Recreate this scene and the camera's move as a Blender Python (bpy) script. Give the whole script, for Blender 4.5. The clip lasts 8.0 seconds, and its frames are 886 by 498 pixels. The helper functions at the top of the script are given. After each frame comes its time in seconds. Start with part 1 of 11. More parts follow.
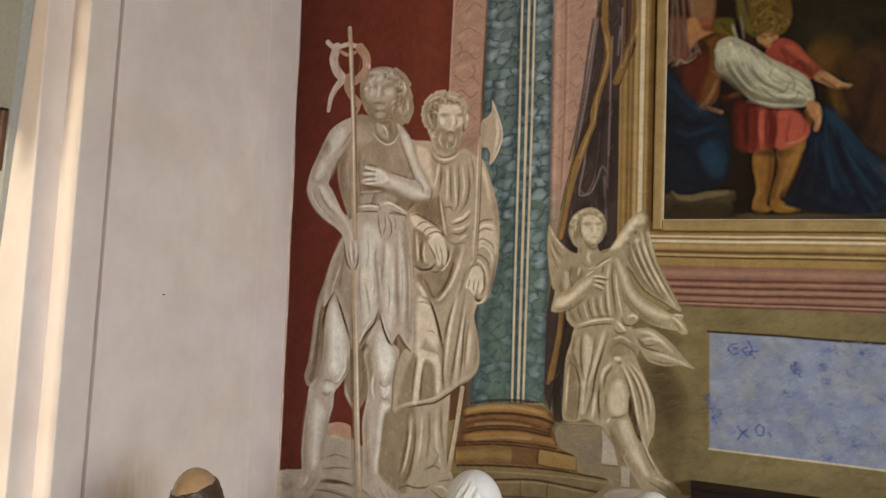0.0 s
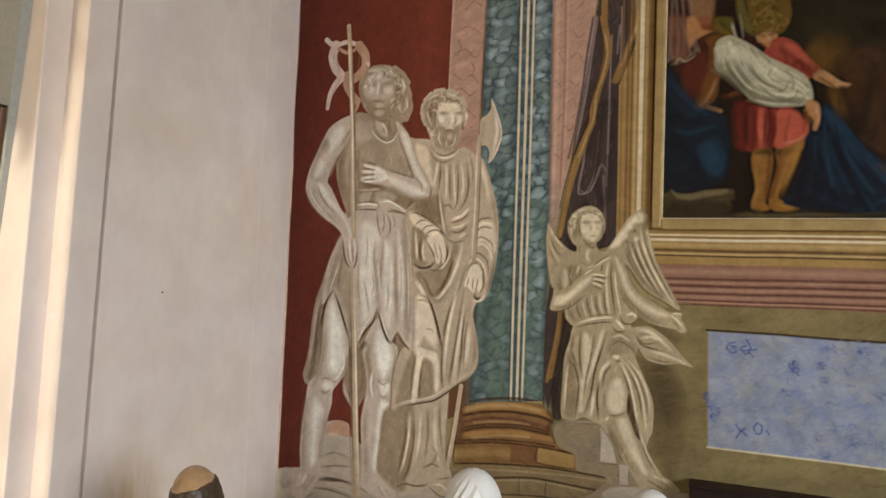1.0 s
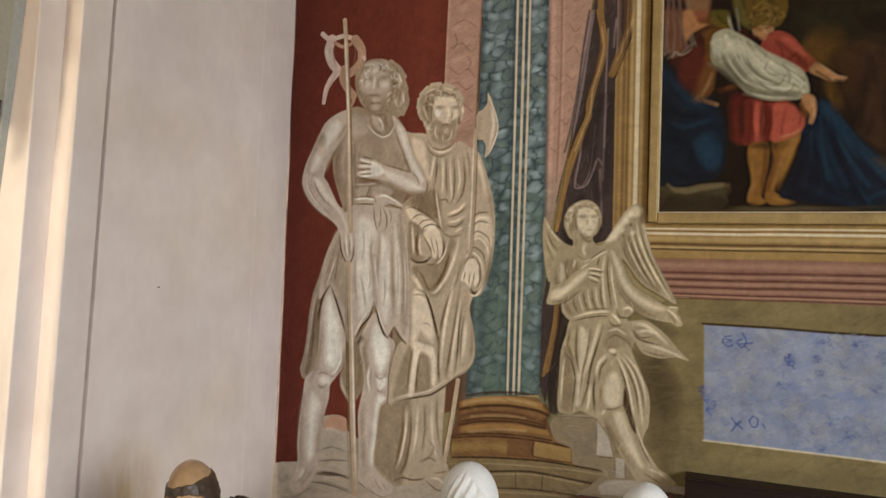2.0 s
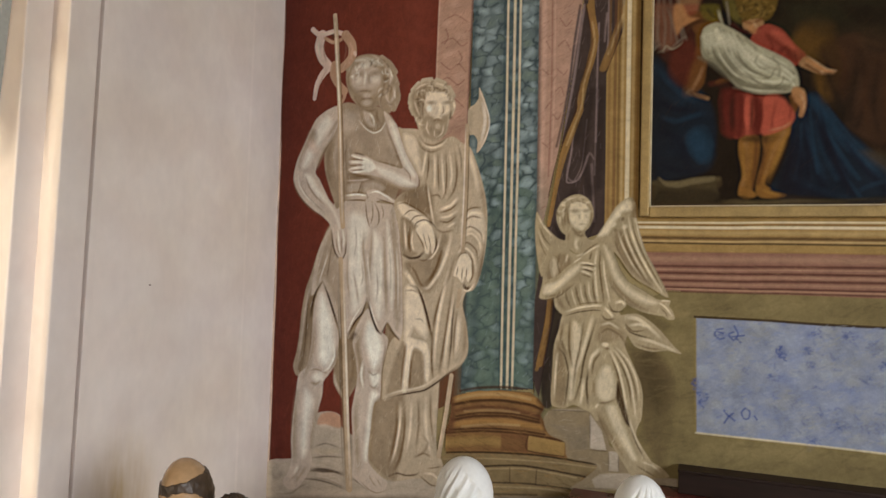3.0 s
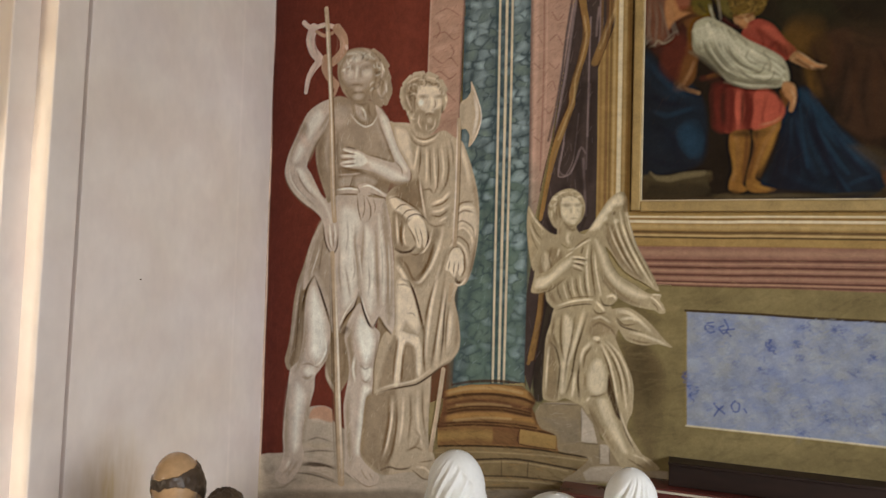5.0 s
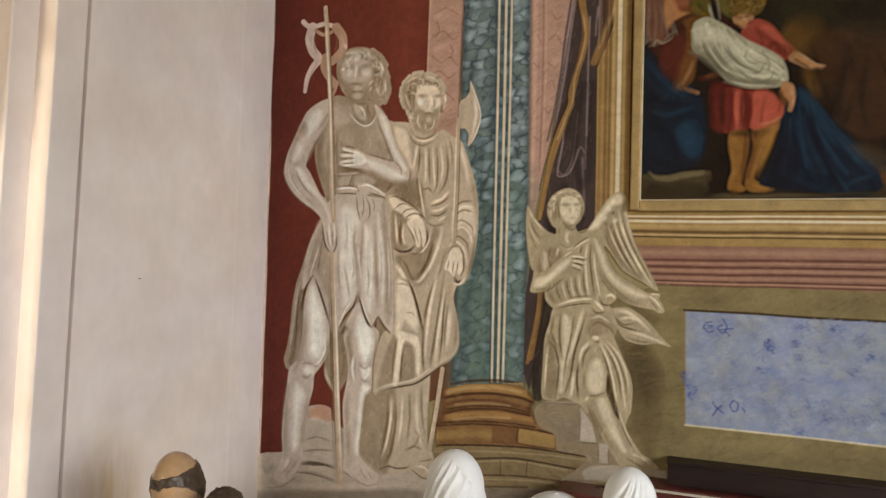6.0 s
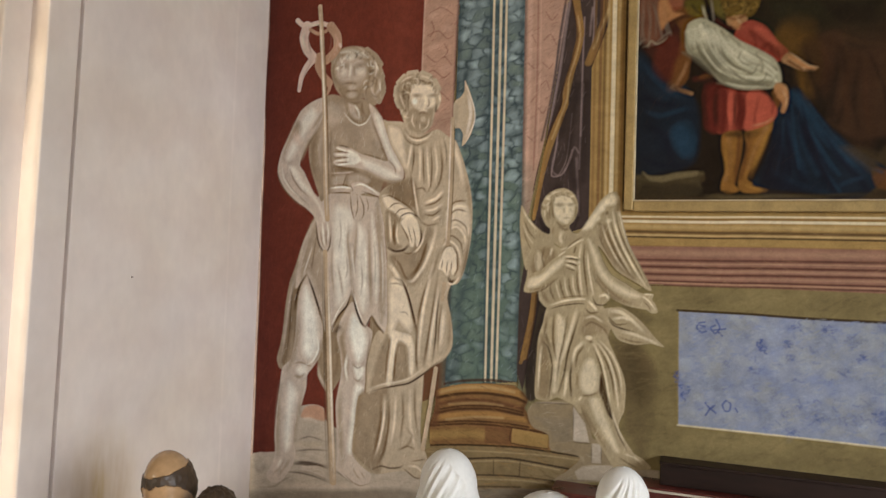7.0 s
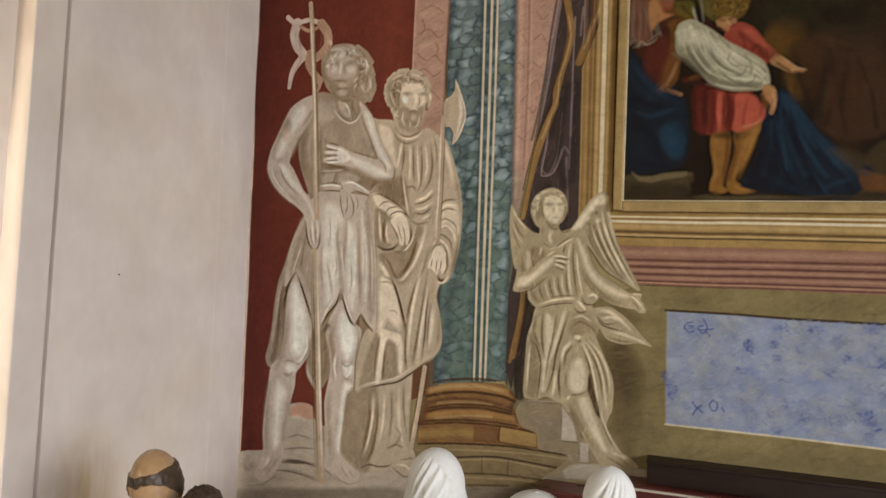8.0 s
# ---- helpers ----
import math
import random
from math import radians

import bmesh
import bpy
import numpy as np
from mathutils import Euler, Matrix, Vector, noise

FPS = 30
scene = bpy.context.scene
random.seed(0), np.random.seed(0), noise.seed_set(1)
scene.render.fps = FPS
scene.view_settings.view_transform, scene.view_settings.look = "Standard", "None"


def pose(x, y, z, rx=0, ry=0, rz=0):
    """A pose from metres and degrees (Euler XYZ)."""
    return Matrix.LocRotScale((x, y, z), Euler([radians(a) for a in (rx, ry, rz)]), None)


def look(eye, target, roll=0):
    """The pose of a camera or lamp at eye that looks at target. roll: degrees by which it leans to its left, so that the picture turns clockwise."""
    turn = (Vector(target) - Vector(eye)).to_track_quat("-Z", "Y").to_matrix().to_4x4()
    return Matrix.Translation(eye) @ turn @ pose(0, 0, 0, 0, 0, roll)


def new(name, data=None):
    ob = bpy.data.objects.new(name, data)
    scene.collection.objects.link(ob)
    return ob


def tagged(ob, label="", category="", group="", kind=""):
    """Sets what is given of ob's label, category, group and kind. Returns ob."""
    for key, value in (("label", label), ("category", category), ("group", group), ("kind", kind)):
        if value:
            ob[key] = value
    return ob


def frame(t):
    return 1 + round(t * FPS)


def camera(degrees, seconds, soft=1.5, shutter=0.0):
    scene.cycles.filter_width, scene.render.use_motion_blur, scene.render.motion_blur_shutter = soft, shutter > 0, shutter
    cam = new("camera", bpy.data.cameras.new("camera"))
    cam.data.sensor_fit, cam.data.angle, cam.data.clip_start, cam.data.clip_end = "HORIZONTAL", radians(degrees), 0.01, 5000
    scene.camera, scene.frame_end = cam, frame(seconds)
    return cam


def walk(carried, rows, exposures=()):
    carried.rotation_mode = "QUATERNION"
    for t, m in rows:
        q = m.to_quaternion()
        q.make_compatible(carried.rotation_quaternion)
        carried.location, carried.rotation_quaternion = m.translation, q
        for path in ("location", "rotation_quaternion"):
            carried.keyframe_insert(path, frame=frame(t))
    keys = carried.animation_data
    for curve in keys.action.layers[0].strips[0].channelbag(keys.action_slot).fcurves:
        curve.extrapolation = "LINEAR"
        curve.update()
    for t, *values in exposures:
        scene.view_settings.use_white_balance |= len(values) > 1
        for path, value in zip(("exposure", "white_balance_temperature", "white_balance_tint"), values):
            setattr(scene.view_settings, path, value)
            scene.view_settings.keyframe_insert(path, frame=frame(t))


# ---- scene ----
# camera and its way
cam = camera(65.9, 8.0, soft=1.5)
PATH = [
    (0, (-0.013, 0.001, 1.769), (-0.765, 1.852, 1.873), 2.2),
    (0.5, (-0.019, 0.0, 1.767), (-0.763, 1.853, 1.874), 2.2),
    (1, (-0.021, -0.002, 1.767), (-0.765, 1.851, 1.867), 2.3),
    (1.5, (-0.012, 0.001, 1.766), (-0.758, 1.855, 1.857), 2.3),
    (3, (-0.017, 0.002, 1.763), (-0.734, 1.868, 1.837), 1.7),
    (3.5, (-0.015, 0.002, 1.76), (-0.73, 1.869, 1.827), 1.4),
    (4, (-0.021, 0.0, 1.76), (-0.72, 1.873, 1.824), 1.3),
    (4.5, (-0.017, 0.002, 1.76), (-0.714, 1.875, 1.821), 1.6),
    (6, (-0.02, -0.001, 1.763), (-0.71, 1.876, 1.819), 1.7),
    (6.5, (-0.011, 0.006, 1.756), (-0.7, 1.883, 1.818), 1.9),
    (7, (-0.021, 0.001, 1.757), (-0.694, 1.884, 1.816), 1.9),
    (7.5, (-0.016, 0.003, 1.755), (-0.685, 1.887, 1.812), 2.1),
    (8, (-0.015, 0.004, 1.763), (-0.663, 1.896, 1.816), 2.2),
]
EXPOSURES = [(0, -0.34), (0.5, -0.12), (1, -0.27), (1.5, -0.30), (3, -0.31), (3.5, -0.32), (4, -0.32), (4.5, -0.32), (6, -0.16), (6.5, -0.16), (7, -0.21), (7.5, -0.21), (8, -0.23)]
walk(cam, [(t, look(e, g, r)) for t, e, g, r in PATH], EXPOSURES)

# daylight: a low sun from the west, and area lamps added for unseen windows
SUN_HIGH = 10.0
world = bpy.data.worlds.new("world")
scene.world = world
world.use_nodes = True
wn = world.node_tree.nodes
sky = wn.new("ShaderNodeTexSky")
sky.sky_type = "NISHITA"
sky.sun_disc = False
sky.sun_elevation = radians(SUN_HIGH)
sky.sun_rotation = radians(180)
world.node_tree.links.new(sky.outputs[0], wn["Background"].inputs["Color"])
wn["Background"].inputs["Strength"].default_value = 0.12

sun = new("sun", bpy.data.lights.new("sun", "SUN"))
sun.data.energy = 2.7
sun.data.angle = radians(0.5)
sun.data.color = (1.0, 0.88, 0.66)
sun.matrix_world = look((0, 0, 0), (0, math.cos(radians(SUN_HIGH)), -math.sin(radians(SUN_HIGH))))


def fill_light(name, eye, target, wide, high, watts, colour, spread):
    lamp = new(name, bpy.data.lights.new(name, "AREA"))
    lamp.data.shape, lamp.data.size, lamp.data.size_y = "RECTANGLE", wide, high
    lamp.data.energy, lamp.data.color, lamp.data.spread = watts, colour, radians(spread)   # spread narrowed to grade the light on the walls
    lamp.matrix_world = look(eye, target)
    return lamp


# added fill lamps, placed and aimed to balance side wall against mural
fill_light("fill_light_east", (6.9, -1.9, 3.2), (-1.7, 3.5, -0.5), 3.2, 2.6, 168, (0.94, 0.965, 1.0), 84)
fill_light("fill_light_west", (-4.9, -7.9, 3.6), (-1.6, 3.0, 2.0), 2.8, 2.8, 250, (1.0, 0.87, 0.70), 180)


# materials
def linear(c):
    c = c / 255
    return c / 12.92 if c < 0.04045 else ((c + 0.055) / 1.055) ** 2.4


def rgb(r, g, b, gain=1.0):
    return tuple(min(0.9, linear(v) * gain) for v in (r, g, b))


def surface(name, base, rough=0.7, metal=0.0, spots=0.15, spot_size=3.0, grain=0.08, grain_size=60.0, bump=0.15, stretch=(1, 1, 1), attribute="", coat=0.0, gloss=0.5):
    """A node material: base colour varied by large stains and fine grain, with a matching relief."""
    mat = bpy.data.materials.new(name)
    mat.use_nodes = True
    nt = mat.node_tree
    n, ln = nt.nodes, nt.links
    bsdf = n["Principled BSDF"]
    bsdf.inputs["Metallic"].default_value = metal
    bsdf.inputs["Coat Weight"].default_value = coat
    bsdf.inputs["Specular IOR Level"].default_value = gloss
    co = n.new("ShaderNodeNewGeometry")
    mp = n.new("ShaderNodeMapping")
    mp.inputs["Scale"].default_value = stretch
    ln.new(co.outputs["Position"], mp.inputs["Vector"])

    def tex(scale, detail):
        t = n.new("ShaderNodeTexNoise")
        t.inputs["Scale"].default_value, t.inputs["Detail"].default_value = scale, detail
        ln.new(mp.outputs[0], t.inputs["Vector"])
        return t

    big, fine = tex(spot_size, 5), tex(grain_size, 6)

    def ramp(src, amount):
        m = n.new("ShaderNodeMapRange")
        m.inputs["From Min"].default_value, m.inputs["From Max"].default_value = 0.3, 0.7
        m.inputs["To Min"].default_value, m.inputs["To Max"].default_value = 1 - amount, 1 + amount
        ln.new(src.outputs["Fac"], m.inputs["Value"])
        return m

    mul = n.new("ShaderNodeMath")
    mul.operation = "MULTIPLY"
    ln.new(ramp(big, spots).outputs[0], mul.inputs[0])
    ln.new(ramp(fine, grain).outputs[0], mul.inputs[1])
    vec = n.new("ShaderNodeVectorMath")
    vec.operation = "SCALE"
    if attribute:
        at = n.new("ShaderNodeAttribute")
        at.attribute_name = attribute
        ln.new(at.outputs["Color"], vec.inputs[0])
    else:
        vec.inputs[0].default_value = base
    ln.new(mul.outputs[0], vec.inputs["Scale"])
    ln.new(vec.outputs[0], bsdf.inputs["Base Color"])
    rr = n.new("ShaderNodeMapRange")
    rr.inputs["To Min"].default_value, rr.inputs["To Max"].default_value = max(0.02, rough - 0.12), min(1, rough + 0.12)
    ln.new(big.outputs["Fac"], rr.inputs["Value"])
    ln.new(rr.outputs[0], bsdf.inputs["Roughness"])
    bp = n.new("ShaderNodeBump")
    bp.inputs["Strength"].default_value, bp.inputs["Distance"].default_value = bump, 0.004
    ln.new(fine.outputs["Fac"], bp.inputs["Height"])
    ln.new(bp.outputs[0], bsdf.inputs["Normal"])
    return mat


PLASTER = surface("white_plaster", (0.79, 0.70, 0.65), 0.75, spots=0.06, spot_size=2.6, grain=0.025, grain_size=24, bump=0.08, stretch=(1, 1, 0.6))


def stain_with_shadow(mat, at, radius, colour, strength, bright_line):
    """Ochre discolouring that also paints in the friar's soft shadow, and one pale upright trowel line on the wall
    plaster.
    """
    n, ln = mat.node_tree.nodes, mat.node_tree.links
    bsdf = n["Principled BSDF"]
    was = bsdf.inputs["Base Color"].links[0].from_socket
    geo, far = n.new("ShaderNodeNewGeometry"), n.new("ShaderNodeVectorMath")
    far.operation = "DISTANCE"
    squash = n.new("ShaderNodeVectorMath")
    squash.operation = "MULTIPLY"
    squash.inputs[1].default_value = (1, 1, 0.6)
    ln.new(geo.outputs["Position"], squash.inputs[0])
    ln.new(squash.outputs[0], far.inputs[0])
    far.inputs[1].default_value = (at[0], at[1], at[2] * 0.6)
    fall = n.new("ShaderNodeMapRange")
    fall.interpolation_type = "SMOOTHSTEP"
    fall.inputs["From Min"].default_value, fall.inputs["From Max"].default_value = radius, 0.0
    ln.new(far.outputs["Value"], fall.inputs["Value"])
    streak, mp = n.new("ShaderNodeTexNoise"), n.new("ShaderNodeMapping")
    mp.inputs["Scale"].default_value = (1, 14, 2.5)
    streak.inputs["Scale"].default_value = 2.0
    ln.new(geo.outputs["Position"], mp.inputs["Vector"])
    ln.new(mp.outputs[0], streak.inputs["Vector"])
    amount = n.new("ShaderNodeMath")
    amount.operation = "MULTIPLY"
    ln.new(fall.outputs[0], amount.inputs[0])
    ln.new(streak.outputs["Fac"], amount.inputs[1])
    power = n.new("ShaderNodeMath")
    power.operation = "MULTIPLY"
    power.inputs[1].default_value = strength
    ln.new(amount.outputs[0], power.inputs[0])
    mix = n.new("ShaderNodeMix")
    mix.data_type = "RGBA"
    mix.inputs[7].default_value = (*colour, 1)
    ln.new(power.outputs[0], mix.inputs[0])
    ln.new(was, mix.inputs[6])
    sep, band = n.new("ShaderNodeSeparateXYZ"), n.new("ShaderNodeMath")
    ln.new(geo.outputs["Position"], sep.inputs[0])
    band.operation = "COMPARE"
    band.inputs[1].default_value, band.inputs[2].default_value = bright_line, 0.009
    ln.new(sep.outputs["Y"], band.inputs[0])
    soft = n.new("ShaderNodeMath")
    soft.operation = "MULTIPLY"
    ln.new(band.outputs[0], soft.inputs[0])
    ln.new(streak.outputs["Fac"], soft.inputs[1])
    gain = n.new("ShaderNodeMath")
    gain.operation = "MULTIPLY_ADD"
    gain.inputs[1].default_value, gain.inputs[2].default_value = 0.08, 1.0
    ln.new(soft.outputs[0], gain.inputs[0])
    out = n.new("ShaderNodeVectorMath")
    out.operation = "SCALE"
    ln.new(mix.outputs[2], out.inputs[0])
    ln.new(gain.outputs[0], out.inputs["Scale"])
    ln.new(out.outputs[0], bsdf.inputs["Base Color"])


# ochre patch beside the friar, part discoloured plaster, part its shadow put into the colour
stain_with_shadow(PLASTER, (-2.238, 2.18, 0.75), 0.27, (0.50, 0.33, 0.10), 1.1, 2.932)
def mottle(mat, tint, size):
    """Broad yellowed patches of old limewash."""
    n, ln = mat.node_tree.nodes, mat.node_tree.links
    bsdf = n["Principled BSDF"]
    was = bsdf.inputs["Base Color"].links[0].from_socket
    geo, cloud, fade, mix = n.new("ShaderNodeNewGeometry"), n.new("ShaderNodeTexNoise"), n.new("ShaderNodeMapRange"), n.new("ShaderNodeMix")
    cloud.inputs["Scale"].default_value, cloud.inputs["Detail"].default_value = size, 4
    fade.inputs["From Min"].default_value, fade.inputs["From Max"].default_value = 0.38, 0.62
    mix.data_type, mix.blend_type = "RGBA", "MULTIPLY"
    mix.inputs[7].default_value = (*tint, 1)
    ln.new(geo.outputs["Position"], cloud.inputs["Vector"])
    ln.new(cloud.outputs["Fac"], fade.inputs["Value"])
    ln.new(fade.outputs[0], mix.inputs[0])
    ln.new(was, mix.inputs[6])
    ln.new(mix.outputs[2], bsdf.inputs["Base Color"])


mottle(PLASTER, (0.99, 0.965, 0.90), 1.1)
mottle(PLASTER, (0.95, 0.93, 0.93), 4.5)
NAVE_PLASTER = surface("nave_plaster", (0.62, 0.60, 0.52), 0.8, spots=0.06, spot_size=1.2, grain=0.03)
FRESCO = surface("fresco_paint", (1, 1, 1), 0.8, spots=0.06, spot_size=11, grain=0.07, grain_size=120, bump=0.12, attribute="paint", gloss=0.15)
OIL = surface("oil_paint", (1, 1, 1), 0.5, spots=0.08, spot_size=7, grain=0.08, grain_size=140, bump=0.1, attribute="paint", gloss=0.06)
GILT = surface("gilded_wood", (0.36, 0.25, 0.10), 0.5, metal=0.35, spots=0.18, spot_size=14, grain=0.1, grain_size=120, stretch=(1, 1, 1))
GILT_PALE = surface("worn_gilding", (0.52, 0.44, 0.29), 0.5, metal=0.15, spots=0.15, spot_size=20, grain=0.1)
DARK_WOOD = surface("dark_wood", (0.022, 0.011, 0.008), 0.5, gloss=0.25, spots=0.25, spot_size=6, grain=0.2, grain_size=40, stretch=(0.2, 1, 1))
RED_MARBLE = surface("dark_red_marble", (0.085, 0.02, 0.015), 0.3, spots=0.35, spot_size=10, grain=0.15)
CREAM_MARBLE = surface("cream_marble", (0.55, 0.48, 0.38), 0.35, spots=0.12, spot_size=8)
BROWN_WOOD = surface("brown_wood", (0.13, 0.055, 0.025), 0.45, spots=0.2, spot_size=8, grain=0.15, stretch=(1, 1, 0.2))
STONE_FLOOR = surface("stone_floor", (0.60, 0.55, 0.49), 0.45, spots=0.15, spot_size=2)
WHITE_STATUE = surface("white_painted_plaster", (0.80, 0.79, 0.76), 0.55, spots=0.04, spot_size=9, grain=0.03, grain_size=70, bump=0.05)
SKIN_PAINT = surface("flesh_toned_paint", (0.47, 0.29, 0.15), 0.24, spots=0.10, spot_size=18, bump=0.05, coat=0.4)
HAIR_PAINT = surface("dark_brown_paint", (0.062, 0.038, 0.022), 0.45, spots=0.3, spot_size=40, bump=0.05)
ROBE_PAINT = surface("brown_robe_paint", (0.10, 0.05, 0.025), 0.45, spots=0.15, spot_size=8)


# mesh helpers
def part(name, bm, material, parent=None, label=""):
    me = bpy.data.meshes.new(name)
    bm.to_mesh(me)
    bm.free()
    for m in (material if isinstance(material, (list, tuple)) else [material]):
        me.materials.append(m)
    ob = new(name, me)
    ob.parent = parent
    return tagged(ob, label)


def box(x0, x1, y0, y1, z0, z1, bevel=0.0, seg=2):
    bm = bmesh.new()
    bmesh.ops.create_cube(bm, size=1)
    for v in bm.verts:
        v.co = Vector(((x0 + x1) / 2 + v.co.x * (x1 - x0), (y0 + y1) / 2 + v.co.y * (y1 - y0), (z0 + z1) / 2 + v.co.z * (z1 - z0)))
    if bevel:
        bmesh.ops.bevel(bm, geom=bm.edges[:], offset=bevel, segments=seg, affect="EDGES", profile=0.5)
    return bm


def join(*bms):
    out = bmesh.new()
    for b in bms:
        me = bpy.data.meshes.new("tmp")
        b.to_mesh(me)
        b.free()
        out.from_mesh(me)
        bpy.data.meshes.remove(me)
    return out


def structure(name, bm, material, label, category):
    return tagged(part(name, bm, material), label, category, kind="structure")


WALL = 3.2
SIDE = -2.238
RIGHT = 3.74
TOP = 5.6

# chapel shell
structure("wall_altar", box(SIDE - 0.4, RIGHT + 0.4, WALL + 0.006, WALL + 0.45, 0, TOP), surface("ochre_plaster", rgb(130, 115, 78, 1.5), 0.8), "ochre plastered end wall carrying the painted decoration", "wall")
structure("floor", box(-7.2, 7.4, -8.4, WALL + 0.45, -0.2, 0), STONE_FLOOR, "worn pale stone church floor", "floor")
structure("ceiling", box(-7.2, 7.4, -8.4, WALL + 0.45, 7.0, 7.3), surface("dark_ceiling_plaster", (0.30, 0.27, 0.22), 0.85, spots=0.12, spot_size=0.8), "dark plastered church ceiling, out of view", "ceiling")
# unseen soffit, its colour set dark to cut bounce light on the upper wall
structure("ceiling_chapel", box(SIDE, RIGHT, 1.45, WALL, TOP, 7.0), surface("dark_soffit_plaster", (0.32, 0.29, 0.24), 0.85, spots=0.12, spot_size=0.8), "unseen soffit over the chapel, kept dark to dim the upper walls", "ceiling")


def side_wall():
    """White side wall with one narrow upright joint and a stepped jamb."""
    bms = [box(SIDE - 0.35, SIDE, 1.974, WALL + 0.004, 0, TOP, 0.004),
           box(SIDE - 0.35, SIDE - 0.12, 1.95, 1.98, 0, TOP),
           box(SIDE - 0.35, SIDE, 1.823, 1.959, 0, TOP, 0.006, 3),
           box(SIDE - 0.5, -2.325, 1.717, 1.84, 0, TOP, 0.007, 3)]
    wall = join(*bms)
    for v in wall.verts:
        if v.co.y < 2.5:
            v.co.y += 0.0205 * (v.co.z - 1.86)   # the old jamb leans a little
    return wall


structure("wall_left", side_wall(), PLASTER, "off-white plastered chapel wall with stepped jamb and narrow joint", "wall")
structure("wall_right", box(RIGHT, RIGHT + 0.4, 1.45, WALL + 0.004, 0, TOP), PLASTER, "off-white plastered chapel wall", "wall")


def leaning(bm, x, z, rate):
    """Leans what lies right of x, like the sprung edge of the nave wall."""
    for v in bm.verts:
        if v.co.x > x:
            v.co.x += rate * (v.co.z - z)
    return bm


structure("wall_nave_left", leaning(box(-7.0, -2.435, 1.697, 1.76, 0, 7.0, 0.004), -4, 2.3, 0.07), surface("grey_green_plaster", (0.38, 0.385, 0.345), 0.8, spots=0.06, spot_size=1.2), "pale grey-green plastered nave wall beside the chapel", "wall")
structure("wall_nave_right", box(RIGHT + 0.1, 7.0, 1.45, 1.72, 0, 7.0), NAVE_PLASTER, "pale plastered nave wall", "wall")
structure("wall_north", box(-7.2, -7.0, -8.2, 1.72, 0, 7.0), NAVE_PLASTER, "pale plastered nave wall", "wall")


def pierced(axis, at, thick, a0, a1, holes):
    """A wall along x or y, cut through by windows given as (start, end, sill, head)."""
    bms = []
    cuts = sorted(holes)
    spans, last = [], a0
    for h in cuts:
        if h[0] > last:
            spans.append((last, h[0], 0, 7.0))
        spans.append((h[0], h[1], 0, h[2]))
        spans.append((h[0], h[1], h[3], 7.0))
        last = h[1]
    spans.append((last, a1, 0, 7.0))
    for s0, s1, z0, z1 in spans:
        if axis == "x":
            bms.append(box(s0, s1, at, at + thick, z0, z1))
        else:
            bms.append(box(at, at + thick, s0, s1, z0, z1))
    return join(*bms)


# unseen mask for the sun: stepped head slants the lit edge on the jamb
structure("wall_west", pierced("x", -8.3, 0.3, -7.0, 7.0, [(-6.3, -3.5, 2.2, 5.0), (-3.2, -2.40, 1.5, 4.02), *[(-2.40 + 0.027 * n, -2.373 + 0.027 * n, 1.5, 3.90 + 0.026 * n * n) for n in range(6)]]), NAVE_PLASTER, "unseen plastered rear wall, openings cut to shape the sun on the jamb", "wall")
# unseen wall; its opening follows the added east lamp
structure("wall_east", pierced("y", 7.0, 0.3, -8.2, 1.72, [(-3.6, -0.2, 1.8, 4.6)]), NAVE_PLASTER, "unseen pale plastered nave wall, opening cut behind the added east lamp", "wall")


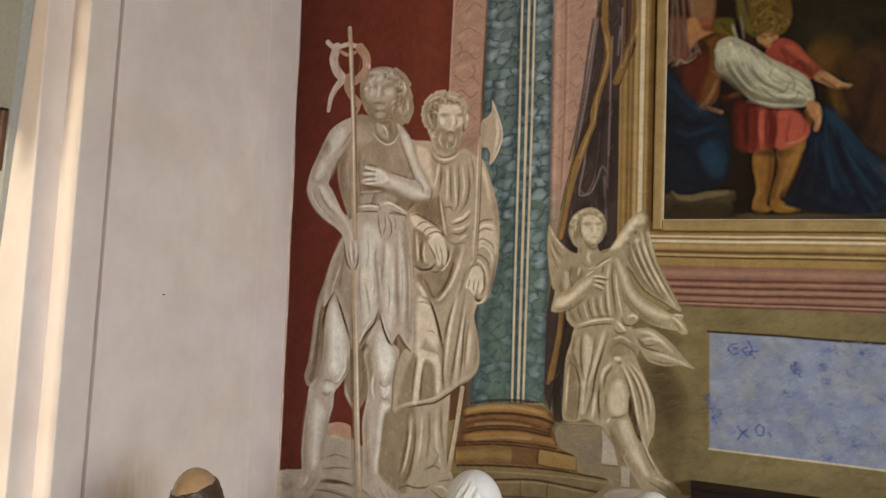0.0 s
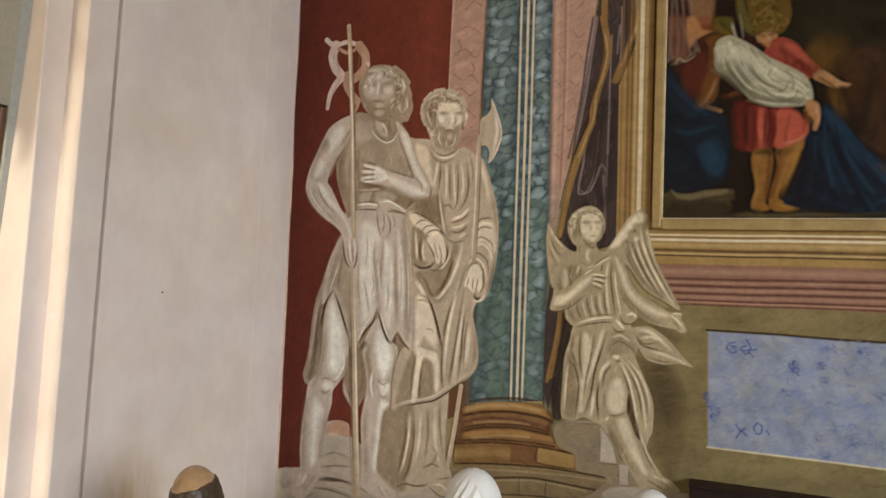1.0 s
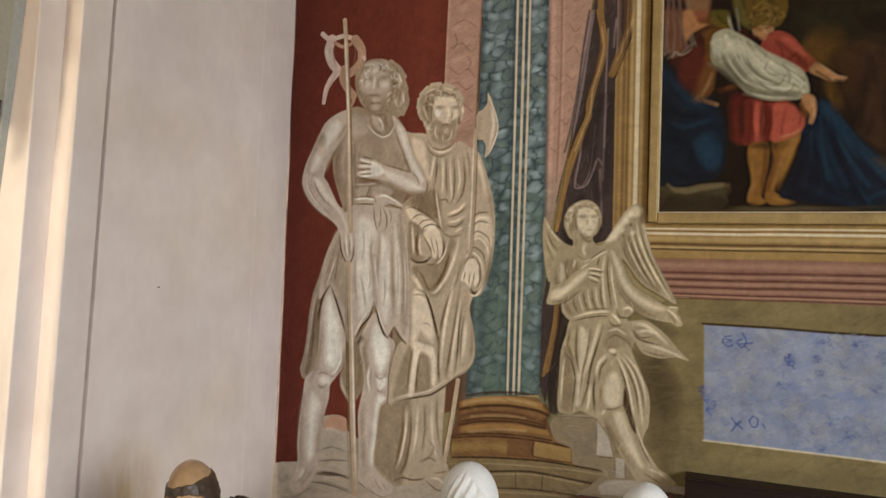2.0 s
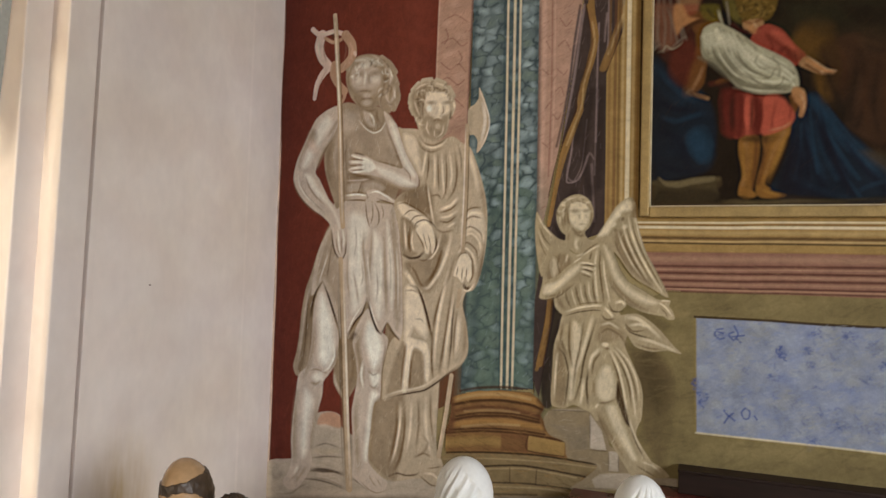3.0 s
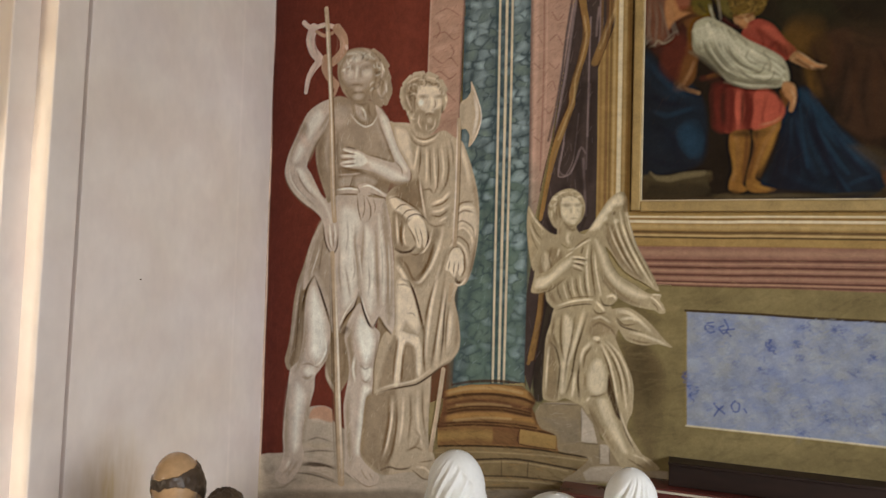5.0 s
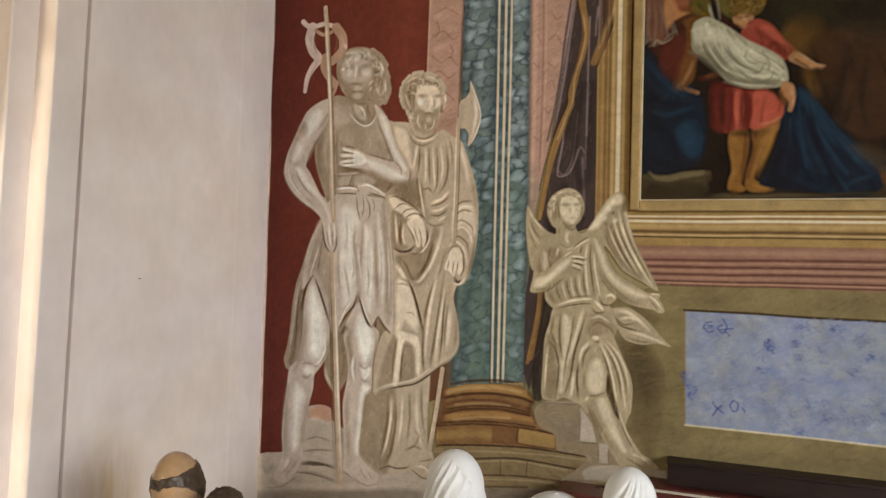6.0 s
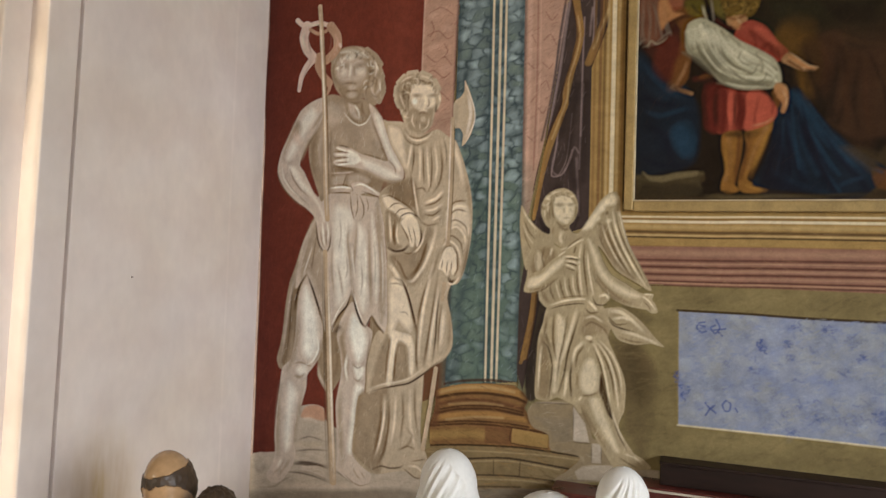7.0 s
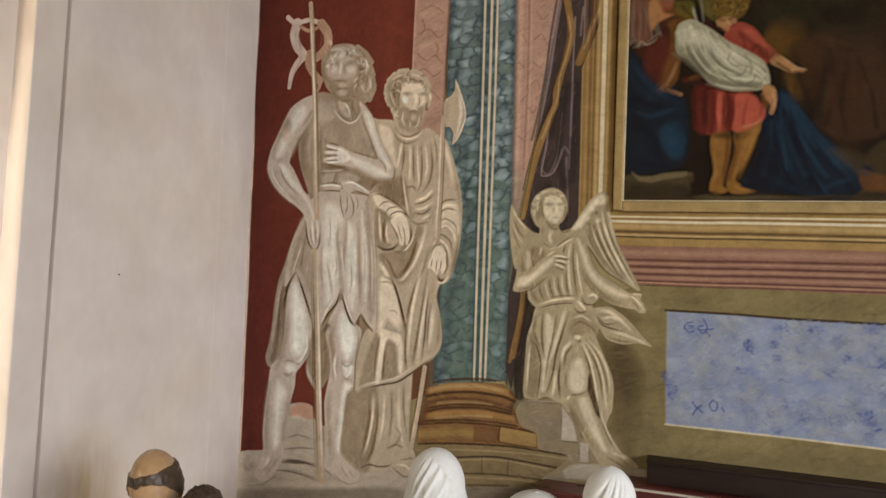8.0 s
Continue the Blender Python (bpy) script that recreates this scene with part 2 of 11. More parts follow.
# painted decoration: strokes laid by hand on a fine sheet of points
class Painter:
    def __init__(self, x0, x1, z0, z1, step, ground):
        self.x = np.arange(round((x1 - x0) / step) + 1) * step + x0
        self.z = np.arange(round((z1 - z0) / step) + 1) * step + z0
        self.colour = np.ones((len(self.z), len(self.x), 3)) * np.array(ground)
        self.names, self.owner = ["ground"], np.zeros((len(self.z), len(self.x)), int)
        self.layer, self.only, self.fade = "ground", "", 0.0
        self.height, self.heights = np.zeros(self.owner.shape), {}

    def window(self, pts, pad):
        xs, zs = [p[0] for p in pts], [p[1] for p in pts]
        i0, i1 = np.searchsorted(self.x, (min(xs) - pad, max(xs) + pad))
        k0, k1 = np.searchsorted(self.z, (min(zs) - pad, max(zs) + pad))
        gx, gz = np.meshgrid(self.x[i0:i1], self.z[k0:k1])
        return (slice(k0, k1), slice(i0, i1)), gx, gz

    def lay(self, part_of, alpha, colour, own):
        if self.only:
            alpha = alpha * (self.owner[part_of] == self.names.index(self.only))
        self.colour[part_of] += (np.array(colour) - self.colour[part_of]) * alpha[..., None]
        if own:
            self.height[part_of] += (1.0 - self.height[part_of]) * alpha
        self.height[part_of] += self.heights.get(colour, 0.0) * alpha
        if own:
            if self.layer not in self.names:
                self.names.append(self.layer)
            self.owner[part_of][alpha > 0.5] = self.names.index(self.layer)

    @staticmethod
    def smooth(pts, closed, n=4):
        p = np.array(pts, float)
        m = len(p)
        if m < 3:
            return p
        out = []
        for i in range(m if closed else m - 1):
            if closed:
                a, b, c, d = p[i - 1], p[i], p[(i + 1) % m], p[(i + 2) % m]
            else:
                a, b, c, d = p[max(i - 1, 0)], p[i], p[i + 1], p[min(i + 2, m - 1)]
            for k in range(n):
                t = k / n
                q = b + 0.4 * (c - a) * t + (3 * (c - b) - 0.8 * (c - a) - 0.4 * (d - b)) * t * t + (2 * (b - c) + 0.4 * (c - a) + 0.4 * (d - b)) * t ** 3
                out.append(q)
        if not closed:
            out.append(p[-1])
        return np.array(out)

    def panel(self, pts, colour, soft, a=1.0, own=True):
        self.fill(pts, colour, soft, a, own, curved=False)

    def fill(self, pts, colour, soft, a=1.0, own=True, curved=True):
        q = self.smooth(pts, True) if curved else np.array(pts, float)
        soft = max(soft, 0.004)
        w, gx, gz = self.window(q, soft)
        if gx.size == 0:
            return
        inside, near = np.zeros(gx.shape, bool), np.full(gx.shape, 9.0)
        for i in range(len(q)):
            (ax, az), (bx, bz) = q[i - 1], q[i]
            if az != bz:
                inside ^= ((az > gz) != (bz > gz)) & (gx < (bx - ax) * (gz - az) / (bz - az) + ax)
            t = np.clip(((gx - ax) * (bx - ax) + (gz - az) * (bz - az)) / max((bx - ax) ** 2 + (bz - az) ** 2, 1e-9), 0, 1)
            near = np.minimum(near, np.hypot(gx - ax - t * (bx - ax), gz - az - t * (bz - az)))
        self.lay(w, a * np.clip(0.5 + np.where(inside, near, -near) / soft, 0, 1), colour, own)

    def stroke(self, pts, width, colour, soft, a=1.0, own=False):
        q = self.smooth(pts, False)
        soft = max(soft, 0.004)
        w, gx, gz = self.window(q, max(width) / 2 + soft)
        if gx.size == 0:
            return
        best, along, n = np.full(gx.shape, -9.0), np.zeros(gx.shape), len(q) - 1
        for i in range(n):
            (ax, az), (bx, bz) = q[i], q[i + 1]
            t = np.clip(((gx - ax) * (bx - ax) + (gz - az) * (bz - az)) / max((bx - ax) ** 2 + (bz - az) ** 2, 1e-9), 0, 1)
            u = (i + t) / n
            half = 0.5 * (width[0] + (width[1] - width[0]) * u)
            gap = half - np.hypot(gx - ax - t * (bx - ax), gz - az - t * (bz - az))
            along = np.where(gap > best, u, along)
            best = np.maximum(best, gap)
        if self.fade and not own:
            a = a * np.clip(0.15 + np.minimum(along, 1 - along) / self.fade, 0, 1)
        self.lay(w, a * np.clip(0.5 + best / soft, 0, 1), colour, own)

    def blob(self, at, radii, colour, soft, a=1.0, turn=0, own=False):
        r = max(radii)
        w, gx, gz = self.window([at], r + soft)
        if gx.size == 0:
            return
        c, s = math.cos(radians(turn)), math.sin(radians(turn))
        dx, dz = gx - at[0], gz - at[1]
        d = np.hypot((dx * c + dz * s) / radii[0], (-dx * s + dz * c) / radii[1])
        self.lay(w, a * np.clip(0.5 + (1 - d) * min(radii) / soft, 0, 1), colour, own)

    def blurred(self, m, n):
        for axis in (0, 1):
            c = np.cumsum(np.pad(m, [(n + 1, n) if i == axis else (0, 0) for i in (0, 1)], mode="edge"), axis)
            hi = np.take(c, range(2 * n + 1, c.shape[axis]), axis)
            lo = np.take(c, range(0, c.shape[axis] - 2 * n - 1), axis)
            m = (hi - lo) / (2 * n + 1)
        return m

    def relief(self, names, gain):
        """Painted chiaroscuro: folds turned to an imagined light from the upper left."""
        inside = np.isin(self.owner, [self.names.index(n) for n in names])
        h = self.blurred(self.blurred(self.height, 1), 1) * 0.7 + self.blurred(self.blurred(self.height, 2), 2) * 1.7 + self.blurred(self.blurred(self.height, 6), 6) * 2.4
        dz, dx = np.gradient(h)
        lit = np.clip(1 + gain * (dx - 0.55 * dz), 0.38, 1.3)
        lit = np.where(inside, lit, 1.0)
        self.colour *= (1 + (lit - 1) * np.clip(self.blurred(inside.astype(float), 1), 0, 1))[..., None]

    def brushwork(self, name, count, seed, slant, tones, strength=0.3, long=(0.02, 0.06), thick=(0.002, 0.005)):
        """Many short dry strokes within one painted form."""
        r = random.Random(seed)
        k, i = np.nonzero(self.owner == self.names.index(name))
        self.only = name
        for _ in range(count):
            j = r.randrange(len(k))
            x, z, a, n = self.x[i[j]], self.z[k[j]], radians(slant + r.uniform(-25, 25)), r.uniform(*long) / 2
            dx, dz, bend = n * math.cos(a), n * math.sin(a), r.uniform(-0.2, 0.2)
            pts = [(x - dx, z - dz), (x - dz * bend, z + dx * bend), (x + dx, z + dz)]
            self.stroke(pts, (r.uniform(*thick), thick[0]), r.choice(tones), 0.004, r.uniform(0.4, 1.0) * strength)
        self.only = ""

    def accent(self, names, amount, reach=2):
        """The last sitting: lights and darks pushed apart within the forms named."""
        inside = np.isin(self.owner, [self.names.index(n) for n in names])[..., None]
        soft = np.stack([self.blurred(self.blurred(self.colour[..., n], reach), reach) for n in range(3)], 2)
        self.colour = np.where(inside, np.clip(self.colour + amount * (self.colour - soft), 0.006, 0.88), self.colour)

    def weather(self, seed, amount):
        """Dry-brush unevenness and rubbed patches of old paint."""
        r = np.random.RandomState(seed)
        shape = self.owner.shape
        total = np.zeros(shape)
        for n, w in ((1, 0.9), (3, 1.1), (9, 0.9)):
            g = self.blurred(self.blurred(r.randn(*shape), n), n)
            total += w * g / g.std()
        self.colour *= np.clip(1 + amount * total, 0.5, 1.6)[..., None]

    def sheet(self, name, y, parent, material, label):
        """The faces that belong to one painted form, as a mesh of its own."""
        nx = len(self.x)
        mine = self.owner[:-1, :-1] == self.names.index(name)
        k, i = np.nonzero(mine)
        c = k * nx + i
        quads = np.stack([c, c + 1, c + nx + 1, c + nx], 1)
        used, back = np.unique(quads, return_inverse=True)
        me = bpy.data.meshes.new(name)
        me.vertices.add(len(used))
        co = np.stack([self.x[used % nx], np.full(len(used), y), self.z[used // nx]], 1)
        me.vertices.foreach_set("co", co.ravel())
        me.loops.add(quads.size)
        me.loops.foreach_set("vertex_index", back.ravel().astype(np.int32))
        me.polygons.add(len(quads))
        me.polygons.foreach_set("loop_start", np.arange(0, quads.size, 4, dtype=np.int32))
        me.update(calc_edges=True)
        at = me.attributes.new("paint", "FLOAT_COLOR", "POINT")
        col = np.concatenate([self.colour.reshape(-1, 3)[used], np.ones((len(used), 1))], 1)
        at.data.foreach_set("color", col.ravel().astype(np.float32))
        me.materials.append(material)
        ob = new(name, me)
        ob.parent = parent
        return tagged(ob, label)


def pigment(r, g, b):
    return rgb(r, g, b, 1.42)


RED = pigment(91, 42, 31)
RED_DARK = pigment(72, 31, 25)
RED_LIGHT = pigment(108, 54, 41)
PINK = pigment(154, 124, 108)
PINK_LIGHT = pigment(174, 144, 128)
PINK_DARK = pigment(119, 83, 72)
VEIN = pigment(104, 66, 57)
TEAL = pigment(84, 96, 98)
TEAL_LIGHT = pigment(138, 154, 158)
TEAL_GREEN = pigment(106, 120, 108)
TEAL_DARK = pigment(46, 58, 62)
FILLET = pigment(185, 174, 149)
BRONZE = pigment(110, 82, 50)
BRONZE_LIGHT = pigment(140, 106, 62)
BRONZE_DARK = pigment(58, 36, 22)
BRONZE_RED = pigment(88, 58, 38)
GOLD = pigment(134, 109, 66)
GOLD_LIGHT = pigment(170, 147, 106)
CREAM = pigment(185, 173, 146)
DARK = pigment(47, 34, 23)
FRINGE = pigment(118, 90, 52)
STEP = pigment(112, 96, 68)
STEP_DARK = pigment(48, 37, 25)
STEP_LIGHT = pigment(146, 130, 100)
STONE = pigment(156, 145, 131)
STONE_DARK = pigment(106, 97, 85)
KHAKI = pigment(106, 94, 63)
KHAKI_LIGHT = pigment(121, 108, 74)
KHAKI_DARK = pigment(88, 77, 51)
SHADOW = pigment(85, 72, 49)
CURTAIN = pigment(58, 47, 43)
CURTAIN_LIGHT = pigment(124, 108, 106)
CURTAIN_DARK = pigment(36, 28, 25)
MAUVE = pigment(118, 86, 72)
MAUVE_LIGHT = pigment(148, 117, 95)
MAUVE_DARK = pigment(74, 44, 34)
BLUE = pigment(114, 120, 136)
BLUE_LIGHT = pigment(130, 136, 149)
BLUE_GREY = pigment(130, 132, 131)
BLUE_DEEP = pigment(102, 112, 144)
INK = pigment(56, 68, 116)
BONE = pigment(173, 161, 147)
BONE_LIGHT = pigment(205, 198, 190)
BONE_SHADE = pigment(153, 139, 119)
BONE_DARK = pigment(104, 89, 68)
OUTLINE = pigment(62, 48, 36)
SCROLL = pigment(176, 158, 148)
SHAFT = pigment(160, 142, 120)
UMBER = pigment(29, 22, 16)
OLIVE = pigment(36, 33, 22)
OLIVE_LIGHT = pigment(79, 71, 35)
BROWN = pigment(54, 37, 26)
BROWN_LIGHT = pigment(54, 38, 26)
OCHRE = pigment(76, 54, 24)
FLOOR = pigment(58, 47, 32)
FLOOR_LIGHT = pigment(86, 76, 54)
NAVY = pigment(22, 28, 38)
AZURE = pigment(28, 46, 64)
INKBLUE = pigment(20, 20, 30)
MAROON = pigment(52, 28, 22)
FLESH = pigment(127, 97, 70)
FLESH_LIGHT = pigment(162, 135, 108)
FLESH_DARK = pigment(85, 55, 29)
FLESH_GOLD = pigment(112, 79, 39)
VEIL = pigment(100, 93, 86)
HAIR = pigment(78, 61, 27)
HAIR_LIGHT = pigment(124, 102, 55)
RED_CLOTH = pigment(114, 53, 43)
RED_CLOTH_LIGHT = pigment(144, 75, 61)
RED_DEEP = pigment(78, 30, 24)
SHIRT = pigment(136, 134, 118)
SHIRT_LIGHT = pigment(176, 174, 160)
SHIRT_SHADE = pigment(98, 94, 80)
HIDE = pigment(124, 109, 84)
ROCK_WARM = pigment(164, 124, 100)
SCROLL_SHADE = pigment(150, 122, 102)
ROCKY = pigment(122, 108, 85)
LIME = pigment(178, 162, 150)
SHIRT_DEEP = pigment(84, 80, 66)
PALE = pigment(218, 209, 200)
ASH = pigment(168, 156, 144)
DUN = pigment(136, 121, 103)
SHADE = pigment(104, 87, 67)
DEEP = pigment(66, 50, 36)
CREAMY = pigment(206, 194, 175)
TAN = pigment(160, 146, 126)
BUFF = pigment(128, 112, 92)
BISTRE = pigment(98, 78, 55)
SEPIA = pigment(68, 51, 35)
WHEAT = pigment(192, 180, 155)
STRAW = pigment(146, 132, 106)
FAWN = pigment(118, 102, 78)
MUD = pigment(92, 76, 53)
PEAT = pigment(66, 52, 35)
DUSK = pigment(64, 53, 33)
PATINA = pigment(80, 98, 86)
BROWN_WARM = pigment(48, 32, 21)
BROWN_RUST = pigment(58, 36, 23)
ROSE_SHADOW = pigment(98, 66, 52)
FLESH_WARM = pigment(148, 106, 72)
MAROON_WARM = pigment(70, 32, 24)
OLIVE_BRIGHT = pigment(78, 70, 28)
AZURE_BRIGHT = pigment(30, 50, 70)
BLOCK = pigment(62, 54, 38)
BLOCK_LIT = pigment(102, 92, 70)
RED_ROSE = pigment(150, 74, 60)
FLESH_GOLD_LIT = pigment(132, 98, 48)
rnd = random.Random(5)


def cells(k):
    """Uneven pale pebbles parted by dark cracks: the painted marble of the column."""
    seeds = []
    z = 1.18
    while z < 3.56:
        x = -1.16
        while x < -0.74:
            seeds.append((x + rnd.uniform(-0.026, 0.026), z + rnd.uniform(-0.021, 0.021), rnd.random(), rnd.random()))
            x += rnd.uniform(0.05, 0.085)
        z += 0.05
    s = np.array(seeds)
    i0, i1 = np.searchsorted(k.x, (-1.15, -0.75))
    k0, k1 = np.searchsorted(k.z, (1.2, 3.5))
    gx, gz = np.meshgrid(k.x[i0:i1], k.z[k0:k1])
    wob = np.sin(gz * 61 + gx * 23) * 0.006 + np.sin(gz * 140 - gx * 90) * 0.003
    first, second, who = np.full(gx.shape, 9.0), np.full(gx.shape, 9.0), np.zeros(gx.shape, int)
    for n, (sx, sz, _, _) in enumerate(seeds):
        d = np.hypot((gx + wob - sx) * 0.8, (gz + wob - sz) * 1.1)
        closer = d < first
        second = np.where(closer, first, np.minimum(second, d))
        who = np.where(closer, n, who)
        first = np.where(closer, d, first)
    w = (slice(k0, k1), slice(i0, i1))
    low = np.clip((1.95 - gz) / 0.5, 0, 1)
    tone, tint = s[who, 2], s[who, 3]
    dome = np.clip(1 - first / 0.036, 0, 1)
    k.only = "painted_column"
    k.lay(w, np.where(tint < 0.30 + 0.3 * low, 0.0, 1.0) * np.minimum(1, dome * 1.3) * (0.35 + 0.65 * tone) * (1 - 0.55 * low), TEAL_LIGHT, False)
    k.lay(w, np.where(tint < 0.30 + 0.3 * low, 1.0, 0.0) * dome * (0.2 + 0.6 * tone) * (1 - 0.3 * low), TEAL_GREEN, False)
    worn = k.blurred(k.blurred(np.random.RandomState(4).randn(*gx.shape), 3), 3)
    worn = np.clip(0.75 + 0.8 * worn / worn.std(), 0, 1)
    crack = worn * np.clip(1 - (second - first) / (0.010 + 0.014 * tint), 0, 1)
    k.lay(w, crack * (0.6 + 0.4 * tone) * (1 - 0.35 * low), TEAL_DARK, False)
    k.only = ""


def clouds(k):
    """Cloudy patches and crisp flecks of the painted blue marble."""
    k.only = "marble_panel"
    for _ in range(420):
        at = (rnd.uniform(-0.06, 0.9), rnd.uniform(1.08, 1.62))
        r = rnd.uniform(0.008, 0.030)
        k.blob(at, (r * rnd.uniform(0.8, 1.8), r), rnd.choice((BLUE_LIGHT, BLUE_GREY, BLUE_DEEP, BLUE_GREY, BLUE)), r * 0.8, rnd.uniform(0.2, 0.45), rnd.randint(-60, 60))
    for _ in range(120):
        x, z = rnd.uniform(-0.04, 0.9), rnd.uniform(1.1, 1.6)
        pts = [(x, z), (x + rnd.uniform(-0.02, 0.02), z + rnd.uniform(-0.012, 0.012)), (x + rnd.uniform(-0.03, 0.03), z + rnd.uniform(-0.02, 0.02))]
        k.stroke(pts, (0.004, rnd.uniform(0.004, 0.012)), INK, 0.006, rnd.uniform(0.08, 0.35))
    k.only = ""


def fleck(k, at, radii, a, turn):
    """A ragged blue fleck: a faint cloud with short hooked strokes in it."""
    k.blob(at, radii, INK, 0.02, a * 0.55, turn)
    for _ in range(9):
        x, z = at[0] + rnd.uniform(-1, 1) * radii[0], at[1] + rnd.uniform(-1, 1) * radii[1]
        u, v = rnd.uniform(-0.014, 0.014), rnd.uniform(-0.012, 0.012)
        k.stroke([(x, z), (x + u, z + v), (x + u * 0.4 + 0.006, z + v * 1.7)], (0.008, 0.004), INK, 0.005, a * rnd.uniform(0.4, 1.0))


def curls(k, at, radii, count, a0, a1, inner, tones):
    """Small curling locks round a painted head."""
    for _ in range(count):
        a, d = radians(rnd.uniform(a0, a1)), rnd.uniform(inner, 0.86)
        x, z, r, s = at[0] + radii[0] * d * math.cos(a), at[1] + radii[1] * d * math.sin(a), rnd.uniform(0.011, 0.022), rnd.uniform(0, 6.3)
        arc = [(x + r * math.cos(s + j * 0.5), z + r * math.sin(s + j * 0.5)) for j in range(5)]
        k.stroke(arc, (0.012, 0.005), rnd.choice(tones), 0.008, rnd.uniform(0.2, 0.45))


TONES = {BONE_LIGHT: 0.55, BONE: 0.12, BONE_SHADE: -0.12, BONE_DARK: -0.6, OUTLINE: -0.8, HIDE: -0.4, SHIRT_LIGHT: 0.5, SHIRT_SHADE: -0.5, RED_CLOTH_LIGHT: 0.4, RED_DEEP: -0.4, AZURE: 0.4, INKBLUE: -0.4,
         BRONZE_LIGHT: 0.4, BRONZE_DARK: -0.5, STEP_DARK: -0.4, STEP_LIGHT: 0.3, CURTAIN_LIGHT: 0.4, CURTAIN_DARK: -0.3}


def paint_mural(cv):
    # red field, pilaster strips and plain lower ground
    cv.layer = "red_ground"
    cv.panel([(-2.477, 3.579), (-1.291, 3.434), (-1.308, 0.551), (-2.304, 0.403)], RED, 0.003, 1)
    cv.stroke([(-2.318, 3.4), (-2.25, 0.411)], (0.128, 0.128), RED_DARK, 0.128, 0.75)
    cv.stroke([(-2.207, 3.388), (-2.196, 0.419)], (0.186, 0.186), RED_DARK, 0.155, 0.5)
    cv.stroke([(-1.424, 3.244), (-1.425, 2.541)], (0.145, 0.145), RED_LIGHT, 0.174, 0.5)
    cv.layer = "painted_pilaster"
    cv.panel([(-1.304, 3.435), (-1.309, 3.116), (-1.312, 2.826), (-1.301, 2.25), (-1.137, 2.248), (-1.13, 2.814), (-1.121, 3.098), (-1.109, 3.412)], PINK, 0.004, 1)
    cv.stroke([(-1.301, 3.289), (-1.308, 2.797), (-1.31, 1.679)], (0.009, 0.009), PINK_LIGHT, 0.006, 0.7)
    cv.stroke([(-1.118, 3.27), (-1.131, 2.757), (-1.13, 1.686)], (0.014, 0.014), PINK_DARK, 0.008, 0.7)
    cv.stroke([(-1.276, 3.055), (-1.216, 3.078), (-1.154, 3.038)], (0.006, 0.006), VEIN, 0.006, 0.55)
    cv.stroke([(-1.286, 2.94), (-1.226, 2.958), (-1.179, 2.915), (-1.147, 2.929)], (0.006, 0.006), VEIN, 0.006, 0.55)
    cv.stroke([(-1.288, 2.839), (-1.235, 2.798), (-1.191, 2.824), (-1.153, 2.781)], (0.006, 0.006), VEIN, 0.006, 0.55)
    cv.stroke([(-1.29, 2.738), (-1.248, 2.759), (-1.192, 2.718), (-1.157, 2.742)], (0.006, 0.006), VEIN, 0.006, 0.55)
    cv.stroke([(-1.265, 3.01), (-1.251, 2.966), (-1.271, 2.933)], (0.006, 0.006), VEIN, 0.006, 0.55)
    cv.stroke([(-1.193, 2.89), (-1.174, 2.851), (-1.196, 2.818)], (0.006, 0.006), VEIN, 0.006, 0.55)
    cv.stroke([(-1.292, 2.623), (-1.214, 2.648), (-1.158, 2.602)], (0.006, 0.006), VEIN, 0.006, 0.55)
    cv.stroke([(-1.235, 3.166), (-1.191, 3.205), (-1.144, 3.172)], (0.006, 0.006), VEIN, 0.006, 0.55)
    cv.stroke([(-1.291, 3.201), (-1.263, 3.256), (-1.222, 3.229)], (0.006, 0.006), VEIN, 0.006, 0.55)
    cv.blob((-1.26, 3.039), (0.029, 0.02), PINK_LIGHT, 0.02, 0.5, 0)
    cv.blob((-1.181, 2.966), (0.029, 0.02), PINK_LIGHT, 0.02, 0.5, 0)
    cv.blob((-1.247, 2.879), (0.029, 0.02), PINK_LIGHT, 0.02, 0.5, 0)
    cv.blob((-1.182, 2.766), (0.029, 0.02), PINK_LIGHT, 0.02, 0.5, 0)
    cv.blob((-1.251, 2.678), (0.029, 0.02), PINK_LIGHT, 0.02, 0.5, 0)
    cv.blob((-1.218, 3.136), (0.029, 0.02), PINK_LIGHT, 0.02, 0.5, 0)
    cv.layer = "painted_strip"
    cv.panel([(-0.774, 3.371), (-0.558, 3.344), (-0.584, 2.941), (-0.673, 2.378), (-0.758, 1.918), (-0.776, 1.648), (-0.778, 2.244), (-0.785, 3.067)], PINK, 0.004, 1)
    cv.stroke([(-0.758, 3.23), (-0.751, 2.653), (-0.754, 2.108)], (0.022, 0.017), PINK_LIGHT, 0.011, 0.6)
    cv.stroke([(-0.722, 3.226), (-0.714, 2.678), (-0.72, 2.243)], (0.008, 0.008), PINK_DARK, 0.006, 0.6)
    cv.stroke([(-0.708, 3.225), (-0.7, 2.677), (-0.706, 2.297)], (0.006, 0.006), PINK_LIGHT, 0.006, 0.6)
    cv.stroke([(-0.78, 3.067), (-0.773, 2.244), (-0.777, 1.837)], (0.011, 0.011), VEIN, 0.011, 0.5)
    cv.stroke([(-0.681, 3.003), (-0.652, 2.96), (-0.626, 2.985)], (0.006, 0.006), VEIN, 0.006, 0.5)
    cv.stroke([(-0.687, 2.867), (-0.655, 2.892), (-0.627, 2.841)], (0.006, 0.006), VEIN, 0.006, 0.5)
    cv.stroke([(-0.689, 2.758), (-0.658, 2.729), (-0.64, 2.75)], (0.006, 0.006), VEIN, 0.006, 0.5)
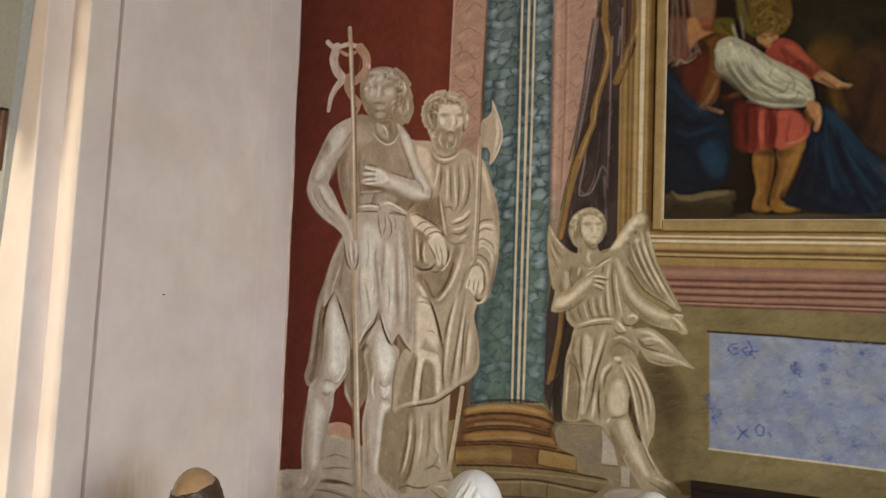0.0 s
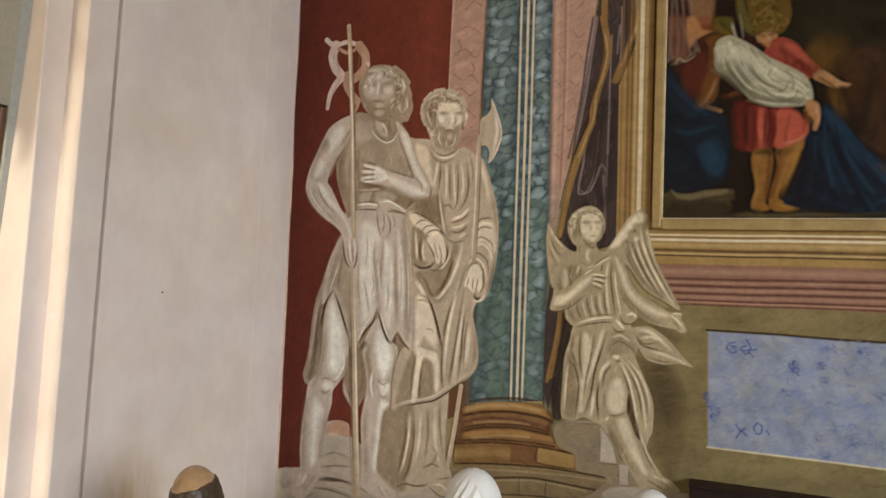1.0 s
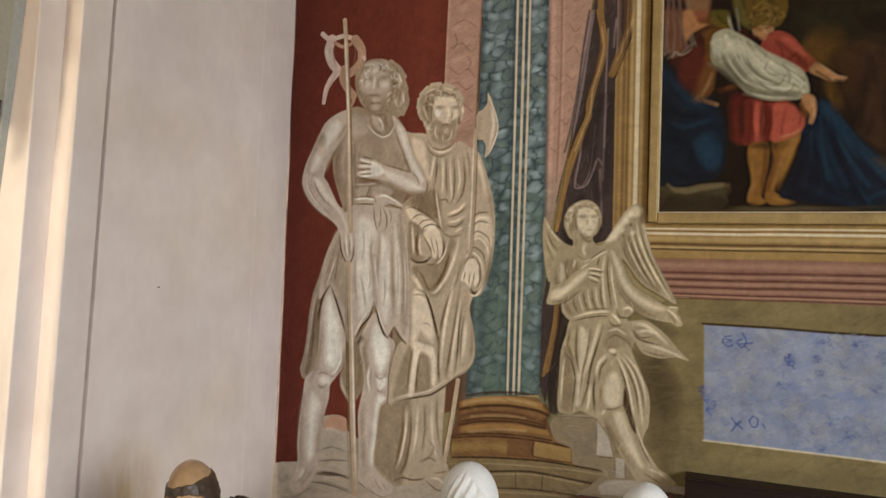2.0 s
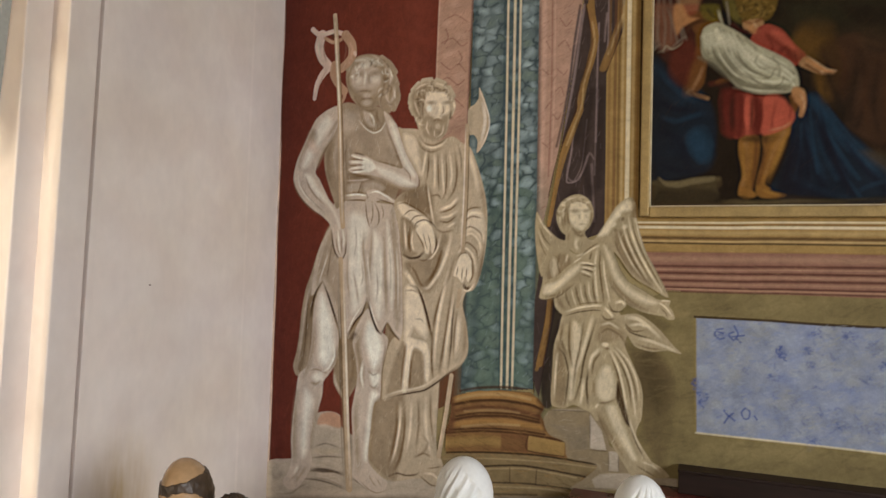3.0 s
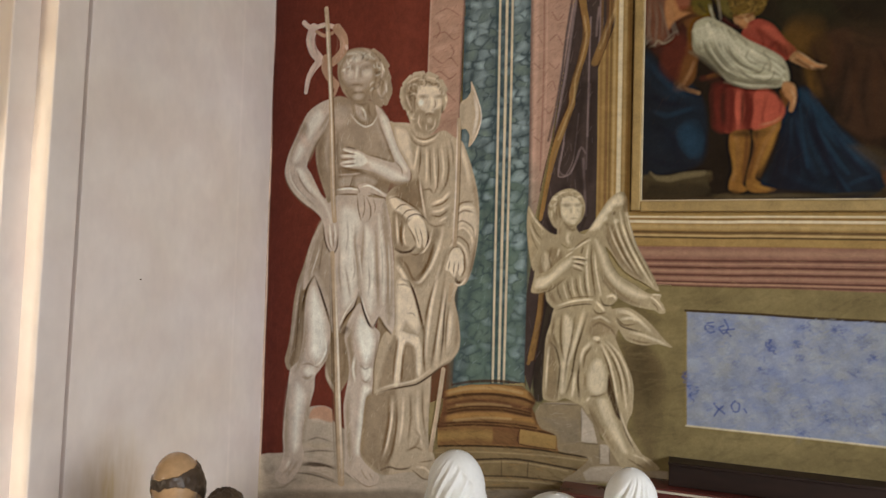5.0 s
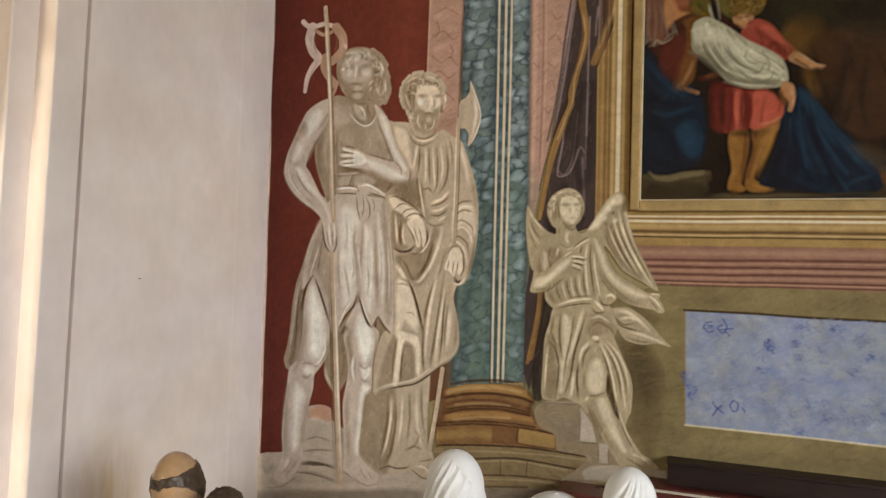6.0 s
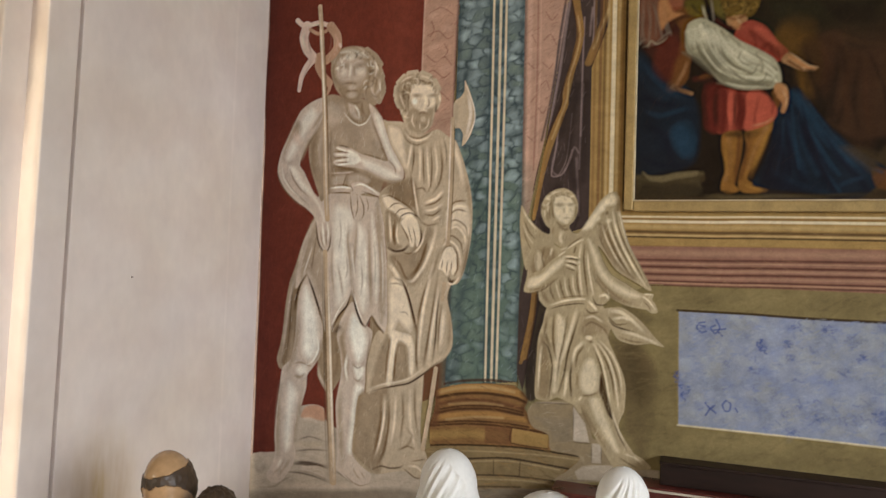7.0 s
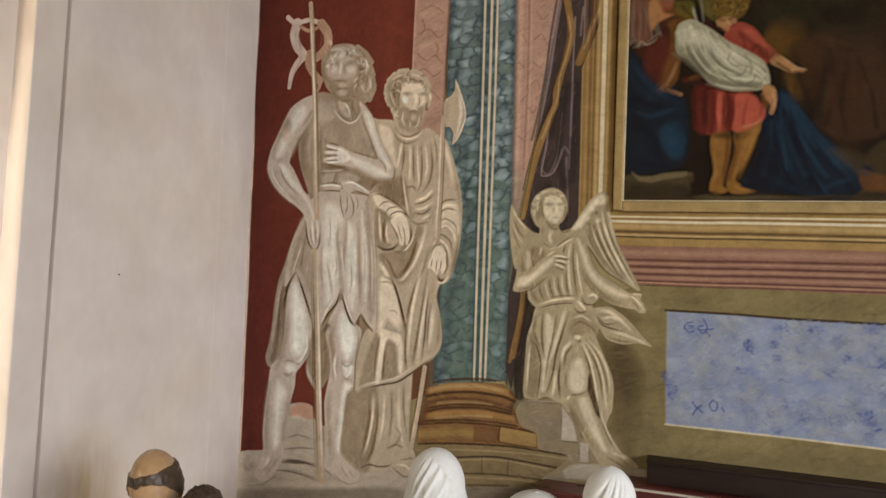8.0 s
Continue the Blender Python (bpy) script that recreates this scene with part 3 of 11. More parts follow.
    cv.stroke([(-0.696, 2.65), (-0.67, 2.67), (-0.654, 2.626)], (0.005, 0.005), VEIN, 0.005, 0.5)
    cv.stroke([(-0.706, 2.542), (-0.681, 2.513), (-0.665, 2.545)], (0.005, 0.005), VEIN, 0.005, 0.5)
    cv.stroke([(-0.746, 2.899), (-0.725, 2.856)], (0.005, 0.005), VEIN, 0.005, 0.5)
    cv.stroke([(-0.761, 2.763), (-0.732, 2.734)], (0.005, 0.005), VEIN, 0.005, 0.5)
    cv.stroke([(-0.743, 2.57), (-0.722, 2.597)], (0.006, 0.006), VEIN, 0.006, 0.5)
    cv.stroke([(-0.754, 2.407), (-0.72, 2.379)], (0.005, 0.005), VEIN, 0.005, 0.5)
    cv.stroke([(-0.657, 3.11), (-0.626, 3.148)], (0.006, 0.006), VEIN, 0.006, 0.5)
    cv.layer = "plain_ground"
    cv.panel([(-0.77, 2.027), (-0.285, 1.671), (-0.175, 1.715), (0.334, 1.742), (0.928, 1.723), (0.943, 0.754), (-0.729, 0.479), (-0.781, 1.539)], KHAKI, 0.005, 1)
    cv.blob((-0.124, 1.629), (0.1, 0.04), KHAKI_LIGHT, 0.055, 0.45, 0)
    cv.blob((0.225, 1.672), (0.096, 0.038), KHAKI_LIGHT, 0.053, 0.45, 0)
    cv.blob((0.612, 1.656), (0.096, 0.038), KHAKI_DARK, 0.053, 0.45, 0)
    cv.blob((-0.119, 1.478), (0.1, 0.04), KHAKI_LIGHT, 0.055, 0.45, 0)
    cv.blob((-0.088, 1.23), (0.1, 0.04), KHAKI_DARK, 0.055, 0.45, 0)
    cv.blob((-0.132, 1.075), (0.1, 0.04), KHAKI_DARK, 0.055, 0.45, 0)
    cv.blob((0.127, 1.056), (0.096, 0.038), KHAKI_LIGHT, 0.053, 0.45, 0)
    cv.blob((0.458, 1.024), (0.096, 0.038), KHAKI_DARK, 0.053, 0.45, 0)
    cv.blob((0.665, 1.027), (0.092, 0.037), KHAKI_DARK, 0.051, 0.45, 0)
    cv.blob((0.35, 1.058), (0.096, 0.038), KHAKI_LIGHT, 0.053, 0.45, 0)
    cv.blob((0.042, 1.662), (0.1, 0.04), KHAKI_DARK, 0.055, 0.45, 0)
    cv.panel([(-0.341, 1.462), (-0.241, 1.457), (-0.153, 1.375), (-0.137, 1.25), (-0.168, 1.071), (-0.175, 0.895), (-0.266, 1.06), (-0.298, 1.261)], SHADOW, 0.042, 0.75, own=False)
    cv.blob((-0.237, 1.317), (0.07, 0.1), SHADOW, 0.045, 0.7, 0)
    cv.blob((-0.183, 1.17), (0.055, 0.15), KHAKI_DARK, 0.05, 0.6, 0)
    cv.layer = "red_ground"
    cv.panel([(-1.301, 2.264), (-1.12, 2.262), (-1.106, 1.16), (-1.33, 1.054)], BRONZE_RED, 0.006, 1)
    # veined column with three light fillets
    cv.layer = "painted_column"
    cv.panel([(-1.115, 3.412), (-0.774, 3.371), (-0.785, 3.067), (-0.775, 2.244), (-0.771, 1.648), (-0.769, 1.231), (-1.13, 1.185), (-1.115, 1.687), (-1.125, 2.53), (-1.121, 3.098)], TEAL, 0.006, 1)
    cv.stroke([(-0.95, 2.1), (-0.95, 1.15)], (0.4, 0.4), PATINA, 0.2, 0.7)
    cells(cv)
    cv.stroke([(-1.109, 3.269), (-1.119, 2.53), (-1.12, 1.519), (-1.126, 1.213)], (0.028, 0.022), TEAL_DARK, 0.022, 0.6)
    cv.stroke([(-0.794, 3.234), (-0.78, 2.38), (-0.772, 1.54), (-0.773, 1.244)], (0.025, 0.025), TEAL_DARK, 0.022, 0.6)
    cv.stroke([(-0.965, 3.253), (-0.958, 2.524), (-0.949, 1.311)], (0.039, 0.034), TEAL_DARK, 0.022, 0.35)
    cv.stroke([(-0.89, 3.385), (-0.913, 3.079), (-0.909, 2.577), (-0.906, 1.751), (-0.903, 1.227)], (0.101, 0.073), TEAL_DARK, 0.006, 0.55)
    cv.stroke([(-0.939, 3.391), (-0.939, 3.082), (-0.934, 2.579), (-0.93, 1.75), (-0.926, 1.225)], (0.011, 0.011), FILLET, 0.003, 0.95)
    cv.stroke([(-0.904, 3.387), (-0.904, 3.078), (-0.9, 2.577), (-0.898, 1.751), (-0.896, 1.228)], (0.013, 0.013), FILLET, 0.003, 0.95)
    cv.stroke([(-0.876, 3.383), (-0.876, 3.076), (-0.872, 2.576), (-0.871, 1.752), (-0.871, 1.23)], (0.011, 0.011), FILLET, 0.003, 0.95)
    # turned column base and stone steps
    cv.layer = "painted_base"
    cv.panel([(-1.201, 0.872), (-1.206, 0.989), (-1.192, 1.026), (-1.18, 1.083), (-1.181, 1.125), (-1.174, 1.159), (-1.066, 1.194), (-0.923, 1.215), (-0.783, 1.217), (-0.74, 1.189), (-0.712, 1.157), (-0.73, 1.115), (-0.695, 1.052), (-0.618, 1.021), (-0.596, 0.919), (-0.465, 0.935), (-0.462, 0.904), (-0.515, 0.856), (-0.557, 0.793), (-0.574, 0.661), (-1.308, 0.551), (-1.275, 0.836)], BRONZE, 0.006, 1)
    cv.panel([(-1.176, 1.125), (-1.165, 1.165), (-1.037, 1.202), (-0.866, 1.212), (-0.754, 1.193), (-0.72, 1.156), (-0.809, 1.166), (-0.978, 1.166), (-1.123, 1.136)], BRONZE_LIGHT, 0.006, 0.9, own=False)
    cv.stroke([(-1.175, 1.12), (-1.064, 1.15), (-0.921, 1.166), (-0.781, 1.158), (-0.725, 1.142)], (0.014, 0.014), BRONZE_DARK, 0.008, 0.9)
    cv.stroke([(-1.15, 1.094), (-1.034, 1.125), (-0.891, 1.131), (-0.738, 1.109)], (0.017, 0.017), BRONZE_RED, 0.011, 0.9)
    cv.stroke([(-1.172, 1.045), (-1.061, 1.076), (-0.89, 1.093), (-0.737, 1.08)], (0.014, 0.014), BRONZE_DARK, 0.008, 0.9)
    cv.stroke([(-1.192, 1.012), (-1.06, 1.048), (-0.889, 1.066), (-0.722, 1.057)], (0.022, 0.022), BRONZE_LIGHT, 0.014, 0.8)
    cv.stroke([(-1.205, 0.98), (-1.03, 1.008), (-0.859, 1.018), (-0.693, 1.013), (-0.612, 1.001)], (0.011, 0.011), BRONZE_DARK, 0.006, 0.9)
    cv.stroke([(-1.204, 0.933), (-1.028, 0.961), (-0.829, 0.971)], (0.039, 0.045), GOLD, 0.022, 0.7)
    cv.panel([(-0.921, 1.009), (-0.789, 1.015), (-0.786, 0.933), (-0.918, 0.928)], BRONZE_RED, 0.011, 0.7, own=False)
    cv.panel([(-0.786, 1.013), (-0.612, 1.001), (-0.615, 0.937), (-0.787, 0.946)], GOLD, 0.004, 0.9, own=False)
    cv.stroke([(-0.786, 1.013), (-0.787, 0.943), (-0.615, 0.937)], (0.005, 0.005), BRONZE_DARK, 0.004, 0.8)
    cv.panel([(-1.276, 0.869), (-1.142, 0.89), (-0.883, 0.916), (-0.61, 0.93), (-0.462, 0.92), (-0.477, 0.892), (-0.528, 0.849), (-0.558, 0.798), (-0.574, 0.661), (-1.308, 0.551)], STEP, 0.006, 1, own=False)
    cv.stroke([(-1.216, 0.882), (-1.026, 0.907), (-0.745, 0.927), (-0.465, 0.919)], (0.009, 0.009), STEP_DARK, 0.004, 0.95)
    cv.stroke([(-1.215, 0.851), (-0.967, 0.884), (-0.662, 0.903), (-0.467, 0.903)], (0.006, 0.006), STEP_LIGHT, 0.006, 0.6)
    cv.stroke([(-1.023, 0.839), (-0.798, 0.87), (-0.515, 0.856)], (0.009, 0.009), STEP_DARK, 0.005, 0.9)
    cv.stroke([(-1.023, 0.825), (-0.797, 0.857), (-0.554, 0.846)], (0.006, 0.006), STEP_LIGHT, 0.006, 0.6)
    cv.stroke([(-1.02, 0.763), (-0.795, 0.788), (-0.565, 0.792)], (0.008, 0.008), STEP_DARK, 0.005, 0.8)
    cv.stroke([(-1.019, 0.744), (-0.739, 0.774), (-0.578, 0.775)], (0.008, 0.008), STEP_LIGHT, 0.005, 0.5)
    cv.stroke([(-1.018, 0.709), (-0.738, 0.742)], (0.008, 0.008), STEP_DARK, 0.008, 0.7)
    cv.stroke([(-0.872, 0.853), (-0.87, 0.783)], (0.005, 0.005), STEP_DARK, 0.005, 0.6)
    cv.stroke([(-0.742, 0.861), (-0.745, 0.789)], (0.005, 0.005), STEP_DARK, 0.005, 0.6)
    cv.panel([(-1.017, 0.698), (-0.591, 0.757), (-0.587, 0.659), (-1.013, 0.595)], STONE_DARK, 0.008, 0.8, own=False)
    cv.stroke([(-1.153, 1.15), (-1.037, 1.183), (-0.894, 1.196), (-0.782, 1.185)], (0.014, 0.014), GOLD_LIGHT, 0.011, 0.45)
    cv.stroke([(-1.106, 1.096), (-0.948, 1.117), (-0.835, 1.115)], (0.011, 0.011), GOLD_LIGHT, 0.008, 0.3)
    cv.stroke([(-1.118, 1.02), (-0.973, 1.047), (-0.832, 1.056)], (0.011, 0.011), GOLD_LIGHT, 0.008, 0.4)
    cv.stroke([(-0.74, 1.181), (-0.72, 1.153), (-0.735, 1.109), (-0.7, 1.054)], (0.021, 0.021), BRONZE_DARK, 0.016, 0.6)
    cv.stroke([(-1.177, 1.153), (-1.181, 1.111), (-1.161, 1.066), (-1.189, 1.007)], (0.017, 0.017), BRONZE_DARK, 0.014, 0.5)
    cv.stroke([(-1.149, 1.067), (-1.033, 1.095), (-0.862, 1.107), (-0.737, 1.093)], (0.009, 0.009), BRONZE_DARK, 0.005, 0.85)
    cv.stroke([(-1.182, 0.997), (-1.03, 1.021), (-0.859, 1.032), (-0.707, 1.027)], (0.009, 0.009), BRONZE_DARK, 0.005, 0.85)
    cv.stroke([(-1.131, 1.193), (-1.038, 1.216), (-0.895, 1.231), (-0.769, 1.226)], (0.014, 0.014), BRONZE_DARK, 0.008, 0.85)
    # dark curtain with a gold fringe
    cv.layer = "painted_curtain"
    cv.panel([(-0.531, 3.341), (-0.373, 3.322), (-0.382, 2.924), (-0.458, 2.717), (-0.45, 1.977), (-0.617, 1.921), (-0.741, 1.194), (-0.771, 1.271), (-0.771, 1.648), (-0.716, 2.054), (-0.66, 2.405), (-0.607, 2.807), (-0.574, 3.048)], CURTAIN, 0.005, 1)
    cv.stroke([(-0.587, 3.022), (-0.615, 2.808), (-0.644, 2.566), (-0.662, 2.459)], (0.019, 0.008), CURTAIN_LIGHT, 0.008, 0.8)
    cv.stroke([(-0.497, 2.96), (-0.5, 2.72), (-0.5, 2.4)], (0.008, 0.008), CURTAIN_LIGHT, 0.005, 0.7)
    cv.stroke([(-0.597, 2.51), (-0.617, 2.323), (-0.632, 2.216), (-0.574, 2.228), (-0.538, 2.335)], (0.007, 0.007), CURTAIN_LIGHT, 0.005, 0.7)
    cv.stroke([(-0.543, 2.508), (-0.563, 2.295), (-0.6, 2.215)], (0.005, 0.005), CURTAIN_LIGHT, 0.005, 0.5)
    cv.stroke([(-0.454, 3.09), (-0.453, 2.877), (-0.464, 2.744)], (0.008, 0.008), CURTAIN_LIGHT, 0.005, 0.7)
    cv.stroke([(-0.518, 2.294), (-0.499, 2.029)], (0.008, 0.008), CURTAIN_LIGHT, 0.011, 0.5)
    cv.stroke([(-0.521, 2.641), (-0.551, 2.348), (-0.519, 2.162)], (0.032, 0.038), CURTAIN_DARK, 0.022, 0.6)
    cv.stroke([(-0.598, 2.162), (-0.657, 1.921), (-0.692, 1.759)], (0.038, 0.054), CURTAIN_DARK, 0.022, 0.6)
    cv.stroke([(-0.644, 1.547), (-0.693, 1.385), (-0.723, 1.222)], (0.043, 0.022), CURTAIN_DARK, 0.016, 0.5)
    cv.stroke([(-0.531, 3.341), (-0.534, 3.044), (-0.511, 2.895), (-0.532, 2.802), (-0.561, 2.643), (-0.589, 2.51), (-0.645, 2.35), (-0.686, 2.189), (-0.715, 2.014)], (0.03, 0.024), FRINGE, 0.004, 1)
    cv.stroke([(-0.546, 2.991), (-0.524, 2.882), (-0.544, 2.776), (-0.579, 2.617), (-0.615, 2.484), (-0.669, 2.337), (-0.702, 2.189), (-0.729, 2.013)], (0.006, 0.006), BRONZE_DARK, 0.004, 0.8)
    cv.stroke([(-0.528, 2.775), (-0.572, 2.563), (-0.632, 2.377), (-0.693, 2.176)], (0.007, 0.007), GOLD_LIGHT, 0.005, 0.5)
    cv.stroke([(-0.4, 3.192), (-0.408, 2.926), (-0.435, 2.822), (-0.464, 2.744)], (0.018, 0.026), FRINGE, 0.005, 0.9)
    cv.stroke([(-0.694, 1.652), (-0.706, 1.517), (-0.729, 1.409), (-0.754, 1.326)], (0.031, 0.016), FRINGE, 0.004, 0.95)
    cv.stroke([(-0.715, 1.624), (-0.727, 1.502), (-0.752, 1.367)], (0.005, 0.005), BRONZE_DARK, 0.004, 0.7)
    # lit folds and the broad worn fringe
    cv.stroke([(-0.568, 3.052), (-0.59, 2.865), (-0.608, 2.705), (-0.639, 2.518), (-0.668, 2.398)], (0.014, 0.011), CURTAIN_LIGHT, 0.008, 0.75)
    cv.stroke([(-0.586, 3.054), (-0.612, 2.867), (-0.627, 2.706), (-0.657, 2.519), (-0.684, 2.386)], (0.011, 0.011), CURTAIN_DARK, 0.008, 0.7)
    cv.stroke([(-0.459, 3.002), (-0.466, 2.933), (-0.469, 2.87)], (0.011, 0.008), CURTAIN_LIGHT, 0.008, 0.6)
    cv.stroke([(-0.493, 2.643), (-0.5, 2.484), (-0.503, 2.246)], (0.007, 0.007), CURTAIN_LIGHT, 0.008, 0.45)
    cv.stroke([(-0.608, 2.372), (-0.632, 2.249), (-0.594, 2.216), (-0.553, 2.274), (-0.529, 2.347), (-0.507, 2.32)], (0.007, 0.007), CURTAIN_LIGHT, 0.008, 0.5)
    cv.stroke([(-0.537, 2.726), (-0.564, 2.541), (-0.588, 2.408)], (0.027, 0.032), CURTAIN_DARK, 0.024, 0.6)
    cv.stroke([(-0.478, 2.642), (-0.478, 2.43), (-0.484, 2.193)], (0.037, 0.037), CURTAIN_DARK, 0.024, 0.6)
    cv.stroke([(-0.546, 3.049), (-0.523, 2.95), (-0.511, 2.868), (-0.525, 2.789), (-0.552, 2.701), (-0.577, 2.609), (-0.575, 2.552), (-0.598, 2.5), (-0.626, 2.432), (-0.651, 2.352), (-0.675, 2.25), (-0.695, 2.143), (-0.709, 2.057)], (0.022, 0.03), FRINGE, 0.005, 1)
    cv.stroke([(-0.56, 3.051), (-0.536, 2.941), (-0.529, 2.87), (-0.544, 2.791), (-0.568, 2.702), (-0.595, 2.612), (-0.597, 2.553), (-0.617, 2.501), (-0.647, 2.427), (-0.672, 2.347), (-0.697, 2.251), (-0.716, 2.144)], (0.007, 0.008), BRONZE_DARK, 0.005, 0.8)
    cv.stroke([(-0.529, 2.967), (-0.514, 2.874), (-0.53, 2.785), (-0.562, 2.675), (-0.568, 2.579), (-0.6, 2.484), (-0.636, 2.389)], (0.007, 0.008), GOLD_LIGHT, 0.007, 0.45)
    cv.stroke([(-0.543, 3.022), (-0.528, 2.913), (-0.538, 2.785), (-0.573, 2.675), (-0.581, 2.569)], (0.011, 0.011), BRONZE, 0.008, 0.6)
    cv.stroke([(-0.377, 3.02), (-0.406, 2.938), (-0.44, 2.841), (-0.475, 2.743)], (0.027, 0.032), FRINGE, 0.008, 0.9)
    cv.stroke([(-0.387, 2.989), (-0.416, 2.907), (-0.45, 2.81)], (0.011, 0.011), GOLD_LIGHT, 0.008, 0.5)
    cv.stroke([(-0.361, 2.986), (-0.39, 2.905), (-0.424, 2.807), (-0.459, 2.725)], (0.008, 0.008), BRONZE_DARK, 0.005, 0.7)
    cv.fill([(-0.695, 1.682), (-0.666, 1.636), (-0.623, 1.59), (-0.653, 1.517), (-0.673, 1.436), (-0.675, 1.317), (-0.677, 1.164), (-0.72, 1.16), (-0.731, 1.286), (-0.708, 1.447), (-0.698, 1.581)], CURTAIN_DARK, 0.011, 0.9)
    cv.stroke([(-0.699, 1.656), (-0.705, 1.565), (-0.722, 1.457), (-0.741, 1.355)], (0.024, 0.032), FRINGE, 0.005, 1)
    cv.stroke([(-0.688, 1.651), (-0.694, 1.555), (-0.708, 1.447), (-0.724, 1.34)], (0.008, 0.008), BRONZE_DARK, 0.005, 0.7)
    # gilded mouldings beside and below the altar picture
    cv.layer = "painted_moulding"
    cv.panel([(-0.373, 3.322), (-0.259, 3.308), (-0.26, 2.498), (-0.265, 2.084), (0.922, 2.09), (0.928, 1.719), (0.334, 1.72), (-0.2, 1.719), (-0.329, 1.876), (-0.453, 1.899), (-0.453, 2.241), (-0.458, 2.717), (-0.382, 2.924)], GOLD, 0.004, 1)
    cv.stroke([(-0.446, 3.331), (-0.445, 3.036), (-0.443, 2.557), (-0.439, 2.051)], (0.011, 0.011), BRONZE, 0.005, 0.6)
    cv.stroke([(-0.42, 3.327), (-0.419, 3.034), (-0.417, 2.556), (-0.414, 2.051)], (0.014, 0.014), BRONZE_RED, 0.005, 0.6)
    cv.stroke([(-0.402, 3.325), (-0.401, 3.032), (-0.399, 2.555), (-0.396, 2.051)], (0.011, 0.011), BRONZE_DARK, 0.005, 0.5)
    cv.stroke([(-0.386, 3.323), (-0.385, 3.031), (-0.383, 2.555), (-0.38, 2.052)], (0.011, 0.011), GOLD_LIGHT, 0.005, 0.5)
    cv.stroke([(-0.361, 3.32), (-0.359, 3.028), (-0.357, 2.554), (-0.355, 2.052)], (0.019, 0.019), CREAM, 0.005, 0.95)
    cv.stroke([(-0.337, 3.317), (-0.336, 3.026), (-0.335, 2.553), (-0.332, 2.052)], (0.013, 0.013), GOLD_LIGHT, 0.005, 0.5)
    cv.stroke([(-0.317, 3.315), (-0.316, 3.024), (-0.314, 2.552), (-0.312, 2.052)], (0.008, 0.008), BRONZE, 0.005, 0.6)
    # shadow line left of the frame stile, put in as dark paint
    cv.stroke([(-0.304, 3.313), (-0.303, 3.023), (-0.302, 2.551), (-0.299, 2.052)], (0.011, 0.011), DARK, 0.005, 0.95)
    cv.stroke([(-0.31, 2.068), (0.078, 2.064), (0.26, 2.065), (0.922, 2.061)], (0.036, 0.036), GOLD_LIGHT, 0.021, 0.25)
    cv.stroke([(-0.308, 2.024), (0.079, 2.022), (0.261, 2.024), (0.923, 2.022)], (0.008, 0.008), CREAM, 0.004, 0.9)
    cv.stroke([(-0.308, 2.013), (0.079, 2.011), (0.261, 2.013), (0.923, 2.011)], (0.007, 0.007), BRONZE, 0.004, 0.8)
    cv.stroke([(-0.308, 2.003), (0.079, 2), (0.261, 2.002), (0.923, 1.999)], (0.012, 0.012), CREAM, 0.004, 0.95)
    cv.stroke([(-0.307, 1.98), (0.08, 1.977), (0.262, 1.979), (0.923, 1.976)], (0.016, 0.016), GOLD_LIGHT, 0.013, 0.4)
    cv.stroke([(-0.286, 1.957), (0.093, 1.953), (0.271, 1.955), (0.924, 1.951)], (0.013, 0.013), BRONZE_DARK, 0.008, 0.75)
    cv.stroke([(-0.306, 1.942), (0.081, 1.94), (0.263, 1.942), (0.924, 1.94)], (0.007, 0.007), GOLD_LIGHT, 0.004, 0.7)
    cv.stroke([(-0.305, 1.933), (0.081, 1.93), (0.263, 1.932), (0.924, 1.929)], (0.007, 0.007), DARK, 0.004, 0.85)
    cv.stroke([(-0.305, 1.913), (0.082, 1.908), (0.264, 1.91), (0.925, 1.904)], (0.02, 0.02), GOLD, 0.004, 0.8)
    cv.stroke([(-0.304, 1.892), (0.082, 1.89), (0.264, 1.893), (0.925, 1.892)], (0.007, 0.007), BRONZE, 0.004, 0.6)
    cv.layer = "painted_moulding"
    cv.panel([(-0.279, 1.89), (0.33, 1.894), (0.925, 1.892), (0.928, 1.716), (0.334, 1.72), (-0.2, 1.719)], MAUVE, 0.005, 1)
    cv.stroke([(-0.266, 1.862), (0.106, 1.863), (0.281, 1.867), (0.925, 1.87)], (0.023, 0.023), MAUVE_LIGHT, 0.016, 0.5)
    cv.stroke([(-0.252, 1.829), (0.115, 1.832), (0.287, 1.836), (0.926, 1.843)], (0.01, 0.01), MAUVE_DARK, 0.007, 0.85)
    cv.stroke([(-0.252, 1.814), (0.115, 1.817), (0.288, 1.822), (0.926, 1.83)], (0.006, 0.006), MAUVE_LIGHT, 0.005, 0.7)
    cv.stroke([(-0.239, 1.799), (0.123, 1.801), (0.294, 1.805), (0.926, 1.811)], (0.01, 0.01), MAUVE_DARK, 0.006, 0.9)
    cv.stroke([(-0.239, 1.783), (0.123, 1.785), (0.294, 1.79), (0.926, 1.795)], (0.01, 0.01), MAUVE_LIGHT, 0.008, 0.6)
    cv.stroke([(-0.231, 1.766), (0.128, 1.769), (0.298, 1.774), (0.927, 1.782)], (0.01, 0.01), MAUVE_DARK, 0.006, 0.85)
    cv.stroke([(-0.225, 1.751), (0.132, 1.754), (0.3, 1.758), (0.927, 1.766)], (0.01, 0.01), MAUVE_LIGHT, 0.008, 0.5)
    cv.stroke([(-0.212, 1.736), (0.14, 1.738), (0.306, 1.742), (0.927, 1.747)], (0.007, 0.007), MAUVE_DARK, 0.005, 0.95)
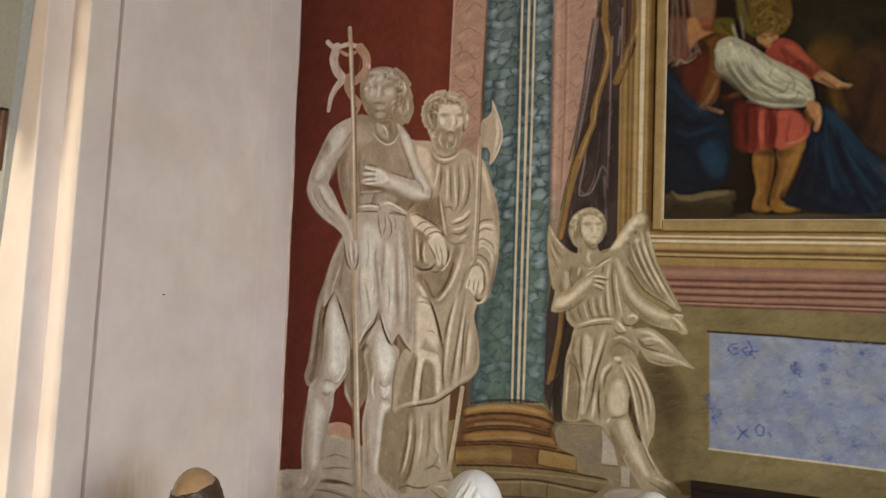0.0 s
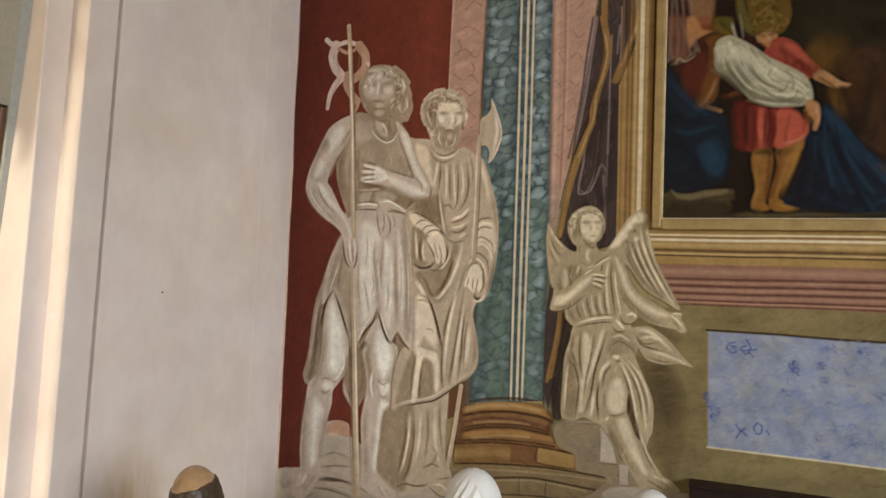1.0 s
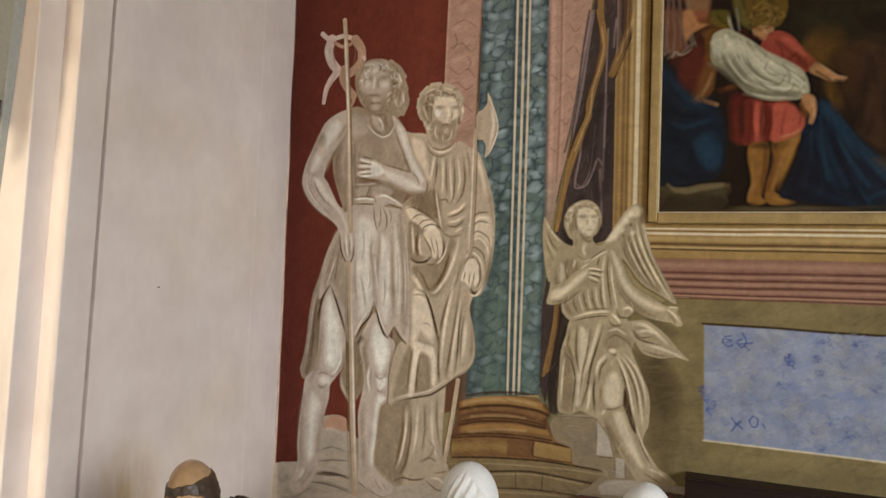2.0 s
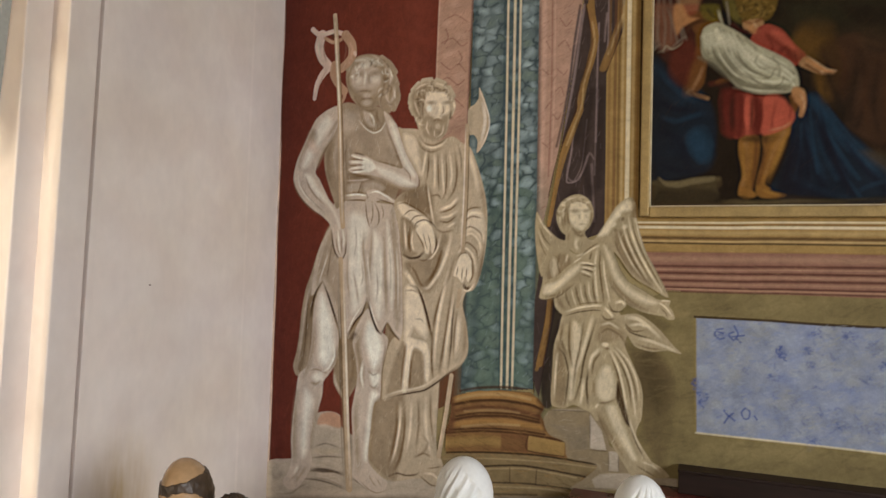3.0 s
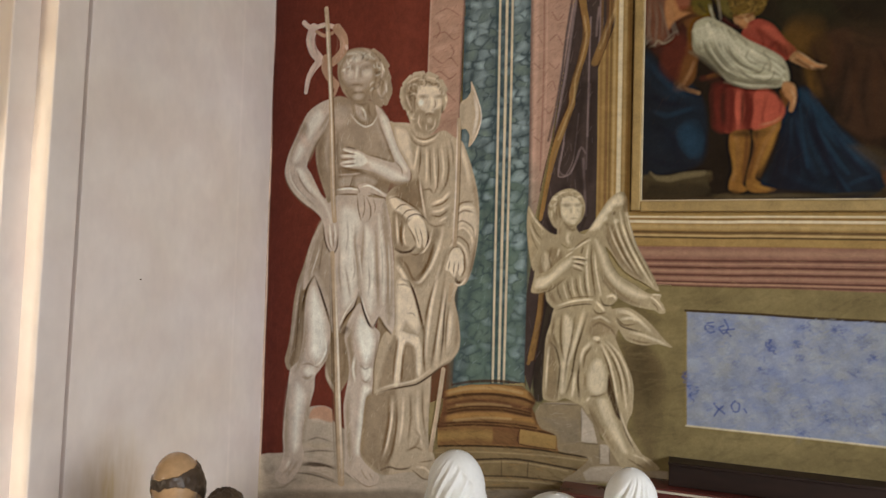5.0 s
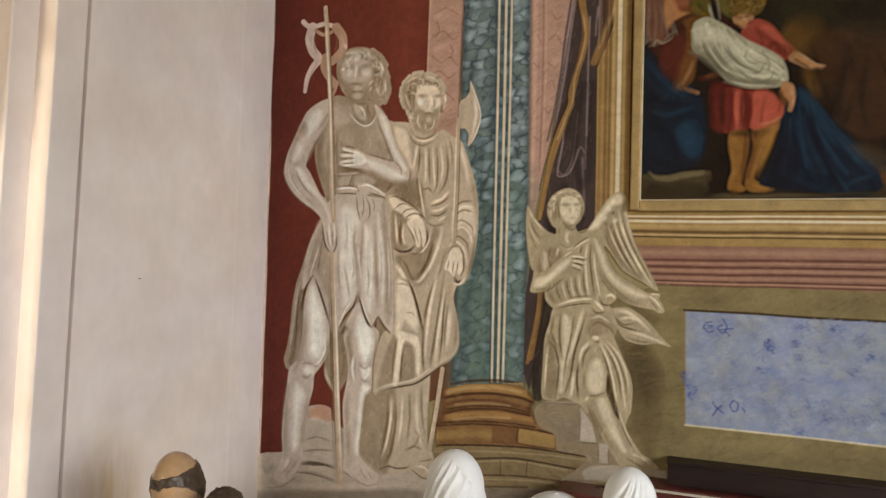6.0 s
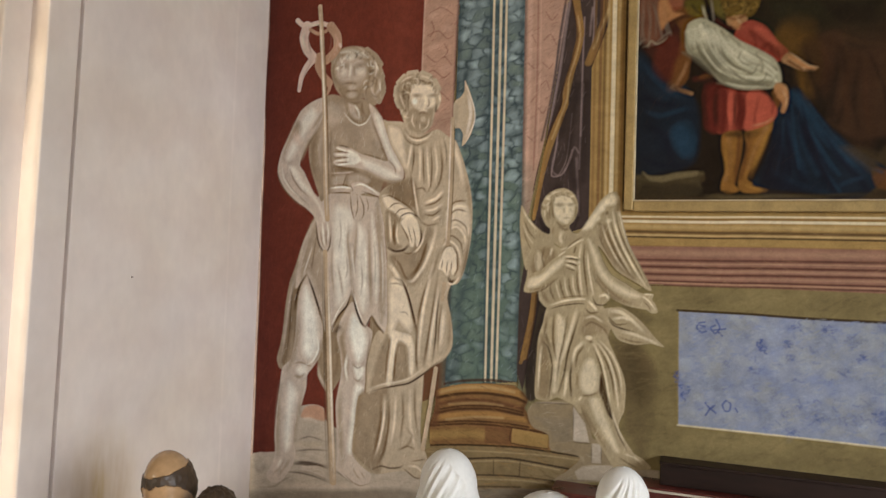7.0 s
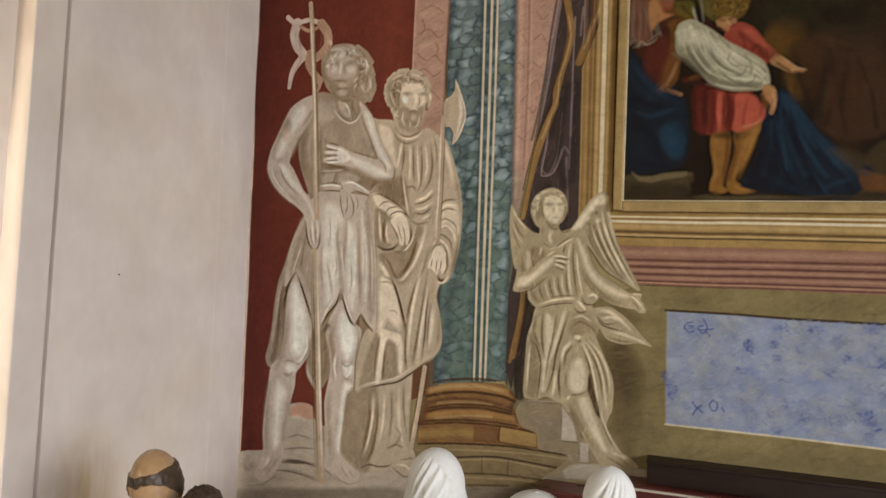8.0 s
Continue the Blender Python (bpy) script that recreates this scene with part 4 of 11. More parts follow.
    cv.stroke([(-0.205, 1.729), (0.145, 1.73), (0.31, 1.733), (0.927, 1.738)], (0.005, 0.005), MAUVE_LIGHT, 0.004, 0.9)
    cv.stroke([(-0.204, 1.718), (0.145, 1.72), (0.31, 1.724), (0.927, 1.729)], (0.007, 0.007), MAUVE_DARK, 0.005, 0.8)
    # blue veined marble panel
    cv.layer = "marble_panel"
    cv.panel([(-0.051, 1.605), (0.337, 1.605), (0.93, 1.598), (0.938, 1.1), (0.348, 1.108), (-0.042, 1.11)], BLUE, 0.004, 1)
    clouds(cv)
    cv.stroke([(-0.056, 1.61), (0.226, 1.608), (0.445, 1.602), (0.93, 1.6)], (0.01, 0.011), STEP_DARK, 0.004, 0.95)
    cv.stroke([(-0.044, 1.108), (0.238, 1.107), (0.456, 1.106), (0.938, 1.098)], (0.008, 0.008), CREAM, 0.004, 0.75)
    cv.stroke([(-0.051, 1.595), (-0.045, 1.115)], (0.008, 0.008), KHAKI_LIGHT, 0.005, 0.5)
    fleck(cv, (-0.023, 1.261), (0.023, 0.036), 0.63, 10)
    fleck(cv, (-0.048, 1.313), (0.011, 0.023), 0.54, 5)
    fleck(cv, (0.285, 1.479), (0.022, 0.024), 0.81, 10)
    fleck(cv, (0.41, 1.562), (0.022, 0.013), 0.54, 10)
    fleck(cv, (0.387, 1.489), (0.017, 0.022), 0.45, 26)
    fleck(cv, (0.397, 1.431), (0.014, 0.017), 0.315, 79)
    fleck(cv, (0.537, 1.563), (0.022, 0.015), 0.45, 10)
    fleck(cv, (0.625, 1.518), (0.025, 0.021), 0.27, 84)
    fleck(cv, (0.656, 1.458), (0.019, 0.014), 0.45, 63)
    fleck(cv, (0.731, 1.229), (0.029, 0.037), 0.675, 68)
    fleck(cv, (0.758, 1.186), (0.025, 0.019), 0.54, 84)
    fleck(cv, (0.496, 1.204), (0.046, 0.021), 0.315, 4)
    fleck(cv, (0.621, 1.194), (0.052, 0.025), 0.315, 25)
    fleck(cv, (0.39, 1.205), (0.037, 0.019), 0.27, 36)
    fleck(cv, (0.254, 1.371), (0.022, 0.013), 0.36, 10)
    fleck(cv, (0.141, 1.398), (0.023, 0.018), 0.225, 10)
    fleck(cv, (0.409, 1.124), (0.03, 0.009), 0.36, 68)
    fleck(cv, (0.745, 1.584), (0.04, 0.028), 0.315, 20)
    fleck(cv, (0.783, 1.45), (0.02, 0.028), 0.54, 10)
    fleck(cv, (0.596, 1.388), (0.025, 0.017), 0.225, 84)
    fleck(cv, (0.334, 1.27), (0.026, 0.013), 0.225, 84)
    fleck(cv, (0.789, 1.314), (0.021, 0.041), 0.36, 10)
    cv.stroke([(0.058, 1.564), (0.033, 1.558), (0.026, 1.537), (0.045, 1.519), (0.064, 1.525)], (0.007, 0.007), INK, 0.005, 0.8)
    cv.stroke([(0.035, 1.553), (0.059, 1.544)], (0.008, 0.008), INK, 0.005, 0.8)
    cv.stroke([(0.104, 1.577), (0.119, 1.543), (0.101, 1.518), (0.082, 1.541), (0.1, 1.552)], (0.007, 0.007), INK, 0.005, 0.8)
    cv.stroke([(0.096, 1.532), (0.142, 1.54)], (0.007, 0.007), INK, 0.005, 0.8)
    cv.stroke([(0.115, 1.523), (0.129, 1.51)], (0.008, 0.008), INK, 0.005, 0.8)
    cv.stroke([(0.067, 1.215), (0.087, 1.193), (0.105, 1.209)], (0.007, 0.007), INK, 0.005, 0.8)
    cv.stroke([(0.087, 1.193), (0.069, 1.162)], (0.007, 0.007), INK, 0.005, 0.8)
    cv.stroke([(0.087, 1.193), (0.11, 1.176)], (0.007, 0.007), INK, 0.005, 0.8)
    cv.stroke([(0.15, 1.233), (0.136, 1.213), (0.146, 1.189), (0.164, 1.191), (0.168, 1.221), (0.15, 1.233)], (0.007, 0.007), INK, 0.005, 0.8)
    cv.stroke([(0.187, 1.203), (0.196, 1.189)], (0.007, 0.007), INK, 0.005, 0.8)
    cv.stroke([(-1.008, 2.386), (-1.005, 2.163), (-0.986, 1.969), (-1.025, 1.774), (-1.067, 1.578), (-1.073, 1.356), (-1.102, 1.221)], (0.039, 0.05), TEAL_DARK, 0.039, 0.55)
    cv.stroke([(-1.198, 1.683), (-1.194, 1.291), (-1.192, 1.012)], (0.075, 0.07), BRONZE_RED, 0.023, 0.8)
    cv.stroke([(-1.073, 2.726), (-1.101, 2.529), (-1.065, 2.354)], (0.022, 0.022), TEAL_DARK, 0.017, 0.6)
    cv.stroke([(-2.249, 3.551), (-2.238, 3.075), (-2.244, 2.698), (-2.235, 2.384), (-2.237, 1.949), (-2.232, 1.639), (-2.234, 1.269), (-2.232, 1.024), (-2.234, 0.718), (-2.233, 0.444)], (0.014, 0.016), LIME, 0.006, 0.85)
    cv.stroke([(-2.238, 3.549), (-2.224, 3.074), (-2.23, 2.697), (-2.22, 2.384), (-2.223, 1.949), (-2.217, 1.64), (-2.22, 1.27), (-2.217, 1.025), (-2.219, 0.72), (-2.219, 0.446)], (0.006, 0.006), OUTLINE, 0.006, 0.45)
    cv.fade = 0.35
    # standing figure with a staff and scroll
    cv.layer = "painted_rock"
    cv.fill([(-2.247, 0.698), (-2.106, 0.743), (-2.003, 0.776), (-1.977, 0.959), (-1.938, 1.004), (-1.861, 1.021), (-1.799, 1.007), (-1.773, 0.936), (-1.508, 0.836), (-1.226, 0.758), (-1.223, 0.675), (-1.248, 0.56), (-2.268, 0.409)], STONE, 0.006, 1)
    cv.fill([(-1.935, 0.948), (-1.911, 1.001), (-1.844, 1.02), (-1.799, 1.001), (-1.79, 0.943), (-1.874, 0.946)], ROCK_WARM, 0.012, 0.8, own=False)
    cv.stroke([(-1.941, 0.927), (-1.881, 0.945), (-1.798, 0.918)], (0.017, 0.017), BONE, 0.012, 0.6)
    cv.stroke([(-1.955, 0.856), (-1.871, 0.881), (-1.786, 0.876)], (0.042, 0.042), STONE, 0.024, 0.6)
    cv.stroke([(-1.96, 0.811), (-1.867, 0.807), (-1.781, 0.832)], (0.03, 0.03), BONE_SHADE, 0.018, 0.5)
    cv.stroke([(-1.967, 0.763), (-1.866, 0.784), (-1.766, 0.79)], (0.009, 0.009), OUTLINE, 0.006, 0.6)
    cv.stroke([(-1.955, 0.728), (-1.865, 0.754), (-1.776, 0.739)], (0.024, 0.024), BONE, 0.009, 0.8)
    cv.stroke([(-1.971, 0.697), (-1.913, 0.71), (-1.829, 0.715), (-1.762, 0.706)], (0.016, 0.016), OUTLINE, 0.007, 0.85)
    cv.stroke([(-1.963, 0.674), (-1.861, 0.69), (-1.773, 0.669)], (0.014, 0.014), BONE, 0.009, 0.6)
    cv.stroke([(-1.969, 0.661), (-1.86, 0.664), (-1.758, 0.636)], (0.01, 0.01), OUTLINE, 0.006, 0.6)
    cv.stroke([(-2.203, 0.555), (-1.757, 0.613), (-1.313, 0.668)], (0.024, 0.024), BONE, 0.021, 0.35)
    cv.fill([(-2.273, 0.505), (-1.756, 0.59), (-1.237, 0.651), (-1.233, 0.563), (-2.268, 0.409)], STONE_DARK, 0.025, 0.6, own=False)
    cv.stroke([(-1.961, 0.638), (-2.035, 0.599), (-2.079, 0.563), (-2.185, 0.542)], (0.009, 0.009), STONE_DARK, 0.009, 0.6)
    cv.stroke([(-2.227, 0.658), (-2.172, 0.635), (-2.138, 0.669)], (0.024, 0.024), STONE_DARK, 0.018, 0.4)
    # ledges under the feet
    cv.stroke([(-1.965, 0.752), (-1.871, 0.745), (-1.763, 0.741)], (0.027, 0.024), STONE, 0.015, 0.7)
    cv.stroke([(-1.964, 0.728), (-1.867, 0.728), (-1.766, 0.717)], (0.015, 0.012), BONE, 0.009, 0.7)
    cv.stroke([(-1.97, 0.697), (-1.887, 0.702), (-1.819, 0.71), (-1.758, 0.695)], (0.009, 0.012), OUTLINE, 0.007, 0.8)
    cv.stroke([(-1.996, 0.652), (-1.886, 0.672), (-1.763, 0.647)], (0.018, 0.015), BONE, 0.012, 0.6)
    cv.stroke([(-2.038, 0.647), (-1.937, 0.654), (-1.844, 0.648), (-1.749, 0.626)], (0.009, 0.009), STEP_DARK, 0.007, 0.7)
    cv.stroke([(-1.711, 0.689), (-1.658, 0.667), (-1.618, 0.643)], (0.009, 0.009), OUTLINE, 0.007, 0.75)
    cv.stroke([(-2.021, 0.577), (-1.748, 0.597), (-1.427, 0.658), (-1.244, 0.694)], (0.026, 0.023), BONE, 0.02, 0.45)
    cv.stroke([(-2.16, 0.51), (-1.747, 0.562), (-1.303, 0.641)], (0.041, 0.041), STONE_DARK, 0.029, 0.5)
    cv.stroke([(-1.504, 0.693), (-1.429, 0.708), (-1.349, 0.724)], (0.02, 0.017), BONE, 0.014, 0.5)
    cv.stroke([(-1.943, 0.826), (-1.876, 0.851), (-1.79, 0.837)], (0.007, 0.007), STEP_DARK, 0.007, 0.55)
    cv.layer = "painted_companion"
    cv.fill([(-1.556, 1.1), (-1.575, 1.278), (-1.554, 1.425), (-1.536, 1.536), (-1.431, 1.541), (-1.429, 1.289)], BUFF, 0.009, 1)
    cv.layer = "painted_figure"
    # the hide behind the legs
    cv.fill([(-1.885, 2.014), (-1.935, 1.941), (-1.973, 1.849), (-2.004, 1.748), (-2.036, 1.656), (-2.056, 1.533), (-2.065, 1.41), (-2.079, 1.318), (-2.097, 1.246), (-2.078, 1.196), (-2.046, 1.195), (-2.012, 1.246), (-1.913, 1.374), (-1.847, 1.258), (-1.843, 1.175), (-1.804, 1.113), (-1.769, 1.081), (-1.728, 1.138), (-1.69, 1.205), (-1.642, 1.332), (-1.599, 1.51), (-1.654, 1.668), (-1.795, 1.888)], DUN, 0.009, 1)
    cv.fill([(-2.027, 1.61), (-2.05, 1.487), (-2.056, 1.365), (-2.076, 1.242), (-2.043, 1.22), (-2.016, 1.337), (-1.994, 1.49), (-1.975, 1.627)], SHADE, 0.024, 0.7, own=False)
    cv.stroke([(-1.959, 1.856), (-1.996, 1.718), (-2.029, 1.58), (-2.045, 1.442), (-2.061, 1.304), (-2.075, 1.217)], (0.015, 0.012), ASH, 0.015, 0.6)
    cv.stroke([(-2.006, 1.702), (-2.021, 1.549), (-2.025, 1.397), (-2.04, 1.244)], (0.006, 0.006), DEEP, 0.009, 0.55)
    cv.fill([(-1.825, 1.409), (-1.845, 1.229), (-1.829, 1.159), (-1.773, 1.092), (-1.722, 1.156), (-1.698, 1.24), (-1.723, 1.385)], BUFF, 0.015, 0.8, own=False)
    cv.stroke([(-1.842, 1.223), (-1.826, 1.165), (-1.78, 1.104)], (0.012, 0.015), ASH, 0.012, 0.6)
    cv.stroke([(-1.747, 1.384), (-1.729, 1.267), (-1.742, 1.166)], (0.015, 0.021), SHADE, 0.015, 0.6)
    # legs
    cv.fill([(-1.932, 1.698), (-1.971, 1.612), (-1.987, 1.49), (-1.989, 1.369), (-2.009, 1.253), (-2.06, 1.197), (-2.073, 1.09), (-2.086, 0.967), (-2.092, 0.846), (-2.085, 0.756), (-2.099, 0.681), (-2.136, 0.619), (-2.102, 0.581), (-2.046, 0.592), (-2.009, 0.633), (-1.97, 0.697), (-1.958, 0.759), (-1.971, 0.829), (-1.951, 0.945), (-1.927, 1.037), (-1.909, 1.104), (-1.905, 1.173), (-1.876, 1.212), (-1.837, 1.274), (-1.823, 1.364), (-1.826, 1.439), (-1.864, 1.541), (-1.903, 1.657)], ASH, 0.008, 1)
    cv.fill([(-1.937, 1.638), (-1.95, 1.522), (-1.938, 1.402), (-1.937, 1.297), (-1.901, 1.254), (-1.861, 1.287), (-1.851, 1.377), (-1.869, 1.496), (-1.908, 1.6)], PALE, 0.042, 0.85, own=False)
    cv.fill([(-1.975, 1.189), (-1.959, 1.214), (-1.921, 1.223), (-1.906, 1.194), (-1.929, 1.162)], PALE, 0.024, 0.6, own=False)
    cv.fill([(-2.015, 1.125), (-2.024, 1.004), (-2.032, 0.867), (-2.021, 0.763), (-1.994, 0.796), (-1.989, 0.932), (-1.967, 1.069)], PALE, 0.036, 0.6, own=False)
    cv.stroke([(-1.976, 1.491), (-1.978, 1.355), (-2.002, 1.247), (-2.037, 1.169)], (0.027, 0.021), DUN, 0.024, 0.75)
    cv.stroke([(-1.986, 1.566), (-1.991, 1.429), (-1.997, 1.308)], (0.012, 0.009), SHADE, 0.012, 0.6)
    cv.stroke([(-2.064, 1.121), (-2.075, 0.968), (-2.073, 0.817), (-2.065, 0.722)], (0.024, 0.03), DUN, 0.024, 0.8)
    cv.stroke([(-1.933, 1.102), (-1.943, 0.996), (-1.963, 0.89), (-1.969, 0.769)], (0.021, 0.021), DUN, 0.018, 0.6)
    cv.stroke([(-1.994, 1.224), (-1.952, 1.236), (-1.907, 1.224), (-1.876, 1.22)], (0.006, 0.006), SHADE, 0.009, 0.55)
    cv.stroke([(-1.988, 1.164), (-1.949, 1.158), (-1.916, 1.181)], (0.015, 0.012), DUN, 0.012, 0.7)
    cv.stroke([(-1.855, 1.383), (-1.845, 1.312), (-1.874, 1.25), (-1.914, 1.224)], (0.012, 0.009), PALE, 0.009, 0.7)
    cv.stroke([(-1.831, 1.379), (-1.838, 1.295), (-1.873, 1.233)], (0.009, 0.009), SHADE, 0.012, 0.5)
    cv.stroke([(-2.026, 0.717), (-2.052, 0.663), (-2.094, 0.628)], (0.018, 0.012), SHADE, 0.018, 0.4)
    cv.stroke([(-1.988, 0.722), (-2.024, 0.667), (-2.065, 0.622)], (0.015, 0.012), DUN, 0.015, 0.6)
    cv.stroke([(-2.04, 0.716), (-2.067, 0.667)], (0.018, 0.012), PALE, 0.015, 0.4)
    cv.fill([(-1.66, 1.571), (-1.72, 1.474), (-1.737, 1.384), (-1.717, 1.312), (-1.704, 1.21), (-1.717, 1.121), (-1.73, 1.032), (-1.72, 0.916), (-1.709, 0.8), (-1.712, 0.712), (-1.685, 0.681), (-1.634, 0.65), (-1.585, 0.636), (-1.528, 0.65), (-1.513, 0.692), (-1.54, 0.728), (-1.583, 0.757), (-1.608, 0.812), (-1.616, 0.869), (-1.596, 0.958), (-1.575, 1.075), (-1.565, 1.163), (-1.564, 1.25), (-1.54, 1.368), (-1.535, 1.426), (-1.582, 1.467), (-1.623, 1.538)], ASH, 0.007, 1)
    cv.fill([(-1.648, 1.507), (-1.665, 1.418), (-1.642, 1.332), (-1.613, 1.261), (-1.582, 1.292), (-1.566, 1.38), (-1.587, 1.446)], PALE, 0.035, 0.9, own=False)
    cv.fill([(-1.632, 1.23), (-1.606, 1.247), (-1.574, 1.235), (-1.582, 1.185), (-1.61, 1.174)], PALE, 0.02, 0.7, own=False)
    cv.fill([(-1.619, 1.144), (-1.632, 1.041), (-1.641, 0.924), (-1.65, 0.807), (-1.63, 0.795), (-1.614, 0.898), (-1.592, 1.016), (-1.577, 1.133)], PALE, 0.029, 0.7, own=False)
    cv.stroke([(-1.697, 1.475), (-1.709, 1.371), (-1.686, 1.27), (-1.679, 1.153)], (0.035, 0.035), BUFF, 0.026, 0.85)
    cv.stroke([(-1.707, 1.122), (-1.705, 0.976), (-1.69, 0.831), (-1.679, 0.716)], (0.029, 0.029), DUN, 0.026, 0.8)
    cv.stroke([(-1.577, 1.133), (-1.592, 1.016), (-1.611, 0.913), (-1.62, 0.81)], (0.014, 0.012), DUN, 0.014, 0.7)
    cv.stroke([(-1.646, 1.255), (-1.612, 1.232), (-1.581, 1.249)], (0.007, 0.007), SHADE, 0.009, 0.6)
    cv.stroke([(-1.634, 1.181), (-1.604, 1.166), (-1.582, 1.196)], (0.006, 0.006), SHADE, 0.009, 0.5)
    cv.stroke([(-1.674, 1.294), (-1.681, 1.226), (-1.665, 1.155)], (0.015, 0.009), PALE, 0.012, 0.7)
    cv.stroke([(-1.544, 1.402), (-1.554, 1.323), (-1.561, 1.236)], (0.009, 0.009), SHADE, 0.012, 0.5)
    cv.stroke([(-1.668, 0.683), (-1.618, 0.649), (-1.572, 0.635), (-1.522, 0.653)], (0.006, 0.006), SHADE, 0.006, 0.6)
    cv.stroke([(-1.621, 0.724), (-1.593, 0.684), (-1.57, 0.667)], (0.009, 0.006), DUN, 0.009, 0.7)
    cv.stroke([(-1.572, 0.707), (-1.548, 0.676)], (0.006, 0.006), DUN, 0.006, 0.7)
    cv.stroke([(-1.747, 1.118), (-1.743, 1.001), (-1.727, 0.856), (-1.72, 0.74)], (0.015, 0.009), DEEP, 0.015, 0.6)
    # hide skirt
    cv.fill([(-1.879, 2.123), (-1.771, 2.146), (-1.638, 2.15), (-1.539, 2.125), (-1.508, 2.061), (-1.489, 1.973), (-1.472, 1.834), (-1.458, 1.69), (-1.452, 1.517), (-1.458, 1.419), (-1.501, 1.457), (-1.541, 1.507), (-1.571, 1.444), (-1.608, 1.474), (-1.636, 1.54), (-1.662, 1.612), (-1.689, 1.549), (-1.734, 1.497), (-1.774, 1.412), (-1.811, 1.41), (-1.827, 1.474), (-1.861, 1.538), (-1.895, 1.627), (-1.932, 1.704), (-1.965, 1.658), (-2, 1.635), (-1.973, 1.84), (-1.928, 1.947), (-1.889, 2.023)], ASH, 0.009, 1)
    cv.fill([(-1.885, 2.002), (-1.934, 1.917), (-1.977, 1.764), (-1.966, 1.673), (-1.926, 1.717), (-1.882, 1.646), (-1.822, 1.498), (-1.834, 1.827)], DUN, 0.042, 0.75, own=False)
    cv.fill([(-1.533, 2.119), (-1.502, 1.979), (-1.481, 1.805), (-1.467, 1.574), (-1.486, 1.472), (-1.508, 1.572), (-1.518, 1.775), (-1.541, 1.979)], DUN, 0.026, 0.65, own=False)
    cv.fill([(-1.778, 2.068), (-1.782, 1.888), (-1.767, 1.68), (-1.742, 1.547), (-1.698, 1.593), (-1.675, 1.712), (-1.695, 1.889), (-1.665, 1.978), (-1.687, 2.053)], PALE, 0.042, 0.55, own=False)
    cv.fill([(-1.639, 1.978), (-1.639, 1.801), (-1.626, 1.625), (-1.597, 1.524), (-1.572, 1.569), (-1.578, 1.744), (-1.591, 1.92)], PALE, 0.035, 0.5, own=False)
    cv.fill([(-1.562, 2.037), (-1.55, 1.862), (-1.538, 1.687), (-1.518, 1.572), (-1.509, 1.688), (-1.524, 1.862)], PALE, 0.02, 0.45, own=False)
    cv.stroke([(-1.692, 1.993), (-1.695, 1.889), (-1.677, 1.771), (-1.662, 1.624)], (0.012, 0.015), DUN, 0.015, 0.75)
    cv.stroke([(-1.646, 1.993), (-1.648, 1.86), (-1.657, 1.742)], (0.012, 0.015), DUN, 0.015, 0.7)
    cv.stroke([(-1.577, 1.979), (-1.568, 1.832), (-1.557, 1.686), (-1.545, 1.527)], (0.015, 0.018), DUN, 0.015, 0.7)
    cv.stroke([(-1.751, 1.769), (-1.727, 1.681), (-1.711, 1.593)], (0.009, 0.015), DUN, 0.012, 0.6)
    cv.stroke([(-1.785, 1.888), (-1.783, 1.739), (-1.761, 1.591)], (0.009, 0.012), DUN, 0.012, 0.6)
    cv.stroke([(-1.702, 1.815), (-1.69, 1.741), (-1.701, 1.688)], (0.007, 0.006), SHADE, 0.009, 0.5)
    cv.stroke([(-1.612, 1.773), (-1.602, 1.685), (-1.609, 1.611)], (0.007, 0.006), SHADE, 0.009, 0.5)
    cv.stroke([(-1.545, 1.906), (-1.531, 1.775), (-1.529, 1.629)], (0.006, 0.006), SHADE, 0.009, 0.45)
    cv.stroke([(-1.746, 2.008), (-1.736, 1.918), (-1.749, 1.829)], (0.006, 0.006), SHADE, 0.009, 0.45)
    cv.stroke([(-1.653, 1.654), (-1.645, 1.595), (-1.623, 1.523)], (0.006, 0.006), SHADE, 0.009, 0.5)
    cv.stroke([(-1.728, 1.978), (-1.72, 1.859), (-1.724, 1.77)], (0.007, 0.006), PALE, 0.009, 0.5)
    cv.stroke([(-1.671, 1.86), (-1.658, 1.772), (-1.645, 1.684)], (0.007, 0.006), PALE, 0.009, 0.5)
    cv.stroke([(-1.596, 1.89), (-1.586, 1.773), (-1.587, 1.627)], (0.007, 0.006), PALE, 0.009, 0.5)
    cv.stroke([(-1.503, 1.892), (-1.488, 1.747), (-1.483, 1.573)], (0.007, 0.006), PALE, 0.009, 0.45)
    cv.stroke([(-1.904, 1.856), (-1.928, 1.78), (-1.953, 1.704)], (0.008, 0.006), PALE, 0.009, 0.5)
    cv.stroke([(-1.932, 1.886), (-1.963, 1.779), (-1.984, 1.688)], (0.009, 0.006), ASH, 0.009, 0.6)
    cv.stroke([(-1.882, 1.917), (-1.895, 1.811), (-1.905, 1.72)], (0.006, 0.009), SHADE, 0.009, 0.6)
    cv.stroke([(-1.933, 1.707), (-1.969, 1.652), (-1.99, 1.581), (-1.998, 1.505)], (0.008, 0.012), DEEP, 0.008, 0.8)
    cv.stroke([(-1.933, 1.71), (-1.895, 1.633), (-1.857, 1.542), (-1.824, 1.463)], (0.008, 0.014), DEEP, 0.008, 0.85)
    cv.stroke([(-1.662, 1.63), (-1.686, 1.552), (-1.731, 1.497), (-1.771, 1.415)], (0.007, 0.01), DEEP, 0.007, 0.85)
